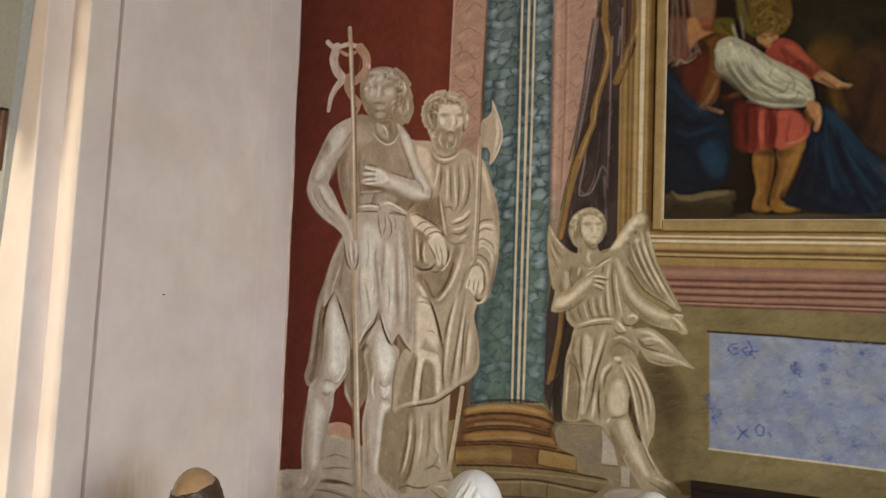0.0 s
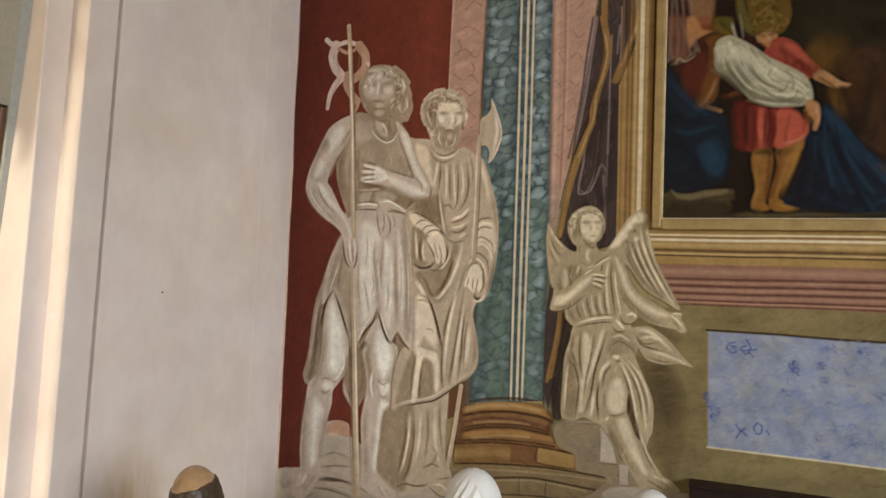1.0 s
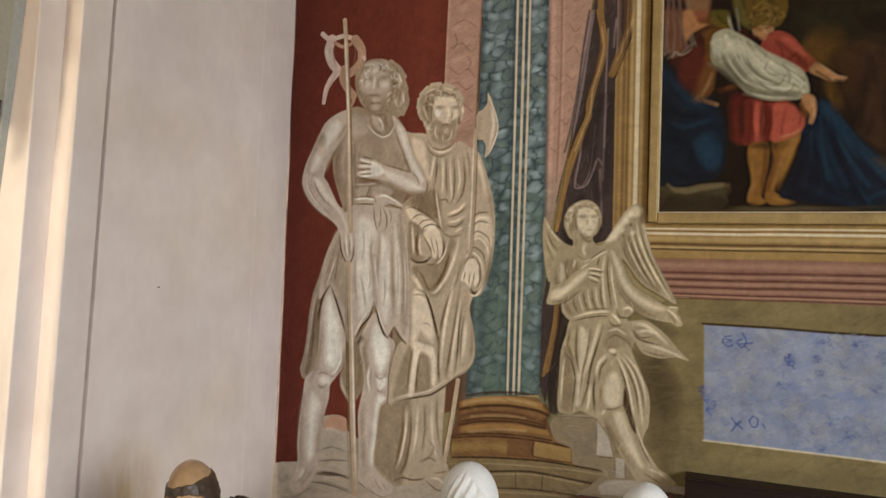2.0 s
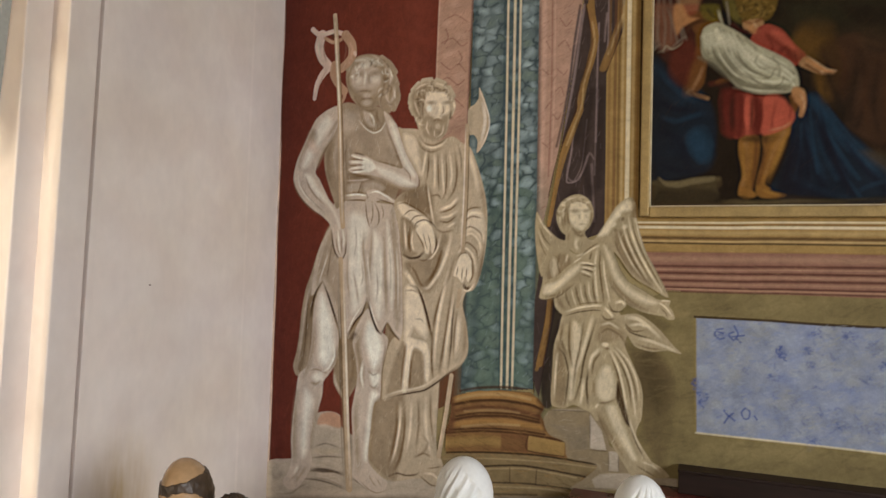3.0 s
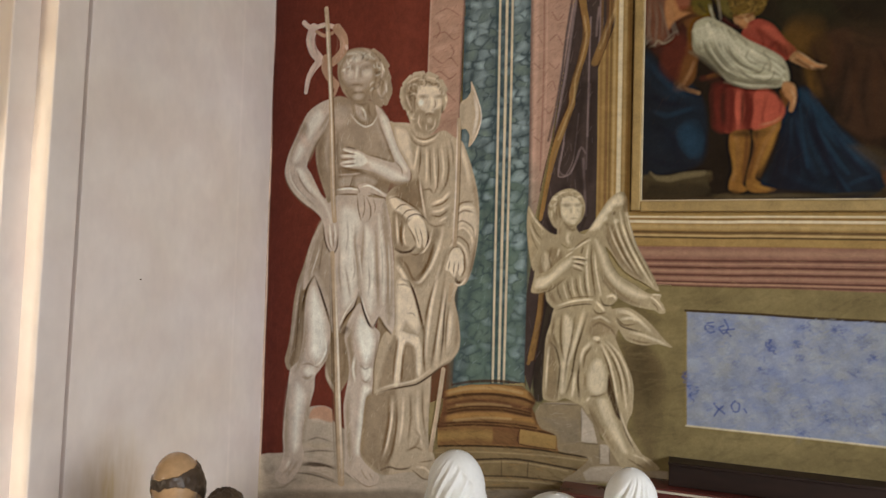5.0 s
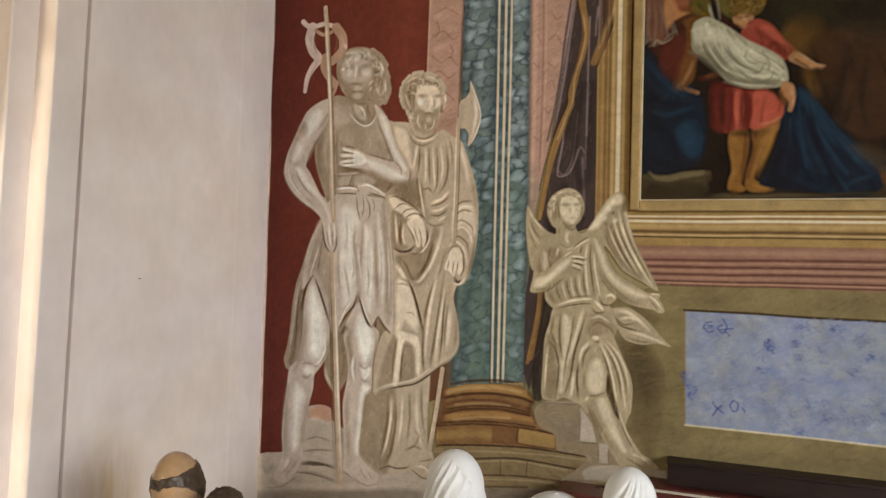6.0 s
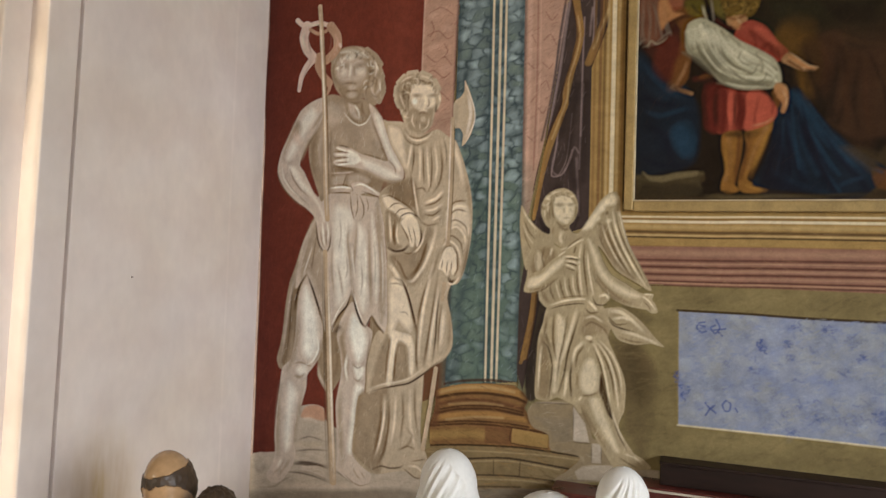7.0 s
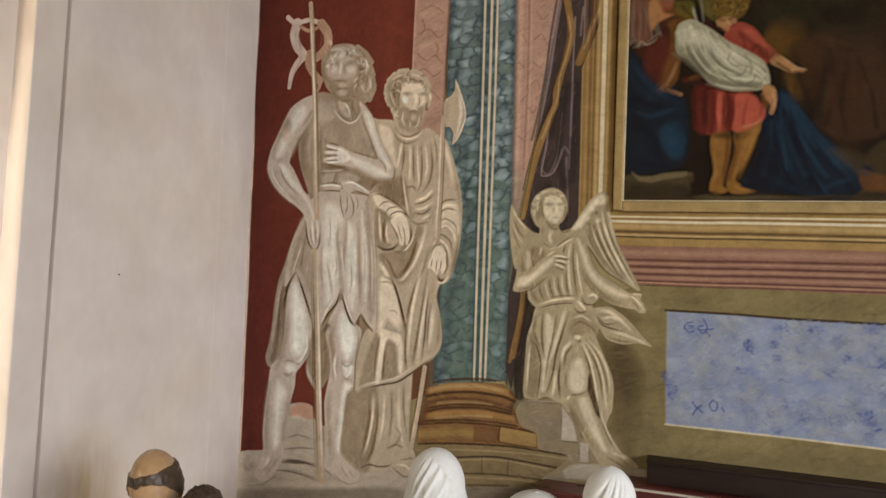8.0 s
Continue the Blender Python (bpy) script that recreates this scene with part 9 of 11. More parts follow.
    pic.stroke([(0.142, 3.065), (0.147, 3.059), (0.145, 3.045)], (0.007, 0.006), HAIR_LIGHT, 0.007, 0.42)
    pic.stroke([(0.132, 2.91), (0.121, 2.896), (0.114, 2.892)], (0.007, 0.006), UMBER, 0.007, 0.42)
    pic.stroke([(0.167, 3.02), (0.153, 3.004), (0.146, 2.999)], (0.007, 0.006), HAIR_LIGHT, 0.007, 0.42)
    pic.stroke([(0.183, 3.008), (0.185, 3.001), (0.195, 2.977)], (0.007, 0.006), UMBER, 0.007, 0.42)
    pic.stroke([(0.165, 2.985), (0.179, 2.971), (0.166, 2.96)], (0.007, 0.006), UMBER, 0.007, 0.42)
    pic.stroke([(0.168, 2.965), (0.175, 2.959), (0.15, 2.946)], (0.008, 0.006), UMBER, 0.008, 0.42)
    pic.stroke([(0.136, 2.963), (0.143, 2.944), (0.122, 2.946)], (0.007, 0.006), UMBER, 0.007, 0.42)
    pic.stroke([(0.113, 2.962), (0.118, 2.942), (0.104, 2.943)], (0.007, 0.006), HAIR_LIGHT, 0.007, 0.42)
    pic.stroke([(0.24, 3.082), (0.247, 3.074), (0.258, 3.066)], (0.008, 0.006), UMBER, 0.008, 0.42)
    pic.stroke([(0.151, 3.001), (0.149, 2.989), (0.147, 2.974)], (0.007, 0.006), UMBER, 0.007, 0.42)
    pic.stroke([(0.175, 2.937), (0.192, 2.925), (0.188, 2.908)], (0.008, 0.006), UMBER, 0.008, 0.42)
    pic.stroke([(0.124, 2.969), (0.12, 2.962), (0.125, 2.946)], (0.008, 0.006), OLIVE, 0.008, 0.42)
    pic.stroke([(0.2, 2.939), (0.201, 2.924), (0.197, 2.907)], (0.007, 0.006), UMBER, 0.007, 0.42)
    pic.stroke([(0.234, 2.954), (0.244, 2.936), (0.223, 2.93)], (0.007, 0.006), HAIR_LIGHT, 0.007, 0.42)
    pic.stroke([(0.122, 2.964), (0.127, 2.951), (0.111, 2.935)], (0.007, 0.006), UMBER, 0.007, 0.42)
    pic.stroke([(0.238, 3.058), (0.225, 3.039), (0.227, 3.041)], (0.008, 0.006), UMBER, 0.008, 0.42)
    pic.stroke([(0.238, 2.904), (0.251, 2.895), (0.243, 2.881)], (0.007, 0.006), UMBER, 0.007, 0.42)
    pic.stroke([(0.205, 2.926), (0.197, 2.907), (0.195, 2.902)], (0.007, 0.006), HAIR_LIGHT, 0.007, 0.42)
    pic.stroke([(0.155, 2.916), (0.167, 2.905), (0.172, 2.887)], (0.007, 0.006), HAIR_LIGHT, 0.007, 0.42)
    pic.stroke([(0.207, 3.048), (0.198, 3.037), (0.189, 3.023)], (0.007, 0.006), OLIVE, 0.007, 0.42)
    pic.stroke([(0.196, 2.955), (0.209, 2.946), (0.178, 2.926)], (0.007, 0.006), UMBER, 0.007, 0.42)
    pic.stroke([(0.11, 3.073), (0.115, 3.065), (0.096, 3.052)], (0.008, 0.007), OLIVE, 0.008, 0.42)
    pic.stroke([(0.178, 3.024), (0.189, 3.015), (0.178, 3.004)], (0.007, 0.006), OLIVE, 0.007, 0.42)
    pic.stroke([(0.178, 3.036), (0.162, 3.023), (0.164, 3.018)], (0.007, 0.006), OLIVE, 0.007, 0.42)
    pic.stroke([(0.096, 3.077), (0.092, 3.063), (0.08, 3.064)], (0.008, 0.007), UMBER, 0.008, 0.42)
    pic.stroke([(0.106, 3.059), (0.099, 3.039), (0.106, 3.031)], (0.007, 0.006), HAIR_LIGHT, 0.007, 0.42)
    pic.stroke([(0.184, 2.968), (0.193, 2.96), (0.189, 2.938)], (0.007, 0.006), UMBER, 0.007, 0.42)
    pic.stroke([(0.177, 2.979), (0.189, 2.96), (0.193, 2.955)], (0.007, 0.006), HAIR_LIGHT, 0.007, 0.42)
    pic.stroke([(0.18, 2.946), (0.189, 2.928), (0.171, 2.914)], (0.007, 0.006), HAIR_LIGHT, 0.007, 0.42)
    pic.stroke([(0.149, 2.904), (0.163, 2.885), (0.161, 2.873)], (0.007, 0.006), HAIR_LIGHT, 0.007, 0.42)
    pic.stroke([(0.197, 3.072), (0.202, 3.054), (0.211, 3.045)], (0.007, 0.006), UMBER, 0.007, 0.42)
    pic.stroke([(0.192, 3.007), (0.199, 3.002), (0.202, 2.984)], (0.008, 0.006), UMBER, 0.008, 0.42)
    pic.stroke([(0.127, 3.021), (0.118, 3.012), (0.13, 2.996)], (0.007, 0.006), UMBER, 0.007, 0.42)
    pic.stroke([(0.167, 2.922), (0.153, 2.916), (0.188, 2.896)], (0.007, 0.006), UMBER, 0.007, 0.42)
    pic.stroke([(0.152, 3.049), (0.141, 3.032), (0.157, 3.021)], (0.007, 0.006), UMBER, 0.007, 0.42)
    pic.stroke([(0.19, 3.085), (0.183, 3.078), (0.2, 3.057)], (0.007, 0.006), HAIR_LIGHT, 0.007, 0.42)
    pic.stroke([(0.103, 2.963), (0.092, 2.954), (0.111, 2.935)], (0.007, 0.006), OLIVE, 0.007, 0.42)
    pic.stroke([(0.158, 2.988), (0.17, 2.98), (0.147, 2.974)], (0.007, 0.006), HAIR_LIGHT, 0.007, 0.42)
    pic.fill([(0.121, 2.894), (0.185, 2.903), (0.204, 2.882), (0.187, 2.853), (0.131, 2.858)], FLESH, 0.007, 0.9)
    pic.stroke([(0.121, 2.899), (0.158, 2.885), (0.195, 2.902)], (0.012, 0.012), FLESH_DARK, 0.007, 0.7)
    pic.stroke([(0.08, 2.887), (0.108, 2.859), (0.162, 2.843), (0.197, 2.818)], (0.02, 0.015), MAROON, 0.01, 0.8)
    pic.fill([(0.173, 2.859), (0.218, 2.876), (0.275, 2.846), (0.321, 2.781), (0.366, 2.729), (0.334, 2.69), (0.29, 2.683), (0.245, 2.7), (0.198, 2.765), (0.151, 2.806)], RED_CLOTH, 0.007, 1)
    pic.stroke([(0.219, 2.826), (0.288, 2.759), (0.329, 2.715)], (0.015, 0.025), RED_DEEP, 0.015, 0.5)
    pic.stroke([(0.241, 2.837), (0.299, 2.776)], (0.019, 0.019), RED_CLOTH_LIGHT, 0.014, 0.4)
    pic.fill([(0.36, 2.722), (0.389, 2.696), (0.422, 2.66), (0.465, 2.653), (0.47, 2.638), (0.422, 2.641), (0.378, 2.663), (0.338, 2.69)], FLESH, 0.006, 1)
    pic.stroke([(0.422, 2.655), (0.474, 2.652)], (0.008, 0.008), FLESH_LIGHT, 0.004, 0.8)
    pic.stroke([(0.367, 2.688), (0.418, 2.646)], (0.007, 0.007), FLESH_DARK, 0.005, 0.8)
    pic.fill([(0.088, 2.58), (0.202, 2.579), (0.282, 2.546), (0.317, 2.481), (0.307, 2.432), (0.207, 2.406), (0.139, 2.388), (0.088, 2.394), (0.095, 2.484)], RED_CLOTH, 0.007, 1)
    pic.stroke([(0.175, 2.568), (0.187, 2.481), (0.184, 2.402)], (0.017, 0.02), RED_DEEP, 0.01, 0.85)
    pic.stroke([(0.116, 2.571), (0.118, 2.483), (0.111, 2.394)], (0.015, 0.012), RED_DEEP, 0.01, 0.7)
    pic.fill([(0.029, 2.575), (0.092, 2.579), (0.092, 2.394), (0.041, 2.411), (0.032, 2.487)], RED_DEEP, 0.015, 0.7)
    pic.stroke([(0.237, 2.54), (0.272, 2.49), (0.262, 2.429)], (0.02, 0.02), RED_CLOTH_LIGHT, 0.015, 0.35)
    pic.stroke([(0.144, 2.557), (0.143, 2.403)], (0.015, 0.015), RED_CLOTH_LIGHT, 0.01, 0.4)
    pic.fill([(-0.049, 2.826), (-0.038, 2.884), (0.013, 2.905), (0.056, 2.884), (0.109, 2.847), (0.174, 2.792), (0.255, 2.744), (0.312, 2.701), (0.335, 2.651), (0.34, 2.597), (0.303, 2.574), (0.225, 2.571), (0.157, 2.581), (0.098, 2.614), (0.05, 2.675), (0.002, 2.728), (-0.04, 2.756)], SHIRT, 0.007, 1)
    pic.stroke([(-0.002, 2.868), (0.024, 2.777), (0.073, 2.698), (0.133, 2.632)], (0.013, 0.013), SHIRT_SHADE, 0.01, 0.65)
    pic.stroke([(0.045, 2.864), (0.083, 2.773), (0.142, 2.694), (0.224, 2.64)], (0.013, 0.013), SHIRT_SHADE, 0.01, 0.65)
    pic.stroke([(0.1, 2.835), (0.152, 2.756), (0.234, 2.689), (0.302, 2.648)], (0.012, 0.012), SHIRT_SHADE, 0.01, 0.65)
    pic.stroke([(0.121, 2.62), (0.202, 2.599), (0.303, 2.599)], (0.013, 0.013), SHIRT_SHADE, 0.01, 0.65)
    pic.stroke([(-0.025, 2.844), (-0.016, 2.767)], (0.013, 0.013), SHIRT_SHADE, 0.01, 0.65)
    pic.stroke([(0.021, 2.871), (0.055, 2.775), (0.108, 2.689), (0.167, 2.631)], (0.021, 0.016), SHIRT_LIGHT, 0.013, 0.6)
    pic.stroke([(0.076, 2.842), (0.125, 2.758), (0.195, 2.684)], (0.02, 0.015), SHIRT_LIGHT, 0.012, 0.6)
    pic.stroke([(0.198, 2.74), (0.278, 2.693), (0.317, 2.642)], (0.02, 0.015), SHIRT_LIGHT, 0.012, 0.6)
    pic.stroke([(0.178, 2.63), (0.247, 2.621), (0.302, 2.623)], (0.02, 0.015), SHIRT_LIGHT, 0.012, 0.6)
    pic.stroke([(0.002, 2.721), (0.063, 2.641), (0.115, 2.593), (0.203, 2.567), (0.315, 2.569)], (0.009, 0.009), UMBER, 0.007, 0.6)
    pic.stroke([(-0.019, 2.864), (0.003, 2.771), (0.052, 2.692), (0.114, 2.618)], (0.007, 0.009), SHIRT_DEEP, 0.007, 0.6)
    pic.stroke([(0.024, 2.881), (0.059, 2.788), (0.112, 2.704), (0.183, 2.625), (0.27, 2.588)], (0.007, 0.009), SHIRT_DEEP, 0.007, 0.6)
    pic.stroke([(0.071, 2.852), (0.115, 2.769), (0.181, 2.699), (0.268, 2.645), (0.318, 2.617)], (0.007, 0.009), SHIRT_DEEP, 0.007, 0.6)
    pic.stroke([(0.132, 2.817), (0.198, 2.748), (0.278, 2.693), (0.322, 2.652)], (0.006, 0.009), SHIRT_DEEP, 0.006, 0.6)
    pic.stroke([(-0.047, 2.841), (-0.035, 2.774), (-0.001, 2.731)], (0.01, 0.01), SHIRT_DEEP, 0.008, 0.5)
    pic.stroke([(0.087, 2.61), (0.18, 2.585), (0.292, 2.585)], (0.01, 0.01), SHIRT_SHADE, 0.007, 0.7)
    pic.stroke([(0.046, 2.834), (0.111, 2.754), (0.2, 2.688), (0.279, 2.659)], (0.035, 0.04), SHIRT_LIGHT, 0.025, 0.35)
    pic.stroke([(0.018, 2.745), (0.081, 2.66), (0.167, 2.611), (0.281, 2.6)], (0.022, 0.02), SHIRT_SHADE, 0.015, 0.45)
    pic.stroke([(0.17, 2.775), (0.18, 2.734), (0.209, 2.698), (0.25, 2.68)], (0.007, 0.012), SHIRT_SHADE, 0.007, 0.7)
    pic.stroke([(0.239, 2.73), (0.267, 2.684), (0.264, 2.65)], (0.007, 0.01), SHIRT_SHADE, 0.007, 0.6)
    pic.fill([(0.318, 2.598), (0.358, 2.584), (0.373, 2.534), (0.365, 2.469), (0.348, 2.475), (0.342, 2.524), (0.315, 2.537)], FLESH, 0.007, 1)
    pic.stroke([(0.354, 2.572), (0.365, 2.498)], (0.01, 0.01), FLESH_LIGHT, 0.007, 0.5)
    pic.fill([(0.304, 2.562), (0.342, 2.528), (0.343, 2.475), (0.317, 2.488)], FLESH_DARK, 0.007, 0.9)
    pic.fill([(0.116, 2.389), (0.189, 2.392), (0.189, 2.295), (0.173, 2.214), (0.165, 2.165), (0.186, 2.14), (0.15, 2.123), (0.113, 2.14), (0.114, 2.18), (0.129, 2.239), (0.111, 2.314)], FLESH_GOLD, 0.008, 1)
    pic.fill([(0.202, 2.391), (0.274, 2.424), (0.313, 2.461), (0.31, 2.403), (0.271, 2.335), (0.237, 2.253), (0.214, 2.189), (0.249, 2.162), (0.298, 2.14), (0.263, 2.123), (0.2, 2.13), (0.179, 2.16), (0.19, 2.234), (0.213, 2.317)], FLESH_GOLD, 0.007, 1)
    pic.stroke([(0.18, 2.377), (0.176, 2.258), (0.165, 2.172)], (0.015, 0.013), FLESH_DARK, 0.01, 0.7)
    pic.stroke([(0.216, 2.381), (0.209, 2.295), (0.189, 2.189)], (0.013, 0.013), FLESH_DARK, 0.01, 0.75)
    pic.stroke([(0.287, 2.408), (0.249, 2.326), (0.218, 2.233)], (0.017, 0.012), FLESH, 0.012, 0.4)
    pic.stroke([(0.139, 2.363), (0.146, 2.271), (0.13, 2.185)], (0.02, 0.015), FLESH, 0.012, 0.35)
    pic.stroke([(0.122, 2.135), (0.191, 2.12), (0.281, 2.123)], (0.01, 0.01), UMBER, 0.008, 0.5)
    pic.blob((0.207, 2.381), (0.075, 0.02), UMBER, 0.015, 0.4, 0)
    pic.fill([(0.317, 2.464), (0.381, 2.57), (0.424, 2.556), (0.469, 2.482), (0.534, 2.396), (0.619, 2.311), (0.702, 2.251), (0.743, 2.205), (0.704, 2.158), (0.644, 2.107), (0.54, 2.102), (0.434, 2.123), (0.325, 2.14), (0.235, 2.16), (0.278, 2.257), (0.309, 2.354)], NAVY, 0.012, 1)
    pic.stroke([(0.392, 2.546), (0.448, 2.447), (0.535, 2.337), (0.641, 2.252)], (0.034, 0.048), AZURE, 0.024, 0.55)
    pic.stroke([(0.361, 2.474), (0.386, 2.328), (0.432, 2.183)], (0.024, 0.034), INKBLUE, 0.022, 0.7)
    pic.stroke([(0.428, 2.399), (0.474, 2.255), (0.539, 2.147)], (0.024, 0.034), INKBLUE, 0.022, 0.6)
    pic.stroke([(0.405, 2.448), (0.429, 2.327), (0.485, 2.207)], (0.02, 0.025), AZURE, 0.017, 0.4)
    pic.stroke([(0.536, 2.301), (0.621, 2.206), (0.664, 2.135)], (0.019, 0.024), INKBLUE, 0.017, 0.6)
    pic.stroke([(0.3, 2.232), (0.389, 2.171), (0.519, 2.123)], (0.025, 0.02), AZURE, 0.017, 0.25)
    pic.fill([(0.682, 2.228), (0.763, 2.204), (0.843, 2.181), (0.843, 2.14), (0.704, 2.14)], FLESH_DARK, 0.012, 0.7)
    pic.fill([(0.279, 2.184), (0.433, 2.135), (0.477, 2.099), (0.281, 2.106)], INKBLUE, 0.014, 0.5)
    pic.stroke([(0.407, 2.54), (0.431, 2.435), (0.489, 2.321), (0.563, 2.201)], (0.007, 0.014), AZURE, 0.01, 0.55)
    pic.stroke([(0.382, 2.498), (0.394, 2.376), (0.414, 2.231)], (0.007, 0.014), AZURE, 0.01, 0.55)
    pic.stroke([(0.451, 2.495), (0.53, 2.373), (0.641, 2.248), (0.713, 2.209)], (0.007, 0.014), AZURE, 0.01, 0.55)
    pic.stroke([(0.351, 2.438), (0.347, 2.324), (0.328, 2.203)], (0.007, 0.014), AZURE, 0.01, 0.55)
    pic.stroke([(0.472, 2.35), (0.508, 2.23), (0.565, 2.131)], (0.007, 0.014), AZURE, 0.01, 0.55)
    pic.stroke([(0.421, 2.496), (0.45, 2.375), (0.516, 2.242)], (0.01, 0.017), INKBLUE, 0.01, 0.75)
    pic.stroke([(0.37, 2.474), (0.372, 2.353), (0.38, 2.208)], (0.01, 0.017), INKBLUE, 0.01, 0.75)
    pic.stroke([(0.48, 2.434), (0.561, 2.32), (0.652, 2.217)], (0.01, 0.017), INKBLUE, 0.01, 0.75)
    pic.stroke([(0.323, 2.415), (0.31, 2.293), (0.29, 2.196)], (0.01, 0.017), INKBLUE, 0.01, 0.75)
    pic.blob((-0.222, 2.496), (0.073, 0.234), UMBER, 0.068, 0.5, 0)
    pic.blob((-0.142, 2.263), (0.15, 0.055), UMBER, 0.045, 0.5, 0)
    pic.blob((0.052, 2.612), (0.055, 0.15), UMBER, 0.05, 0.35, 0)
    pic.stroke([(0.369, 2.123), (0.54, 2.107), (0.765, 2.124)], (0.029, 0.029), UMBER, 0.024, 0.4)
    pic.blob((0.3, 2.232), (0.05, 0.1), UMBER, 0.045, 0.4, 0)
    pic.fade = 0.3
    # second sitting: drapery, folds and deeper darks
    pic.panel([(0.285, 2.951), (0.487, 2.928), (0.504, 2.874), (0.425, 2.854), (0.323, 2.879)], OLIVE, 0.038, 0.6, own=False)
    pic.panel([(0.491, 2.928), (0.685, 2.906), (0.686, 2.827), (0.55, 2.836)], UMBER, 0.033, 0.7, own=False)
    pic.stroke([(0.309, 2.798), (0.346, 2.755), (0.368, 2.701)], (0.072, 0.063), OCHRE, 0.053, 0.4)
    pic.stroke([(0.411, 2.637), (0.44, 2.587), (0.454, 2.513)], (0.062, 0.048), OCHRE, 0.024, 0.45)
    pic.stroke([(0.368, 2.672), (0.39, 2.603), (0.403, 2.542)], (0.022, 0.022), UMBER, 0.019, 0.5)
    pic.fill([(0.401, 2.734), (0.447, 2.784), (0.509, 2.798), (0.55, 2.761), (0.575, 2.695), (0.552, 2.615), (0.507, 2.524), (0.445, 2.575), (0.44, 2.671)], BROWN_WARM, 0.038, 0.55, own=False)
    pic.fill([(0.575, 2.683), (0.641, 2.696), (0.687, 2.674), (0.689, 2.329), (0.614, 2.313), (0.57, 2.403)], BROWN_WARM, 0.032, 0.5, own=False)
    pic.stroke([(0.551, 2.732), (0.547, 2.615), (0.528, 2.476), (0.546, 2.358)], (0.023, 0.033), UMBER, 0.023, 0.6)
    pic.stroke([(0.439, 2.718), (0.453, 2.622), (0.487, 2.525), (0.521, 2.429)], (0.019, 0.024), UMBER, 0.019, 0.6)
    pic.stroke([(0.62, 2.656), (0.609, 2.517), (0.634, 2.354)], (0.016, 0.021), UMBER, 0.019, 0.5)
    pic.stroke([(0.489, 2.762), (0.51, 2.665), (0.495, 2.572)], (0.019, 0.017), BROWN_RUST, 0.017, 0.5)
    pic.stroke([(0.592, 2.658), (0.58, 2.543), (0.594, 2.402)], (0.016, 0.014), BROWN_RUST, 0.016, 0.45)
    pic.stroke([(0.656, 2.653), (0.653, 2.515), (0.666, 2.376)], (0.016, 0.014), BROWN_RUST, 0.016, 0.4)
    pic.fill([(0.562, 2.315), (0.69, 2.292), (0.69, 2.201), (0.645, 2.238)], FLOOR, 0.028, 0.7, own=False)
    # mother's veil, shoulder and sleeve
    pic.fill([(-0.251, 3.011), (-0.153, 3), (-0.142, 2.912), (-0.16, 2.821), (-0.203, 2.8), (-0.243, 2.855)], ROSE_SHADOW, 0.026, 0.75, own=False)
    pic.fill([(-0.163, 3.001), (-0.124, 2.997), (-0.099, 2.943), (-0.061, 2.929), (-0.123, 2.9), (-0.151, 2.867), (-0.166, 2.93)], FLESH_WARM, 0.015, 0.85, own=False)
    pic.fill([(-0.124, 2.997), (-0.062, 2.99), (-0.076, 2.951), (-0.104, 2.949)], RED_CLOTH, 0.018, 0.5, own=False)
    pic.fill([(-0.169, 2.786), (-0.112, 2.842), (-0.074, 2.808), (-0.068, 2.727), (-0.095, 2.638), (-0.142, 2.626), (-0.186, 2.685)], MAROON_WARM, 0.025, 0.8, own=False)
    pic.stroke([(-0.115, 2.868), (-0.085, 2.906), (-0.038, 2.919), (-0, 2.912)], (0.02, 0.018), BROWN_RUST, 0.01, 0.8)
    pic.fill([(-0.077, 2.738), (-0.021, 2.733), (-0.039, 2.674), (-0.066, 2.621), (-0.099, 2.618), (-0.095, 2.673)], FLESH_DARK, 0.013, 0.8, own=False)
    pic.stroke([(-0.035, 2.719), (-0.057, 2.66), (-0.08, 2.616)], (0.015, 0.01), FLESH, 0.01, 0.6)
    pic.stroke([(-0.094, 2.612), (-0.065, 2.585), (-0.018, 2.57)], (0.018, 0.013), FLESH_DARK, 0.008, 0.85)
    pic.stroke([(-0.085, 2.607), (-0.056, 2.579), (-0.021, 2.572)], (0.008, 0.005), FLESH, 0.005, 0.5)
    pic.stroke([(-0.236, 3.01), (-0.23, 2.931), (-0.233, 2.854), (-0.227, 2.797)], (0.006, 0.005), VEIL, 0.008, 0.55)
    pic.stroke([(-0.216, 2.997), (-0.2, 2.913), (-0.203, 2.825), (-0.193, 2.794)], (0.006, 0.005), VEIL, 0.008, 0.55)
    pic.stroke([(-0.187, 2.989), (-0.166, 2.909), (-0.15, 2.841)], (0.006, 0.005), VEIL, 0.008, 0.5)
    pic.stroke([(-0.245, 2.959), (-0.234, 2.88), (-0.213, 2.79)], (0.005, 0.005), VEIL, 0.008, 0.45)
    pic.stroke([(-0.197, 3.005), (-0.176, 2.931), (-0.174, 2.833)], (0.005, 0.005), VEIL, 0.008, 0.45)
    pic.stroke([(-0.232, 2.792), (-0.208, 2.8), (-0.194, 2.819), (-0.169, 2.802), (-0.136, 2.819), (-0.122, 2.838)], (0.006, 0.006), SHIRT, 0.006, 0.55)
    pic.fill([(-0.053, 2.989), (0.022, 2.981), (0.028, 2.92), (-0, 2.907), (-0.043, 2.932)], OLIVE_BRIGHT, 0.015, 0.75, own=False)
    pic.stroke([(-0.029, 2.976), (-0.005, 2.938), (0.018, 2.921)], (0.01, 0.01), OLIVE, 0.01, 0.6)
    pic.stroke([(0.02, 2.961), (0.032, 2.914), (0.051, 2.862)], (0.013, 0.008), SHIRT, 0.005, 0.75)
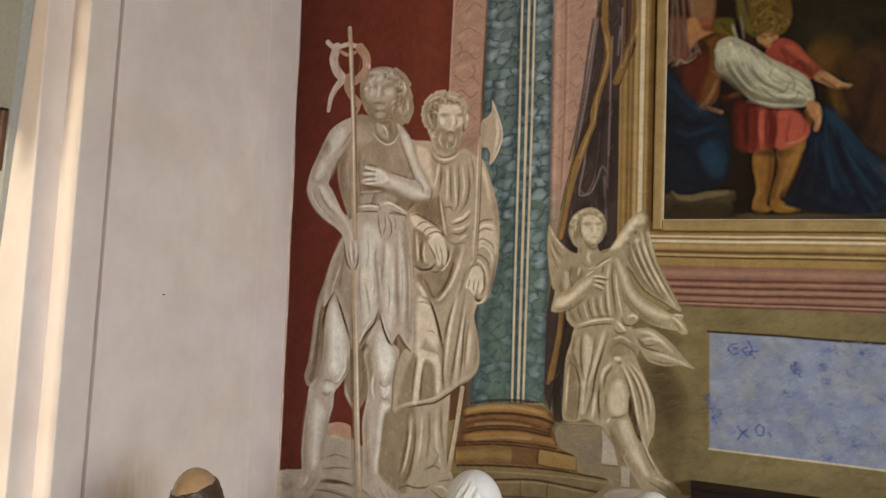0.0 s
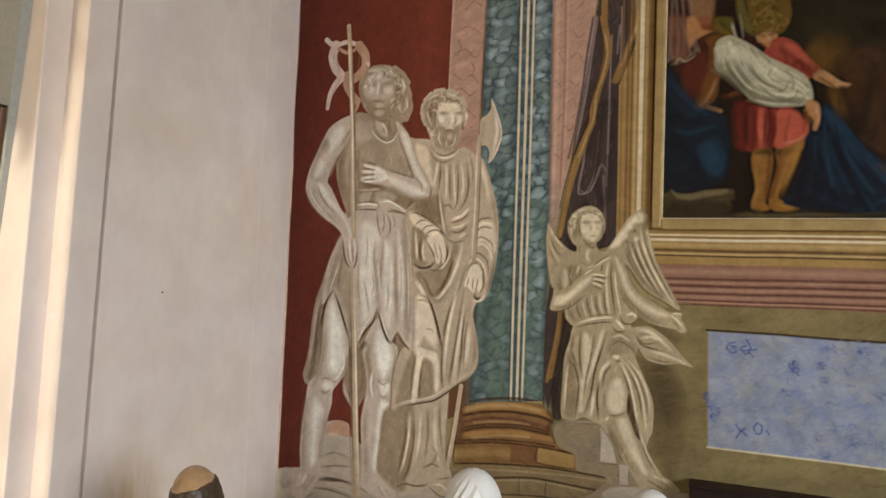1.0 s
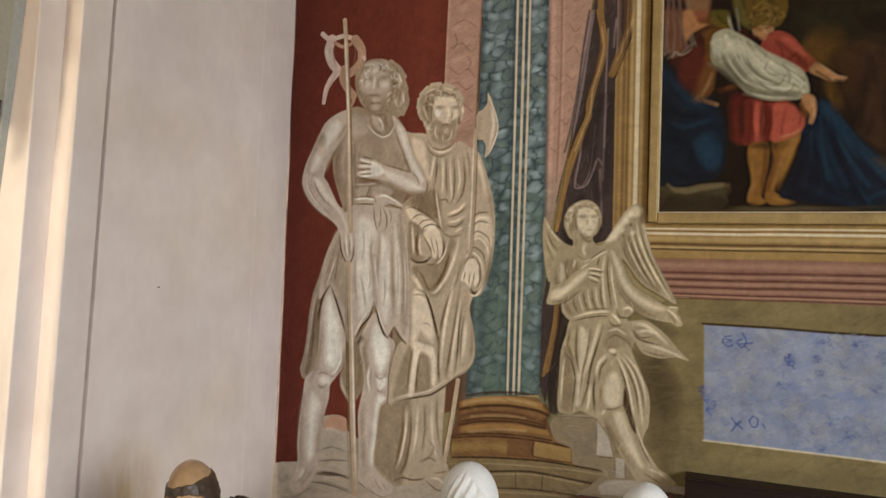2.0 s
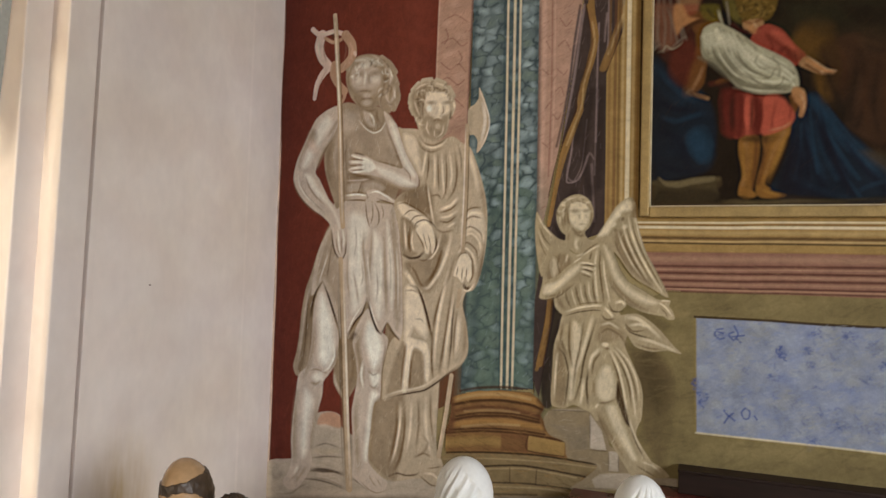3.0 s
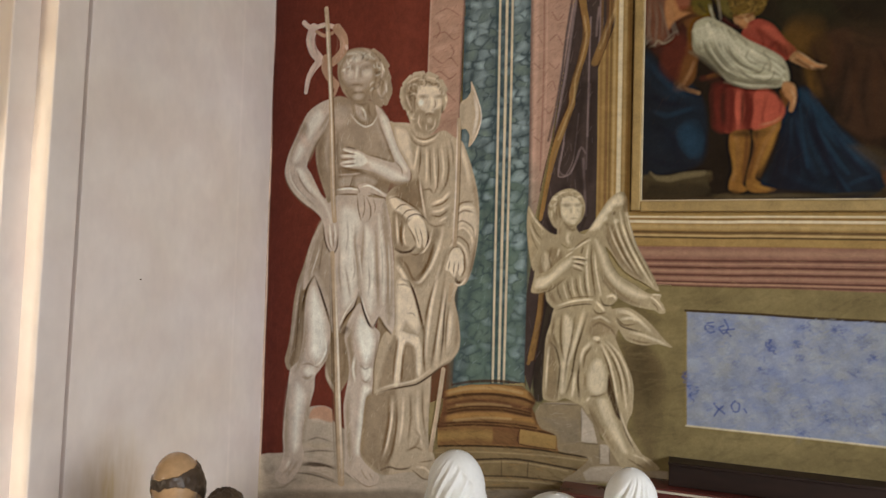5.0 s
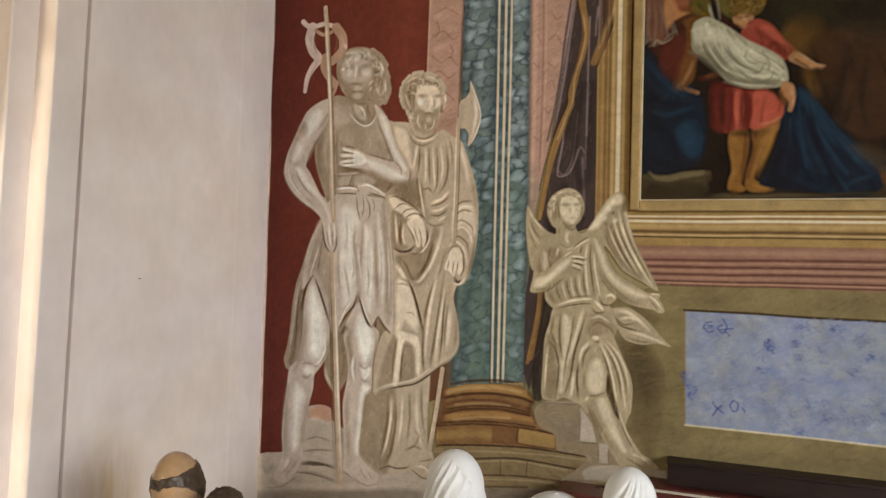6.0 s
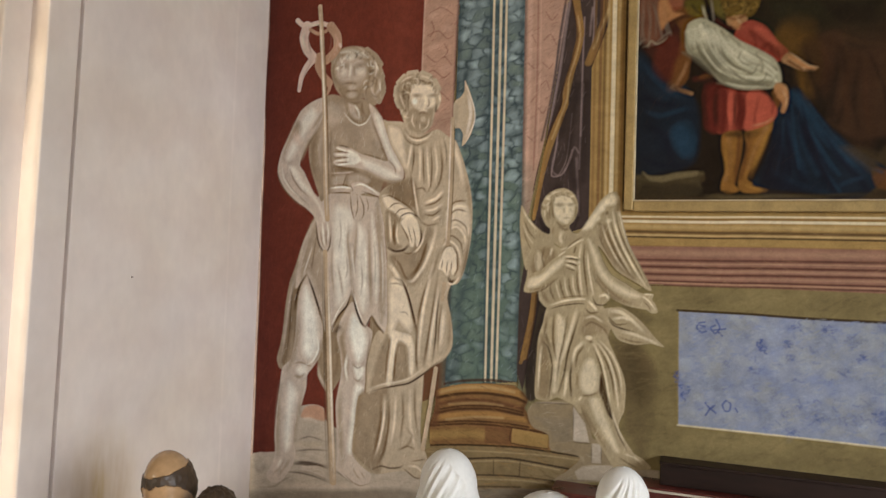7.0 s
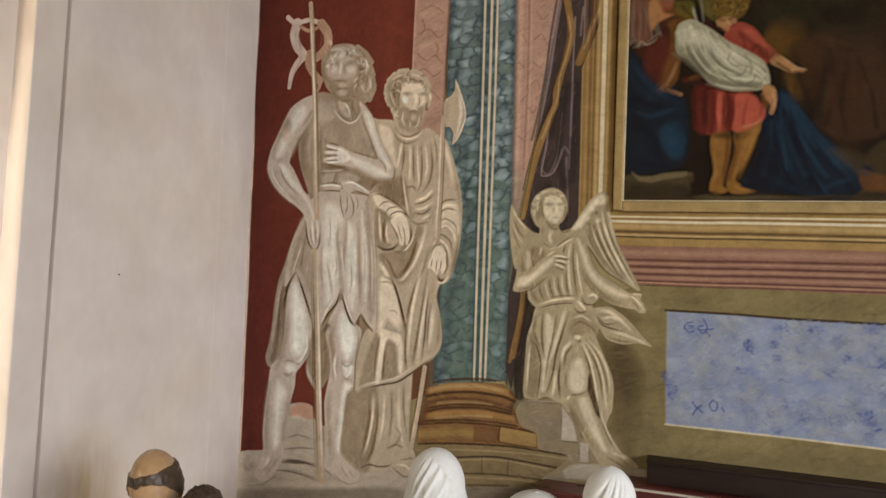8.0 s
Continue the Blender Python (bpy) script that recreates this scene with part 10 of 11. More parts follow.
    # blue cloak over the stool
    pic.fill([(-0.246, 2.752), (-0.202, 2.738), (-0.133, 2.64), (-0.013, 2.542), (-0.001, 2.331), (-0.032, 2.242), (-0.232, 2.238)], NAVY, 0.03, 0.6, own=False)
    pic.fill([(-0.095, 2.405), (-0.058, 2.434), (-0.02, 2.402), (-0.005, 2.336), (-0.019, 2.292), (-0.051, 2.288), (-0.08, 2.339)], AZURE_BRIGHT, 0.028, 0.75, own=False)
    pic.stroke([(-0.231, 2.725), (-0.186, 2.66), (-0.117, 2.589), (-0.055, 2.554)], (0.023, 0.026), AZURE_BRIGHT, 0.02, 0.45)
    pic.stroke([(-0.212, 2.503), (-0.154, 2.474), (-0.073, 2.495), (-0.022, 2.507)], (0.018, 0.02), AZURE_BRIGHT, 0.018, 0.4)
    pic.stroke([(-0.228, 2.575), (-0.155, 2.53), (-0.069, 2.52)], (0.02, 0.02), INKBLUE, 0.018, 0.7)
    pic.stroke([(-0.226, 2.437), (-0.138, 2.397), (-0.103, 2.31), (-0.088, 2.254)], (0.02, 0.025), INKBLUE, 0.02, 0.6)
    pic.stroke([(-0.223, 2.288), (-0.126, 2.25), (0.005, 2.256)], (0.018, 0.018), INKBLUE, 0.018, 0.6)
    pic.stroke([(-0.019, 2.632), (0.013, 2.635), (0.045, 2.643)], (0.023, 0.018), MAROON_WARM, 0.015, 0.6)
    pic.stroke([(0.009, 2.635), (0.032, 2.644), (0.05, 2.647)], (0.013, 0.01), FLESH_DARK, 0.01, 0.7)
    # stone block
    pic.fill([(-0.222, 2.222), (-0.193, 2.209), (-0.135, 2.207), (-0.078, 2.219), (0.015, 2.221), (0.025, 2.177), (0.021, 2.12), (-0.22, 2.115)], BLOCK, 0.013, 0.8, own=False)
    pic.fill([(-0.217, 2.224), (-0.188, 2.206), (-0.13, 2.205), (-0.074, 2.218), (0.015, 2.224), (0.006, 2.202), (-0.068, 2.193), (-0.125, 2.179), (-0.187, 2.186)], BLOCK_LIT, 0.01, 0.7, own=False)
    pic.fill([(-0.216, 2.171), (-0.125, 2.164), (-0.078, 2.178), (0.03, 2.157), (0.026, 2.112), (-0.22, 2.112)], UMBER, 0.023, 0.6, own=False)
    # red tunic
    pic.fill([(0.037, 2.603), (0.128, 2.582), (0.126, 2.395), (0.058, 2.413), (0.039, 2.489)], RED_DEEP, 0.02, 0.8, own=False)
    pic.stroke([(0.087, 2.585), (0.08, 2.501), (0.09, 2.412)], (0.017, 0.02), UMBER, 0.015, 0.6)
    pic.stroke([(0.041, 2.603), (0.038, 2.504), (0.053, 2.423)], (0.015, 0.015), UMBER, 0.015, 0.5)
    pic.fill([(0.209, 2.562), (0.27, 2.568), (0.31, 2.522), (0.327, 2.473), (0.311, 2.435), (0.263, 2.408), (0.202, 2.397), (0.206, 2.47)], RED_ROSE, 0.01, 0.8, own=False)
    pic.stroke([(0.144, 2.571), (0.141, 2.483), (0.153, 2.399)], (0.02, 0.02), RED_ROSE, 0.007, 0.85)
    pic.stroke([(0.18, 2.569), (0.188, 2.48), (0.171, 2.398)], (0.032, 0.032), RED_DEEP, 0.01, 0.9)
    pic.stroke([(0.162, 2.565), (0.161, 2.482), (0.153, 2.404)], (0.007, 0.01), UMBER, 0.007, 0.5)
    pic.stroke([(0.257, 2.54), (0.241, 2.468), (0.241, 2.409)], (0.01, 0.01), RED_DEEP, 0.01, 0.45)
    pic.stroke([(0.314, 2.512), (0.306, 2.455)], (0.014, 0.01), RED_DEEP, 0.012, 0.5)
    pic.stroke([(0.261, 2.568), (0.296, 2.547), (0.314, 2.507)], (0.019, 0.015), UMBER, 0.012, 0.7)
    pic.stroke([(0.226, 2.415), (0.28, 2.427), (0.315, 2.449)], (0.01, 0.007), FLESH_LIGHT, 0.007, 0.35)
    # sleeve of the child
    pic.stroke([(0.259, 2.739), (0.289, 2.765), (0.312, 2.715)], (0.022, 0.019), RED_DEEP, 0.015, 0.6)
    pic.stroke([(0.21, 2.831), (0.237, 2.785), (0.237, 2.751)], (0.012, 0.012), RED_DEEP, 0.01, 0.5)
    pic.stroke([(0.223, 2.845), (0.267, 2.826), (0.307, 2.778), (0.342, 2.737)], (0.019, 0.019), RED_ROSE, 0.015, 0.55)
    pic.stroke([(0.324, 2.753), (0.329, 2.709), (0.342, 2.683)], (0.007, 0.007), RED_DEEP, 0.007, 0.5)
    pic.stroke([(0.363, 2.715), (0.402, 2.683), (0.44, 2.656), (0.477, 2.649)], (0.019, 0.01), FLESH_WARM, 0.006, 0.9)
    pic.stroke([(0.367, 2.725), (0.406, 2.693), (0.444, 2.663), (0.481, 2.653)], (0.007, 0.005), FLESH_LIGHT, 0.005, 0.7)
    pic.stroke([(0.355, 2.692), (0.393, 2.665), (0.432, 2.645)], (0.007, 0.005), FLESH_DARK, 0.006, 0.7)
    pic.stroke([(0.147, 2.882), (0.16, 2.856), (0.178, 2.849)], (0.03, 0.025), FLESH_WARM, 0.012, 0.7)
    pic.stroke([(0.16, 2.891), (0.178, 2.864)], (0.01, 0.01), FLESH_LIGHT, 0.007, 0.5)
    # white sleeve folds
    pic.fill([(-0.046, 2.846), (-0.004, 2.872), (0.042, 2.858), (0.121, 2.805), (0.189, 2.755), (0.247, 2.686), (0.212, 2.694), (0.121, 2.751), (0.034, 2.799), (-0.017, 2.783)], SHIRT_LIGHT, 0.022, 0.5, own=False)
    pic.fill([(-0.059, 2.756), (-0.002, 2.711), (0.068, 2.646), (0.137, 2.601), (0.235, 2.575), (0.335, 2.578), (0.3, 2.595), (0.19, 2.612), (0.1, 2.668), (0.021, 2.745)], SHIRT_SHADE, 0.02, 0.6, own=False)
    pic.stroke([(-0.003, 2.807), (0.016, 2.75), (0.063, 2.681), (0.123, 2.627)], (0.007, 0.01), SHIRT_DEEP, 0.007, 0.7)
    pic.stroke([(0.034, 2.824), (0.053, 2.757), (0.104, 2.683), (0.172, 2.633), (0.248, 2.608)], (0.007, 0.01), SHIRT_DEEP, 0.007, 0.65)
    pic.stroke([(0.094, 2.798), (0.113, 2.732), (0.163, 2.673), (0.225, 2.649)], (0.006, 0.01), SHIRT_DEEP, 0.007, 0.6)
    pic.stroke([(0.189, 2.75), (0.171, 2.717), (0.194, 2.686), (0.238, 2.682)], (0.006, 0.007), SHIRT_DEEP, 0.006, 0.6)
    pic.stroke([(0.247, 2.681), (0.234, 2.648), (0.195, 2.637)], (0.006, 0.007), SHIRT_DEEP, 0.006, 0.6)
    pic.stroke([(0.286, 2.654), (0.274, 2.616), (0.235, 2.599)], (0.006, 0.007), SHIRT_DEEP, 0.006, 0.6)
    pic.stroke([(-0.046, 2.836), (-0.05, 2.786), (-0.03, 2.739)], (0.006, 0.006), SHIRT_DEEP, 0.006, 0.5)
    pic.stroke([(0.011, 2.816), (0.035, 2.748), (0.086, 2.674), (0.146, 2.63)], (0.007, 0.007), SHIRT_LIGHT, 0.006, 0.7)
    pic.stroke([(0.066, 2.811), (0.085, 2.744), (0.136, 2.68), (0.203, 2.646)], (0.007, 0.007), SHIRT_LIGHT, 0.006, 0.7)
    pic.stroke([(0.144, 2.764), (0.149, 2.724), (0.18, 2.697)], (0.007, 0.007), SHIRT_LIGHT, 0.006, 0.6)
    pic.stroke([(0.123, 2.607), (0.191, 2.588), (0.283, 2.582)], (0.007, 0.007), SHIRT_LIGHT, 0.006, 0.6)
    pic.stroke([(0.269, 2.665), (0.308, 2.628), (0.326, 2.593)], (0.007, 0.007), SHIRT_LIGHT, 0.006, 0.6)
    pic.stroke([(0.105, 2.613), (0.169, 2.575), (0.257, 2.564), (0.339, 2.568)], (0.007, 0.007), UMBER, 0.007, 0.6)
    pic.fill([(0.313, 2.584), (0.343, 2.587), (0.369, 2.547), (0.366, 2.499), (0.355, 2.466), (0.34, 2.472), (0.344, 2.51), (0.318, 2.541)], FLESH_WARM, 0.007, 0.8, own=False)
    pic.stroke([(0.343, 2.568), (0.361, 2.528), (0.357, 2.481)], (0.007, 0.005), FLESH_LIGHT, 0.006, 0.6)
    pic.stroke([(0.309, 2.565), (0.323, 2.521), (0.336, 2.487)], (0.014, 0.012), FLESH_DARK, 0.01, 0.7)
    # legs
    pic.stroke([(0.149, 2.375), (0.141, 2.277), (0.147, 2.174)], (0.039, 0.029), FLESH_GOLD, 0.015, 0.6)
    pic.stroke([(0.185, 2.378), (0.177, 2.276), (0.16, 2.184)], (0.02, 0.017), FLESH_DARK, 0.012, 0.7)
    pic.stroke([(0.285, 2.403), (0.256, 2.302), (0.214, 2.188)], (0.044, 0.029), FLESH_GOLD, 0.017, 0.6)
    pic.stroke([(0.294, 2.397), (0.265, 2.307), (0.231, 2.226)], (0.017, 0.012), FLESH_GOLD_LIT, 0.012, 0.6)
    pic.stroke([(0.131, 2.366), (0.128, 2.277), (0.138, 2.194)], (0.015, 0.012), FLESH_GOLD_LIT, 0.012, 0.45)
    pic.stroke([(0.233, 2.381), (0.212, 2.275), (0.187, 2.183)], (0.015, 0.012), FLESH_DARK, 0.012, 0.6)
    pic.stroke([(0.201, 2.164), (0.24, 2.148), (0.28, 2.138)], (0.017, 0.012), FLESH_GOLD_LIT, 0.01, 0.6)
    pic.stroke([(0.134, 2.126), (0.197, 2.115), (0.288, 2.124)], (0.012, 0.012), UMBER, 0.01, 0.6)
    pic.blob((0.171, 2.383), (0.049, 0.012), UMBER, 0.015, 0.5, 0)
    # blue cloak trailing on the floor
    pic.stroke([(0.378, 2.566), (0.437, 2.481), (0.509, 2.369), (0.595, 2.263), (0.659, 2.206)], (0.028, 0.038), AZURE_BRIGHT, 0.026, 0.55)
    pic.stroke([(0.361, 2.485), (0.379, 2.389), (0.414, 2.269), (0.44, 2.192)], (0.017, 0.024), AZURE_BRIGHT, 0.019, 0.4)
    pic.stroke([(0.442, 2.419), (0.489, 2.308), (0.547, 2.204)], (0.019, 0.019), AZURE_BRIGHT, 0.016, 0.4)
    pic.stroke([(0.556, 2.148), (0.604, 2.175), (0.655, 2.188)], (0.016, 0.016), AZURE_BRIGHT, 0.014, 0.35)
    pic.stroke([(0.395, 2.493), (0.43, 2.386), (0.494, 2.243), (0.535, 2.172)], (0.021, 0.033), INKBLUE, 0.021, 0.7)
    pic.stroke([(0.337, 2.415), (0.346, 2.314), (0.365, 2.199)], (0.022, 0.029), INKBLUE, 0.022, 0.65)
    pic.stroke([(0.492, 2.393), (0.554, 2.287), (0.615, 2.193)], (0.016, 0.023), INKBLUE, 0.016, 0.6)
    pic.fill([(0.291, 2.282), (0.329, 2.367), (0.356, 2.247), (0.39, 2.174), (0.494, 2.14), (0.348, 2.142), (0.275, 2.181)], INKBLUE, 0.033, 0.55, own=False)
    pic.stroke([(0.039, 2.117), (0.13, 2.109), (0.348, 2.113), (0.495, 2.112), (0.675, 2.119)], (0.014, 0.012), FLOOR_LIGHT, 0.012, 0.45)
    pic.stroke([(0.284, 2.133), (0.412, 2.122), (0.556, 2.111), (0.675, 2.128)], (0.012, 0.012), UMBER, 0.012, 0.6)


cv = Painter(SIDE, 0.91, 0.36, 3.50, 0.0035, KHAKI)
cv.heights = TONES
paint_mural(cv)
cv.fade = 0.0
cv.relief(("painted_figure", "painted_companion", "painted_angel", "painted_rock"), 0.3)
cv.relief(("painted_base", "painted_curtain"), 0.6)
cv.heights = {}
for form, tones in (("painted_figure", (PALE, DUN, SHADE)), ("painted_companion", (CREAMY, BUFF, BISTRE)), ("painted_angel", (WHEAT, FAWN, MUD))):
    cv.brushwork(form, 900, 11, 80, tones, 0.22, (0.01, 0.04), (0.002, 0.004))
cv.brushwork("painted_rock", 400, 12, 10, (BONE, STONE_DARK, STONE_DARK), 0.22)
cv.brushwork("plain_ground", 900, 13, 20, (KHAKI_LIGHT, KHAKI_DARK, STEP_DARK), 0.13, (0.03, 0.10), (0.006, 0.016))
cv.brushwork("painted_moulding", 600, 14, 0, (BRONZE_DARK, GOLD_LIGHT, BRONZE), 0.12, (0.03, 0.12))
cv.brushwork("painted_base", 350, 15, -5, (BRONZE_DARK, BRONZE_LIGHT, STEP_DARK), 0.4, (0.02, 0.08))
cv.brushwork("painted_strip", 300, 26, 30, (PINK_LIGHT, VEIN, PINK_DARK), 0.45, (0.01, 0.05))
cv.brushwork("painted_pilaster", 300, 16, 30, (PINK_LIGHT, VEIN, PINK_DARK), 0.45, (0.01, 0.05))
cv.brushwork("painted_column", 500, 17, 60, (TEAL_LIGHT, TEAL_DARK, TEAL_GREEN), 0.4, (0.01, 0.03))
cv.brushwork("painted_curtain", 250, 18, 80, (CURTAIN_LIGHT, CURTAIN_DARK, BRONZE_DARK), 0.3)
cv.brushwork("marble_panel", 700, 19, 20, (BLUE_LIGHT, BLUE_GREY, BLUE_DEEP, BLUE_DEEP), 0.5, (0.008, 0.03), (0.004, 0.012))
cv.brushwork("red_ground", 500, 20, 85, (RED_LIGHT, RED_DARK), 0.2, (0.03, 0.12), (0.004, 0.01))
FORMS = ("painted_figure", "painted_companion", "painted_angel")
cv.accent(FORMS, 0.35, 5)
cv.accent([n for n in cv.names if n != "ground"], 0.12)
cv.weather(3, 0.03)
mural = tagged(new("mural"), "faded wall painting of stone-coloured figures, column and curtain", "mural")
mural.location = (-0.6, WALL, 0.36)
LABELS = {
    "red_ground": "dark brick-red painted background field",
    "painted_pilaster": "mottled pink marble strip",
    "painted_strip": "mottled pink marble strip beside the curtain",
    "plain_ground": "flat ochre-khaki background",
    "painted_column": "blue-green veined marble shaft with cream fillets",
    "painted_base": "bronze-brown turned column base on stone steps",
    "painted_curtain": "dark grey curtain with a gold fringe",
    "painted_moulding": "gold and mauve striped mouldings",
    "marble_panel": "pale blue marble panel with darker blue flecks",
    "painted_rock": "grey painted stone blocks",
    "painted_figure": "cream stone-coloured standing figure with a tall staff",
    "painted_companion": "cream stone-coloured robed figure with a halberd",
    "painted_angel": "cream stone-coloured winged figure in a knotted tunic",
}
for piece in cv.names:
    if piece in LABELS:
        sheet = cv.sheet(piece, WALL, mural, FRESCO, LABELS[piece])
        sheet.matrix_parent_inverse = Matrix.Translation(-mural.location)

# altar picture with its gilded frame
altar_picture = tagged(new("altar_picture"), "dark oil painting of draped figures in a gilded frame", "painting")
altar_picture.location = (0.75, WALL, 2.04)
home = Matrix.Translation(-altar_picture.location)
pic = Painter(-0.262, 0.942, 2.08, 3.50, 0.0035, UMBER)
pic.heights = TONES
paint_picture(pic)
pic.relief(("canvas",), 0.3)
pic.heights = {}
pic.colour = np.stack([pic.blurred(pic.colour[..., n], 1) for n in range(3)], 2)
pic.brushwork("canvas", 900, 21, 60, (BROWN, UMBER, FLESH_DARK, UMBER), 0.07, (0.02, 0.07))
pic.accent(("canvas",), 0.4)
pic.colour *= np.array((1.0, 0.97, 0.86))   # yellowed varnish
pic.weather(8, 0.03)
pieces = [pic.sheet("canvas", WALL - 0.012, altar_picture, OIL, "dark oil-painted canvas"),
          part("upper_canvas", join(box(-0.262, 1.76, WALL - 0.011, WALL - 0.004, 3.50, 4.6), box(0.942, 1.76, WALL - 0.011, WALL - 0.004, 2.08, 3.50)), surface("umber_paint", UMBER, 0.5), altar_picture),
          part("frame_stile", box(-0.296, -0.255, WALL - 0.030, WALL, 2.05, 4.65, 0.006), GILT, altar_picture),
          part("frame_lip", box(-0.257, -0.249, WALL - 0.022, WALL, 2.09, 4.62, 0.002), GILT_PALE, altar_picture),
          part("frame_rail", box(-0.255, 1.755, WALL - 0.030, WALL, 2.045, 2.092, 0.006), GILT, altar_picture),
          part("frame_lip", box(-0.255, 1.755, WALL - 0.022, WALL, 2.090, 2.098, 0.002), GILT_PALE, altar_picture),
          part("frame_stile", box(1.755, 1.796, WALL - 0.030, WALL, 2.05, 4.65, 0.006), GILT, altar_picture),
          part("frame_rail", box(-0.255, 1.755, WALL - 0.030, WALL, 4.605, 4.65, 0.006), GILT, altar_picture)]
for p in pieces:
    p.matrix_parent_inverse = home

# altar with its dark shelf
altar = tagged(new("altar"), "dark red marble altar with a cream edge slab against the wall", "altar")
for p in (part("altar_body", box(-0.57, 2.07, 3.03, WALL, 0, 0.80, 0.004), RED_MARBLE, altar),
          part("mensa", box(-0.19, 1.69, 3.05, WALL, 0.80, 0.866, 0.003), RED_MARBLE, altar),
          part("cream_fillet", box(-0.19, 1.69, 3.043, WALL, 0.848, 0.858, 0.002), CREAM_MARBLE, altar, "thin cream marble fillet")):
    pass
shelf = tagged(new("altar_shelf"), "dark brown wooden candle shelf on the altar", "shelf")
part("body", box(-0.110, 1.61, 3.099, WALL, 0.868, 0.954, 0.003), DARK_WOOD, shelf)
part("top_board", box(-0.113, 1.613, 3.094, WALL, 0.954, 0.968, 0.004, 3), DARK_WOOD, shelf)

# brown board on the nave wall
hanging = tagged(new("wall_board"), "brown wooden board hung on the pale nave wall", "board")
hanging.location = (-2.7, 1.697, 2.125)
for p in (part("panel", leaning(box(-2.95, -2.447, 1.675, 1.697, 2.125, 2.345, 0.004), -2.6, 2.3, 0.07), BROWN_WOOD, hanging), part("edge_strip", leaning(box(-2.95, -2.447, 1.670, 1.697, 2.345, 2.353, 0.002), -2.6, 2.3, 0.07), DARK_WOOD, hanging)):
    p.matrix_parent_inverse = Matrix.Translation(-hanging.location)

# a lone nail in the side wall
nail = bmesh.new()
bmesh.ops.create_cone(nail, cap_ends=True, segments=16, radius1=0.0028, radius2=0.002, depth=0.008, matrix=Matrix.Translation((SIDE + 0.004, 2.291, 1.68)) @ Matrix.Rotation(radians(90), 4, "Y"))
tagged(part("nail", nail, BROWN_WOOD), "small dark nail head in the white plaster wall", "nail")

# church statues standing before the altar
def rings(bm, stack, seg=56, shape=None, slot=0):
    """A skin over elliptical sections (x, y, z, rx, ry); shape(a, z) gives a factor on the radius."""
    rows = []
    for cx, cy, z, rx, ry in stack:
        row = []
        for i in range(seg):
            a = 2 * math.pi * i / seg
            k = shape(a, z) if shape else 1.0
            row.append(bm.verts.new((cx + rx * k * math.cos(a), cy + ry * k * math.sin(a), z)))
        rows.append(row)
    for r0, r1 in zip(rows, rows[1:]):
        for i in range(seg):
            f = bm.faces.new((r0[i], r0[(i + 1) % seg], r1[(i + 1) % seg], r1[i]))
            f.material_index, f.smooth = slot, True
    for row in (rows[0], rows[-1]):
        f = bm.faces.new(row)
        f.material_index, f.smooth = slot, True
    return rows


def blend(keys, t):
    for a, b in zip(keys, keys[1:]):
        if a[0] >= t >= b[0]:
            u = (a[0] - t) / (a[0] - b[0])
            u = u * u * (3 - 2 * u)
            return [p + (q - p) * u for p, q in zip(a[1:], b[1:])]
    return list(keys[-1][1:])


def veiled_statue(x, y, top, wide, crown, turn, seed, label):
    """White statue under a smooth veil that falls in slanting folds from the crown."""
    bm = bmesh.new()
    foot = 0.17 + 0.4 * wide

    def radius(d):
        if d < crown:
            return wide * math.sqrt(max(1e-4, 1 - (1 - d / crown) ** 2))
        if d < crown + 0.10:
            return wide + (d - crown) * 0.28
        return wide + 0.028 + (foot - wide - 0.028) * min(1.0, (d - crown - 0.10) / 0.25) ** 0.7

    stack, d = [], 0.000001
    while d < top:
        r = radius(d)
        stack.append((x, y, top - d, r, r * (1.0 if d < 0.25 else 0.8)))
        d += 0.0012 + 0.05 * min(d, 0.1) if d < 0.3 else 0.03
    stack.append((x, y, 0.0, foot, foot * 0.8))
    ph = seed * 1.7

    def shape(a, z):
        d = top - z
        b = (a - radians(turn) + math.pi) % (2 * math.pi) - math.pi
        edge = 0.25 + 0.95 * min(1.0, d / 0.10)
        front = 1 / (1 + math.exp((abs(b) - edge) / 0.035)) * min(1.0, max(0.0, d - 0.012) / 0.05)
        u = 1.1 * b + 5.0 * d + 0.18 * math.sin(2.3 * b + ph)
        fold = abs(math.sin(9.0 * u + ph)) ** 0.45 + 0.6 * abs(math.sin(16.0 * u + 1.6 * b)) ** 0.5
        k = 1.0 + front * (-0.12 + 0.14 * (fold - 1.0))
        k += 0.012 * math.sin(3 * b + ph) * min(1.0, d / 0.1)
        if d > 0.3:
            k += 0.03 * math.sin(15 * b + ph)
        return k

    rings(bm, stack, 160, shape)
    return tagged(part("veiled_statue", bm, WHITE_STATUE), label, "statue")


veiled_statue(-0.830, 2.4, 1.098, 0.108, 0.140, 258, 1, "white plaster statue with a folded veil, before the altar")
veiled_statue(-0.462, 2.42, 0.986, 0.128, 0.115, 262, 2, "low white plaster statue with a smooth veil, before the altar")
veiled_statue(-0.208, 2.4, 1.112, 0.090, 0.125, 300, 3, "slender white plaster statue with a veil, before the altar")


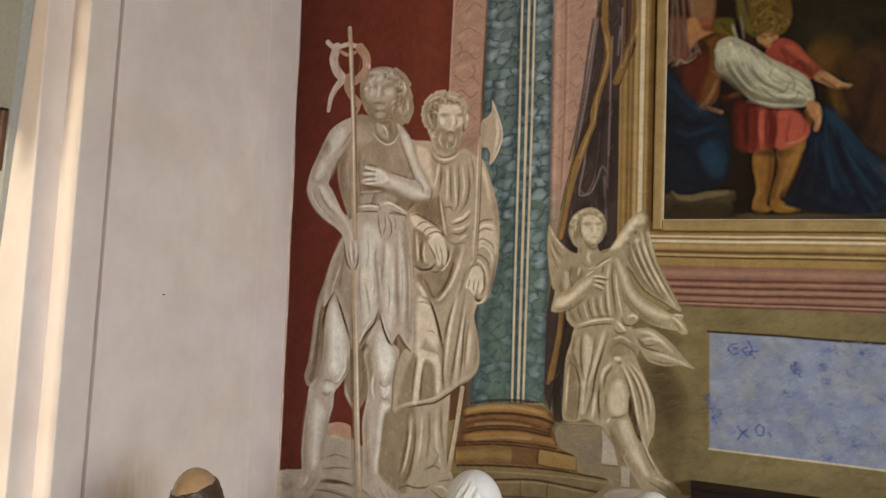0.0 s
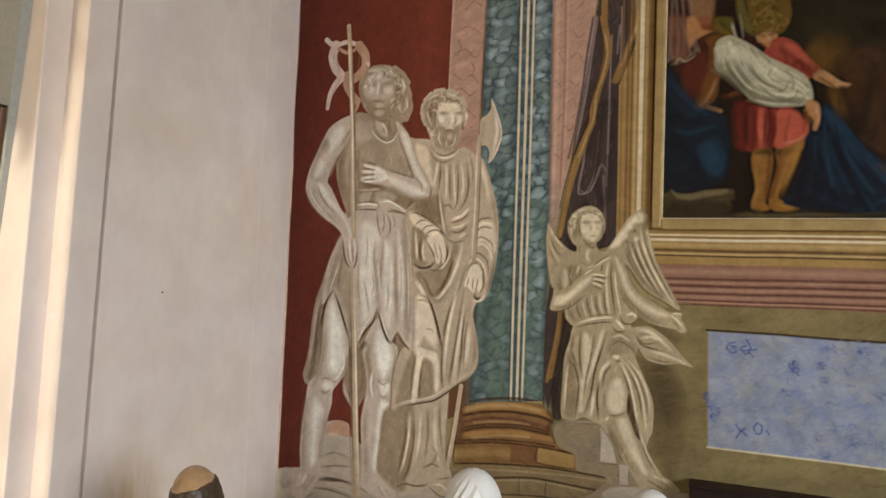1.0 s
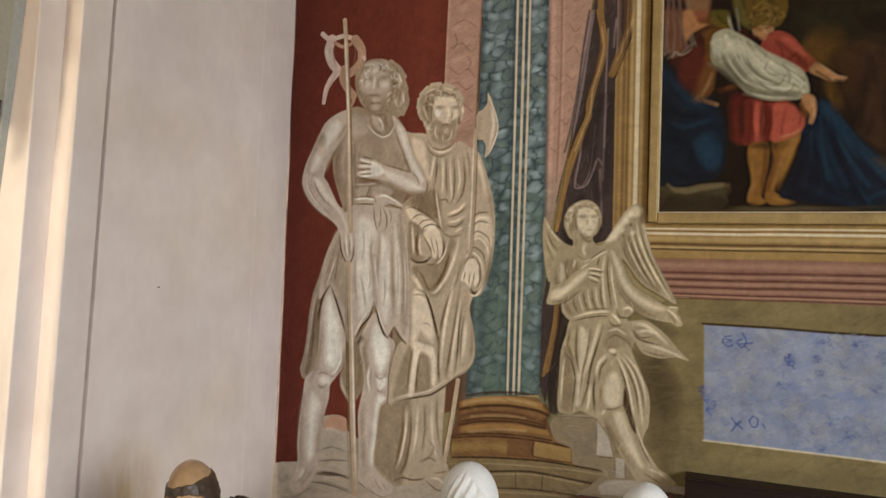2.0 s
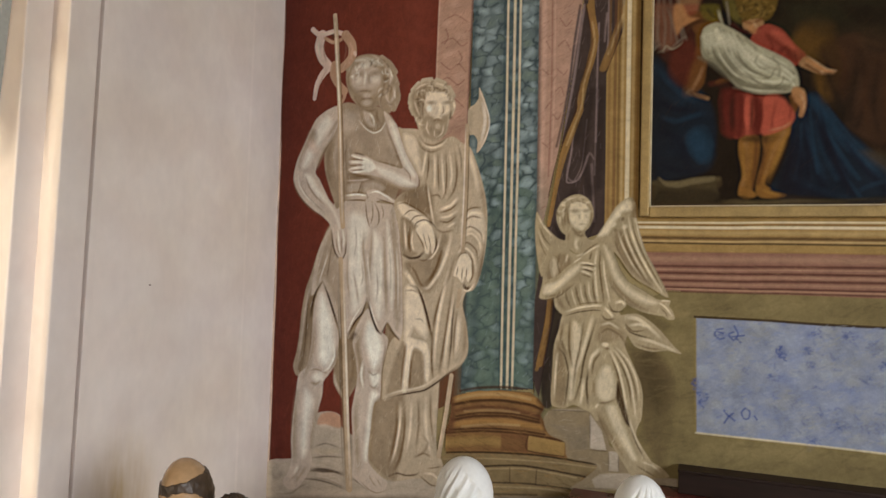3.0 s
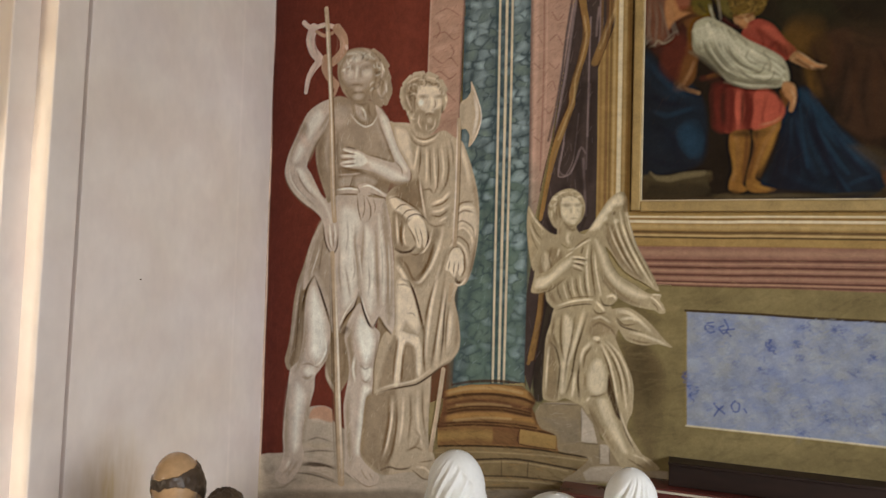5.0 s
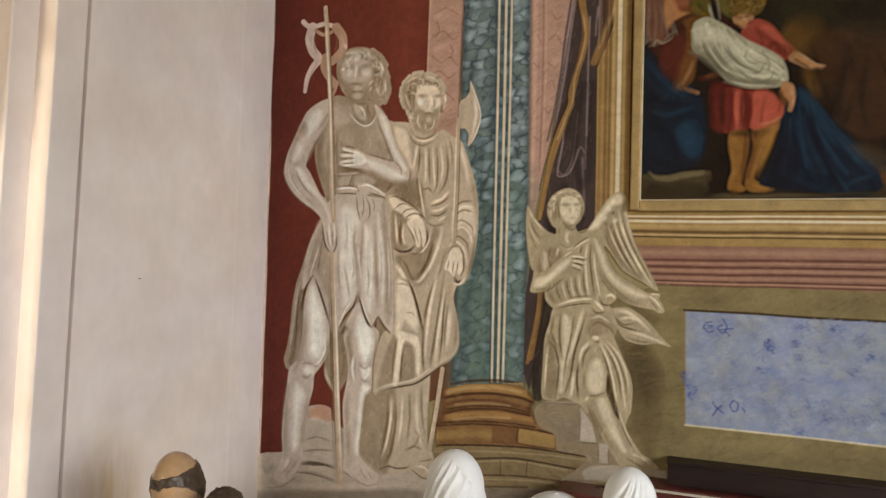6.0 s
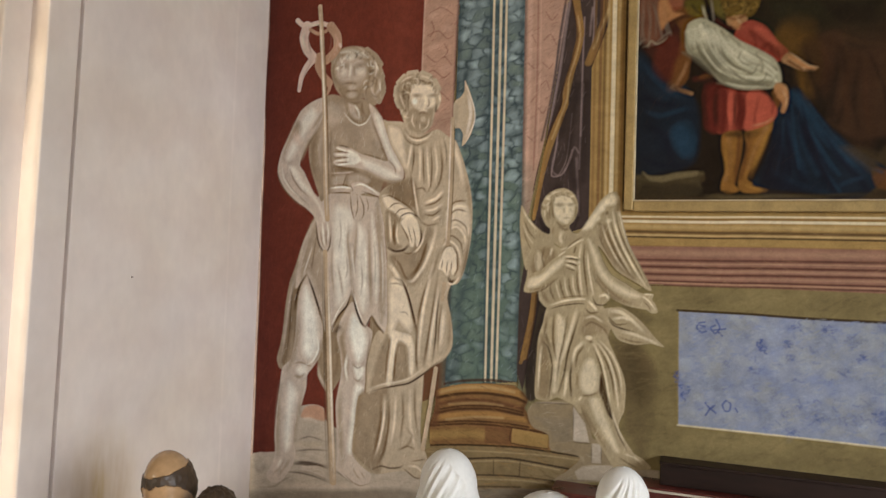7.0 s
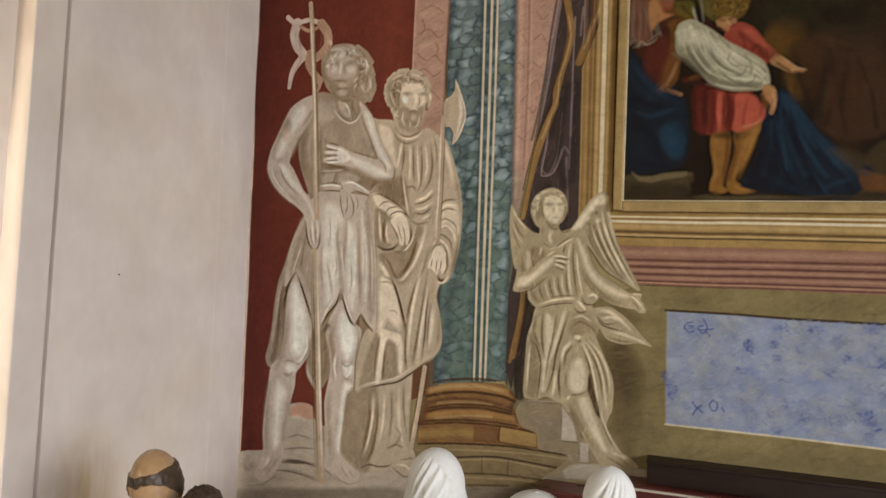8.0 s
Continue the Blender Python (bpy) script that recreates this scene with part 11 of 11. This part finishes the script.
def ball(bm, at, radii, pose_of, paint, seg=48, rows=32, relief=None):
    """A head form; paint(b, e) picks the material from bearing and height angle, relief(b, e) its radius."""
    bow, yaw, lean = pose_of
    turn = Matrix.Rotation(radians(lean), 3, Vector((-0.66, 0.75, 0))) @ Matrix.Rotation(radians(yaw), 3, "Z") @ Matrix.Rotation(radians(bow), 3, "X")
    grid = []
    for j in range(rows + 1):
        e = math.pi * (0.5 - j / rows)
        row = []
        for i in range(seg):
            b = 2 * math.pi * i / seg
            k = relief(b, e) if relief else 1.0
            v = Vector((radii[0] * math.cos(e) * math.sin(b), -radii[1] * math.cos(e) * math.cos(b), radii[2] * math.sin(e))) * k
            row.append(bm.verts.new(Vector(at) + turn @ v))
        grid.append(row)
    for j in range(rows):
        for i in range(seg):
            f = bm.faces.new((grid[j][i], grid[j + 1][i], grid[j + 1][(i + 1) % seg], grid[j][(i + 1) % seg]))
            b, e = 2 * math.pi * (i + 0.5) / seg, math.pi * (0.5 - (j + 0.5) / rows)
            f.material_index, f.smooth = paint(b, e), True


def friar_statue(x, y, top):
    """Painted friar with a tonsure, a smaller curly head against the shoulder, in a brown habit."""
    bm = bmesh.new()

    def hairline(b, e):
        c = min(1.0, max(0.0, (math.cos(b) - 0.05) / 0.75))
        wave = 0.03 * math.sin(7 * b) + 0.015 * math.sin(15 * b + 1)
        low = -0.32 + 0.62 * c + wave
        return low < e < 0.56 + 0.5 * wave

    def curls(b, e):
        n = noise.noise(Vector((math.sin(b) * 5, math.cos(b) * 5, e * 6))) + 0.35 * noise.noise(Vector((math.sin(b) * 9, math.cos(b) * 9, e * 10)))
        return 1.05 + 0.035 * n if hairline(b, e) else 1.0

    ball(bm, (x, y, top - 0.112), (0.072, 0.086, 0.112), (2, 14, -12), lambda b, e: 1 if hairline(b, e) else 0, 180, 140, curls)
    ball(bm, (x + 0.012, y - 0.084, top - 0.150), (0.013, 0.020, 0.03), (10, 24, -12), lambda b, e: 0, 16, 10)
    cx, cz = x + 0.190, top - 0.128

    def small_curls(b, e):
        return 1.06 + 0.10 * noise.noise(Vector((math.sin(b) * 4, math.cos(b) * 4, e * 5)))

    ball(bm, (cx, y - 0.03, cz - 0.02), (0.060, 0.066, 0.068), (0, 30, 0), lambda b, e: 1 if e > 0.0 + 0.25 * math.cos(b) or math.cos(b) < 0.1 else 0, 56, 40, small_curls)
    keys = [(top - 0.20, 0.06, 0.07), (top - 0.25, 0.10, 0.09), (top - 0.30, 0.19, 0.12), (top - 0.5, 0.22, 0.16), (0.2, 0.2, 0.18), (0.0, 0.22, 0.2)]
    stack, z = [], top - 0.20
    while z > 0:
        stack.append((x, y + 0.02, z, *blend(keys, z)))
        z -= 0.02
    stack.append((x, y + 0.02, 0.0, 0.22, 0.2))
    rings(bm, stack, 64, lambda a, z: 1 + 0.04 * math.sin(11 * a) * min(1, (top - z) * 2), 2)
    body = [(cx, y - 0.02, cz - 0.075, 0.04, 0.04), (cx, y - 0.02, cz - 0.10, 0.07, 0.05), (cx - 0.02, y - 0.02, cz - 0.25, 0.08, 0.07), (cx - 0.06, y, cz - 0.36, 0.06, 0.06)]
    rings(bm, body, 32, None, 2)
    return tagged(part("friar_statue", bm, [SKIN_PAINT, HAIR_PAINT, ROBE_PAINT]), "painted tonsured friar statue carrying a small curly-haired form", "statue")


friar_statue(-1.480, 1.70, 1.182)
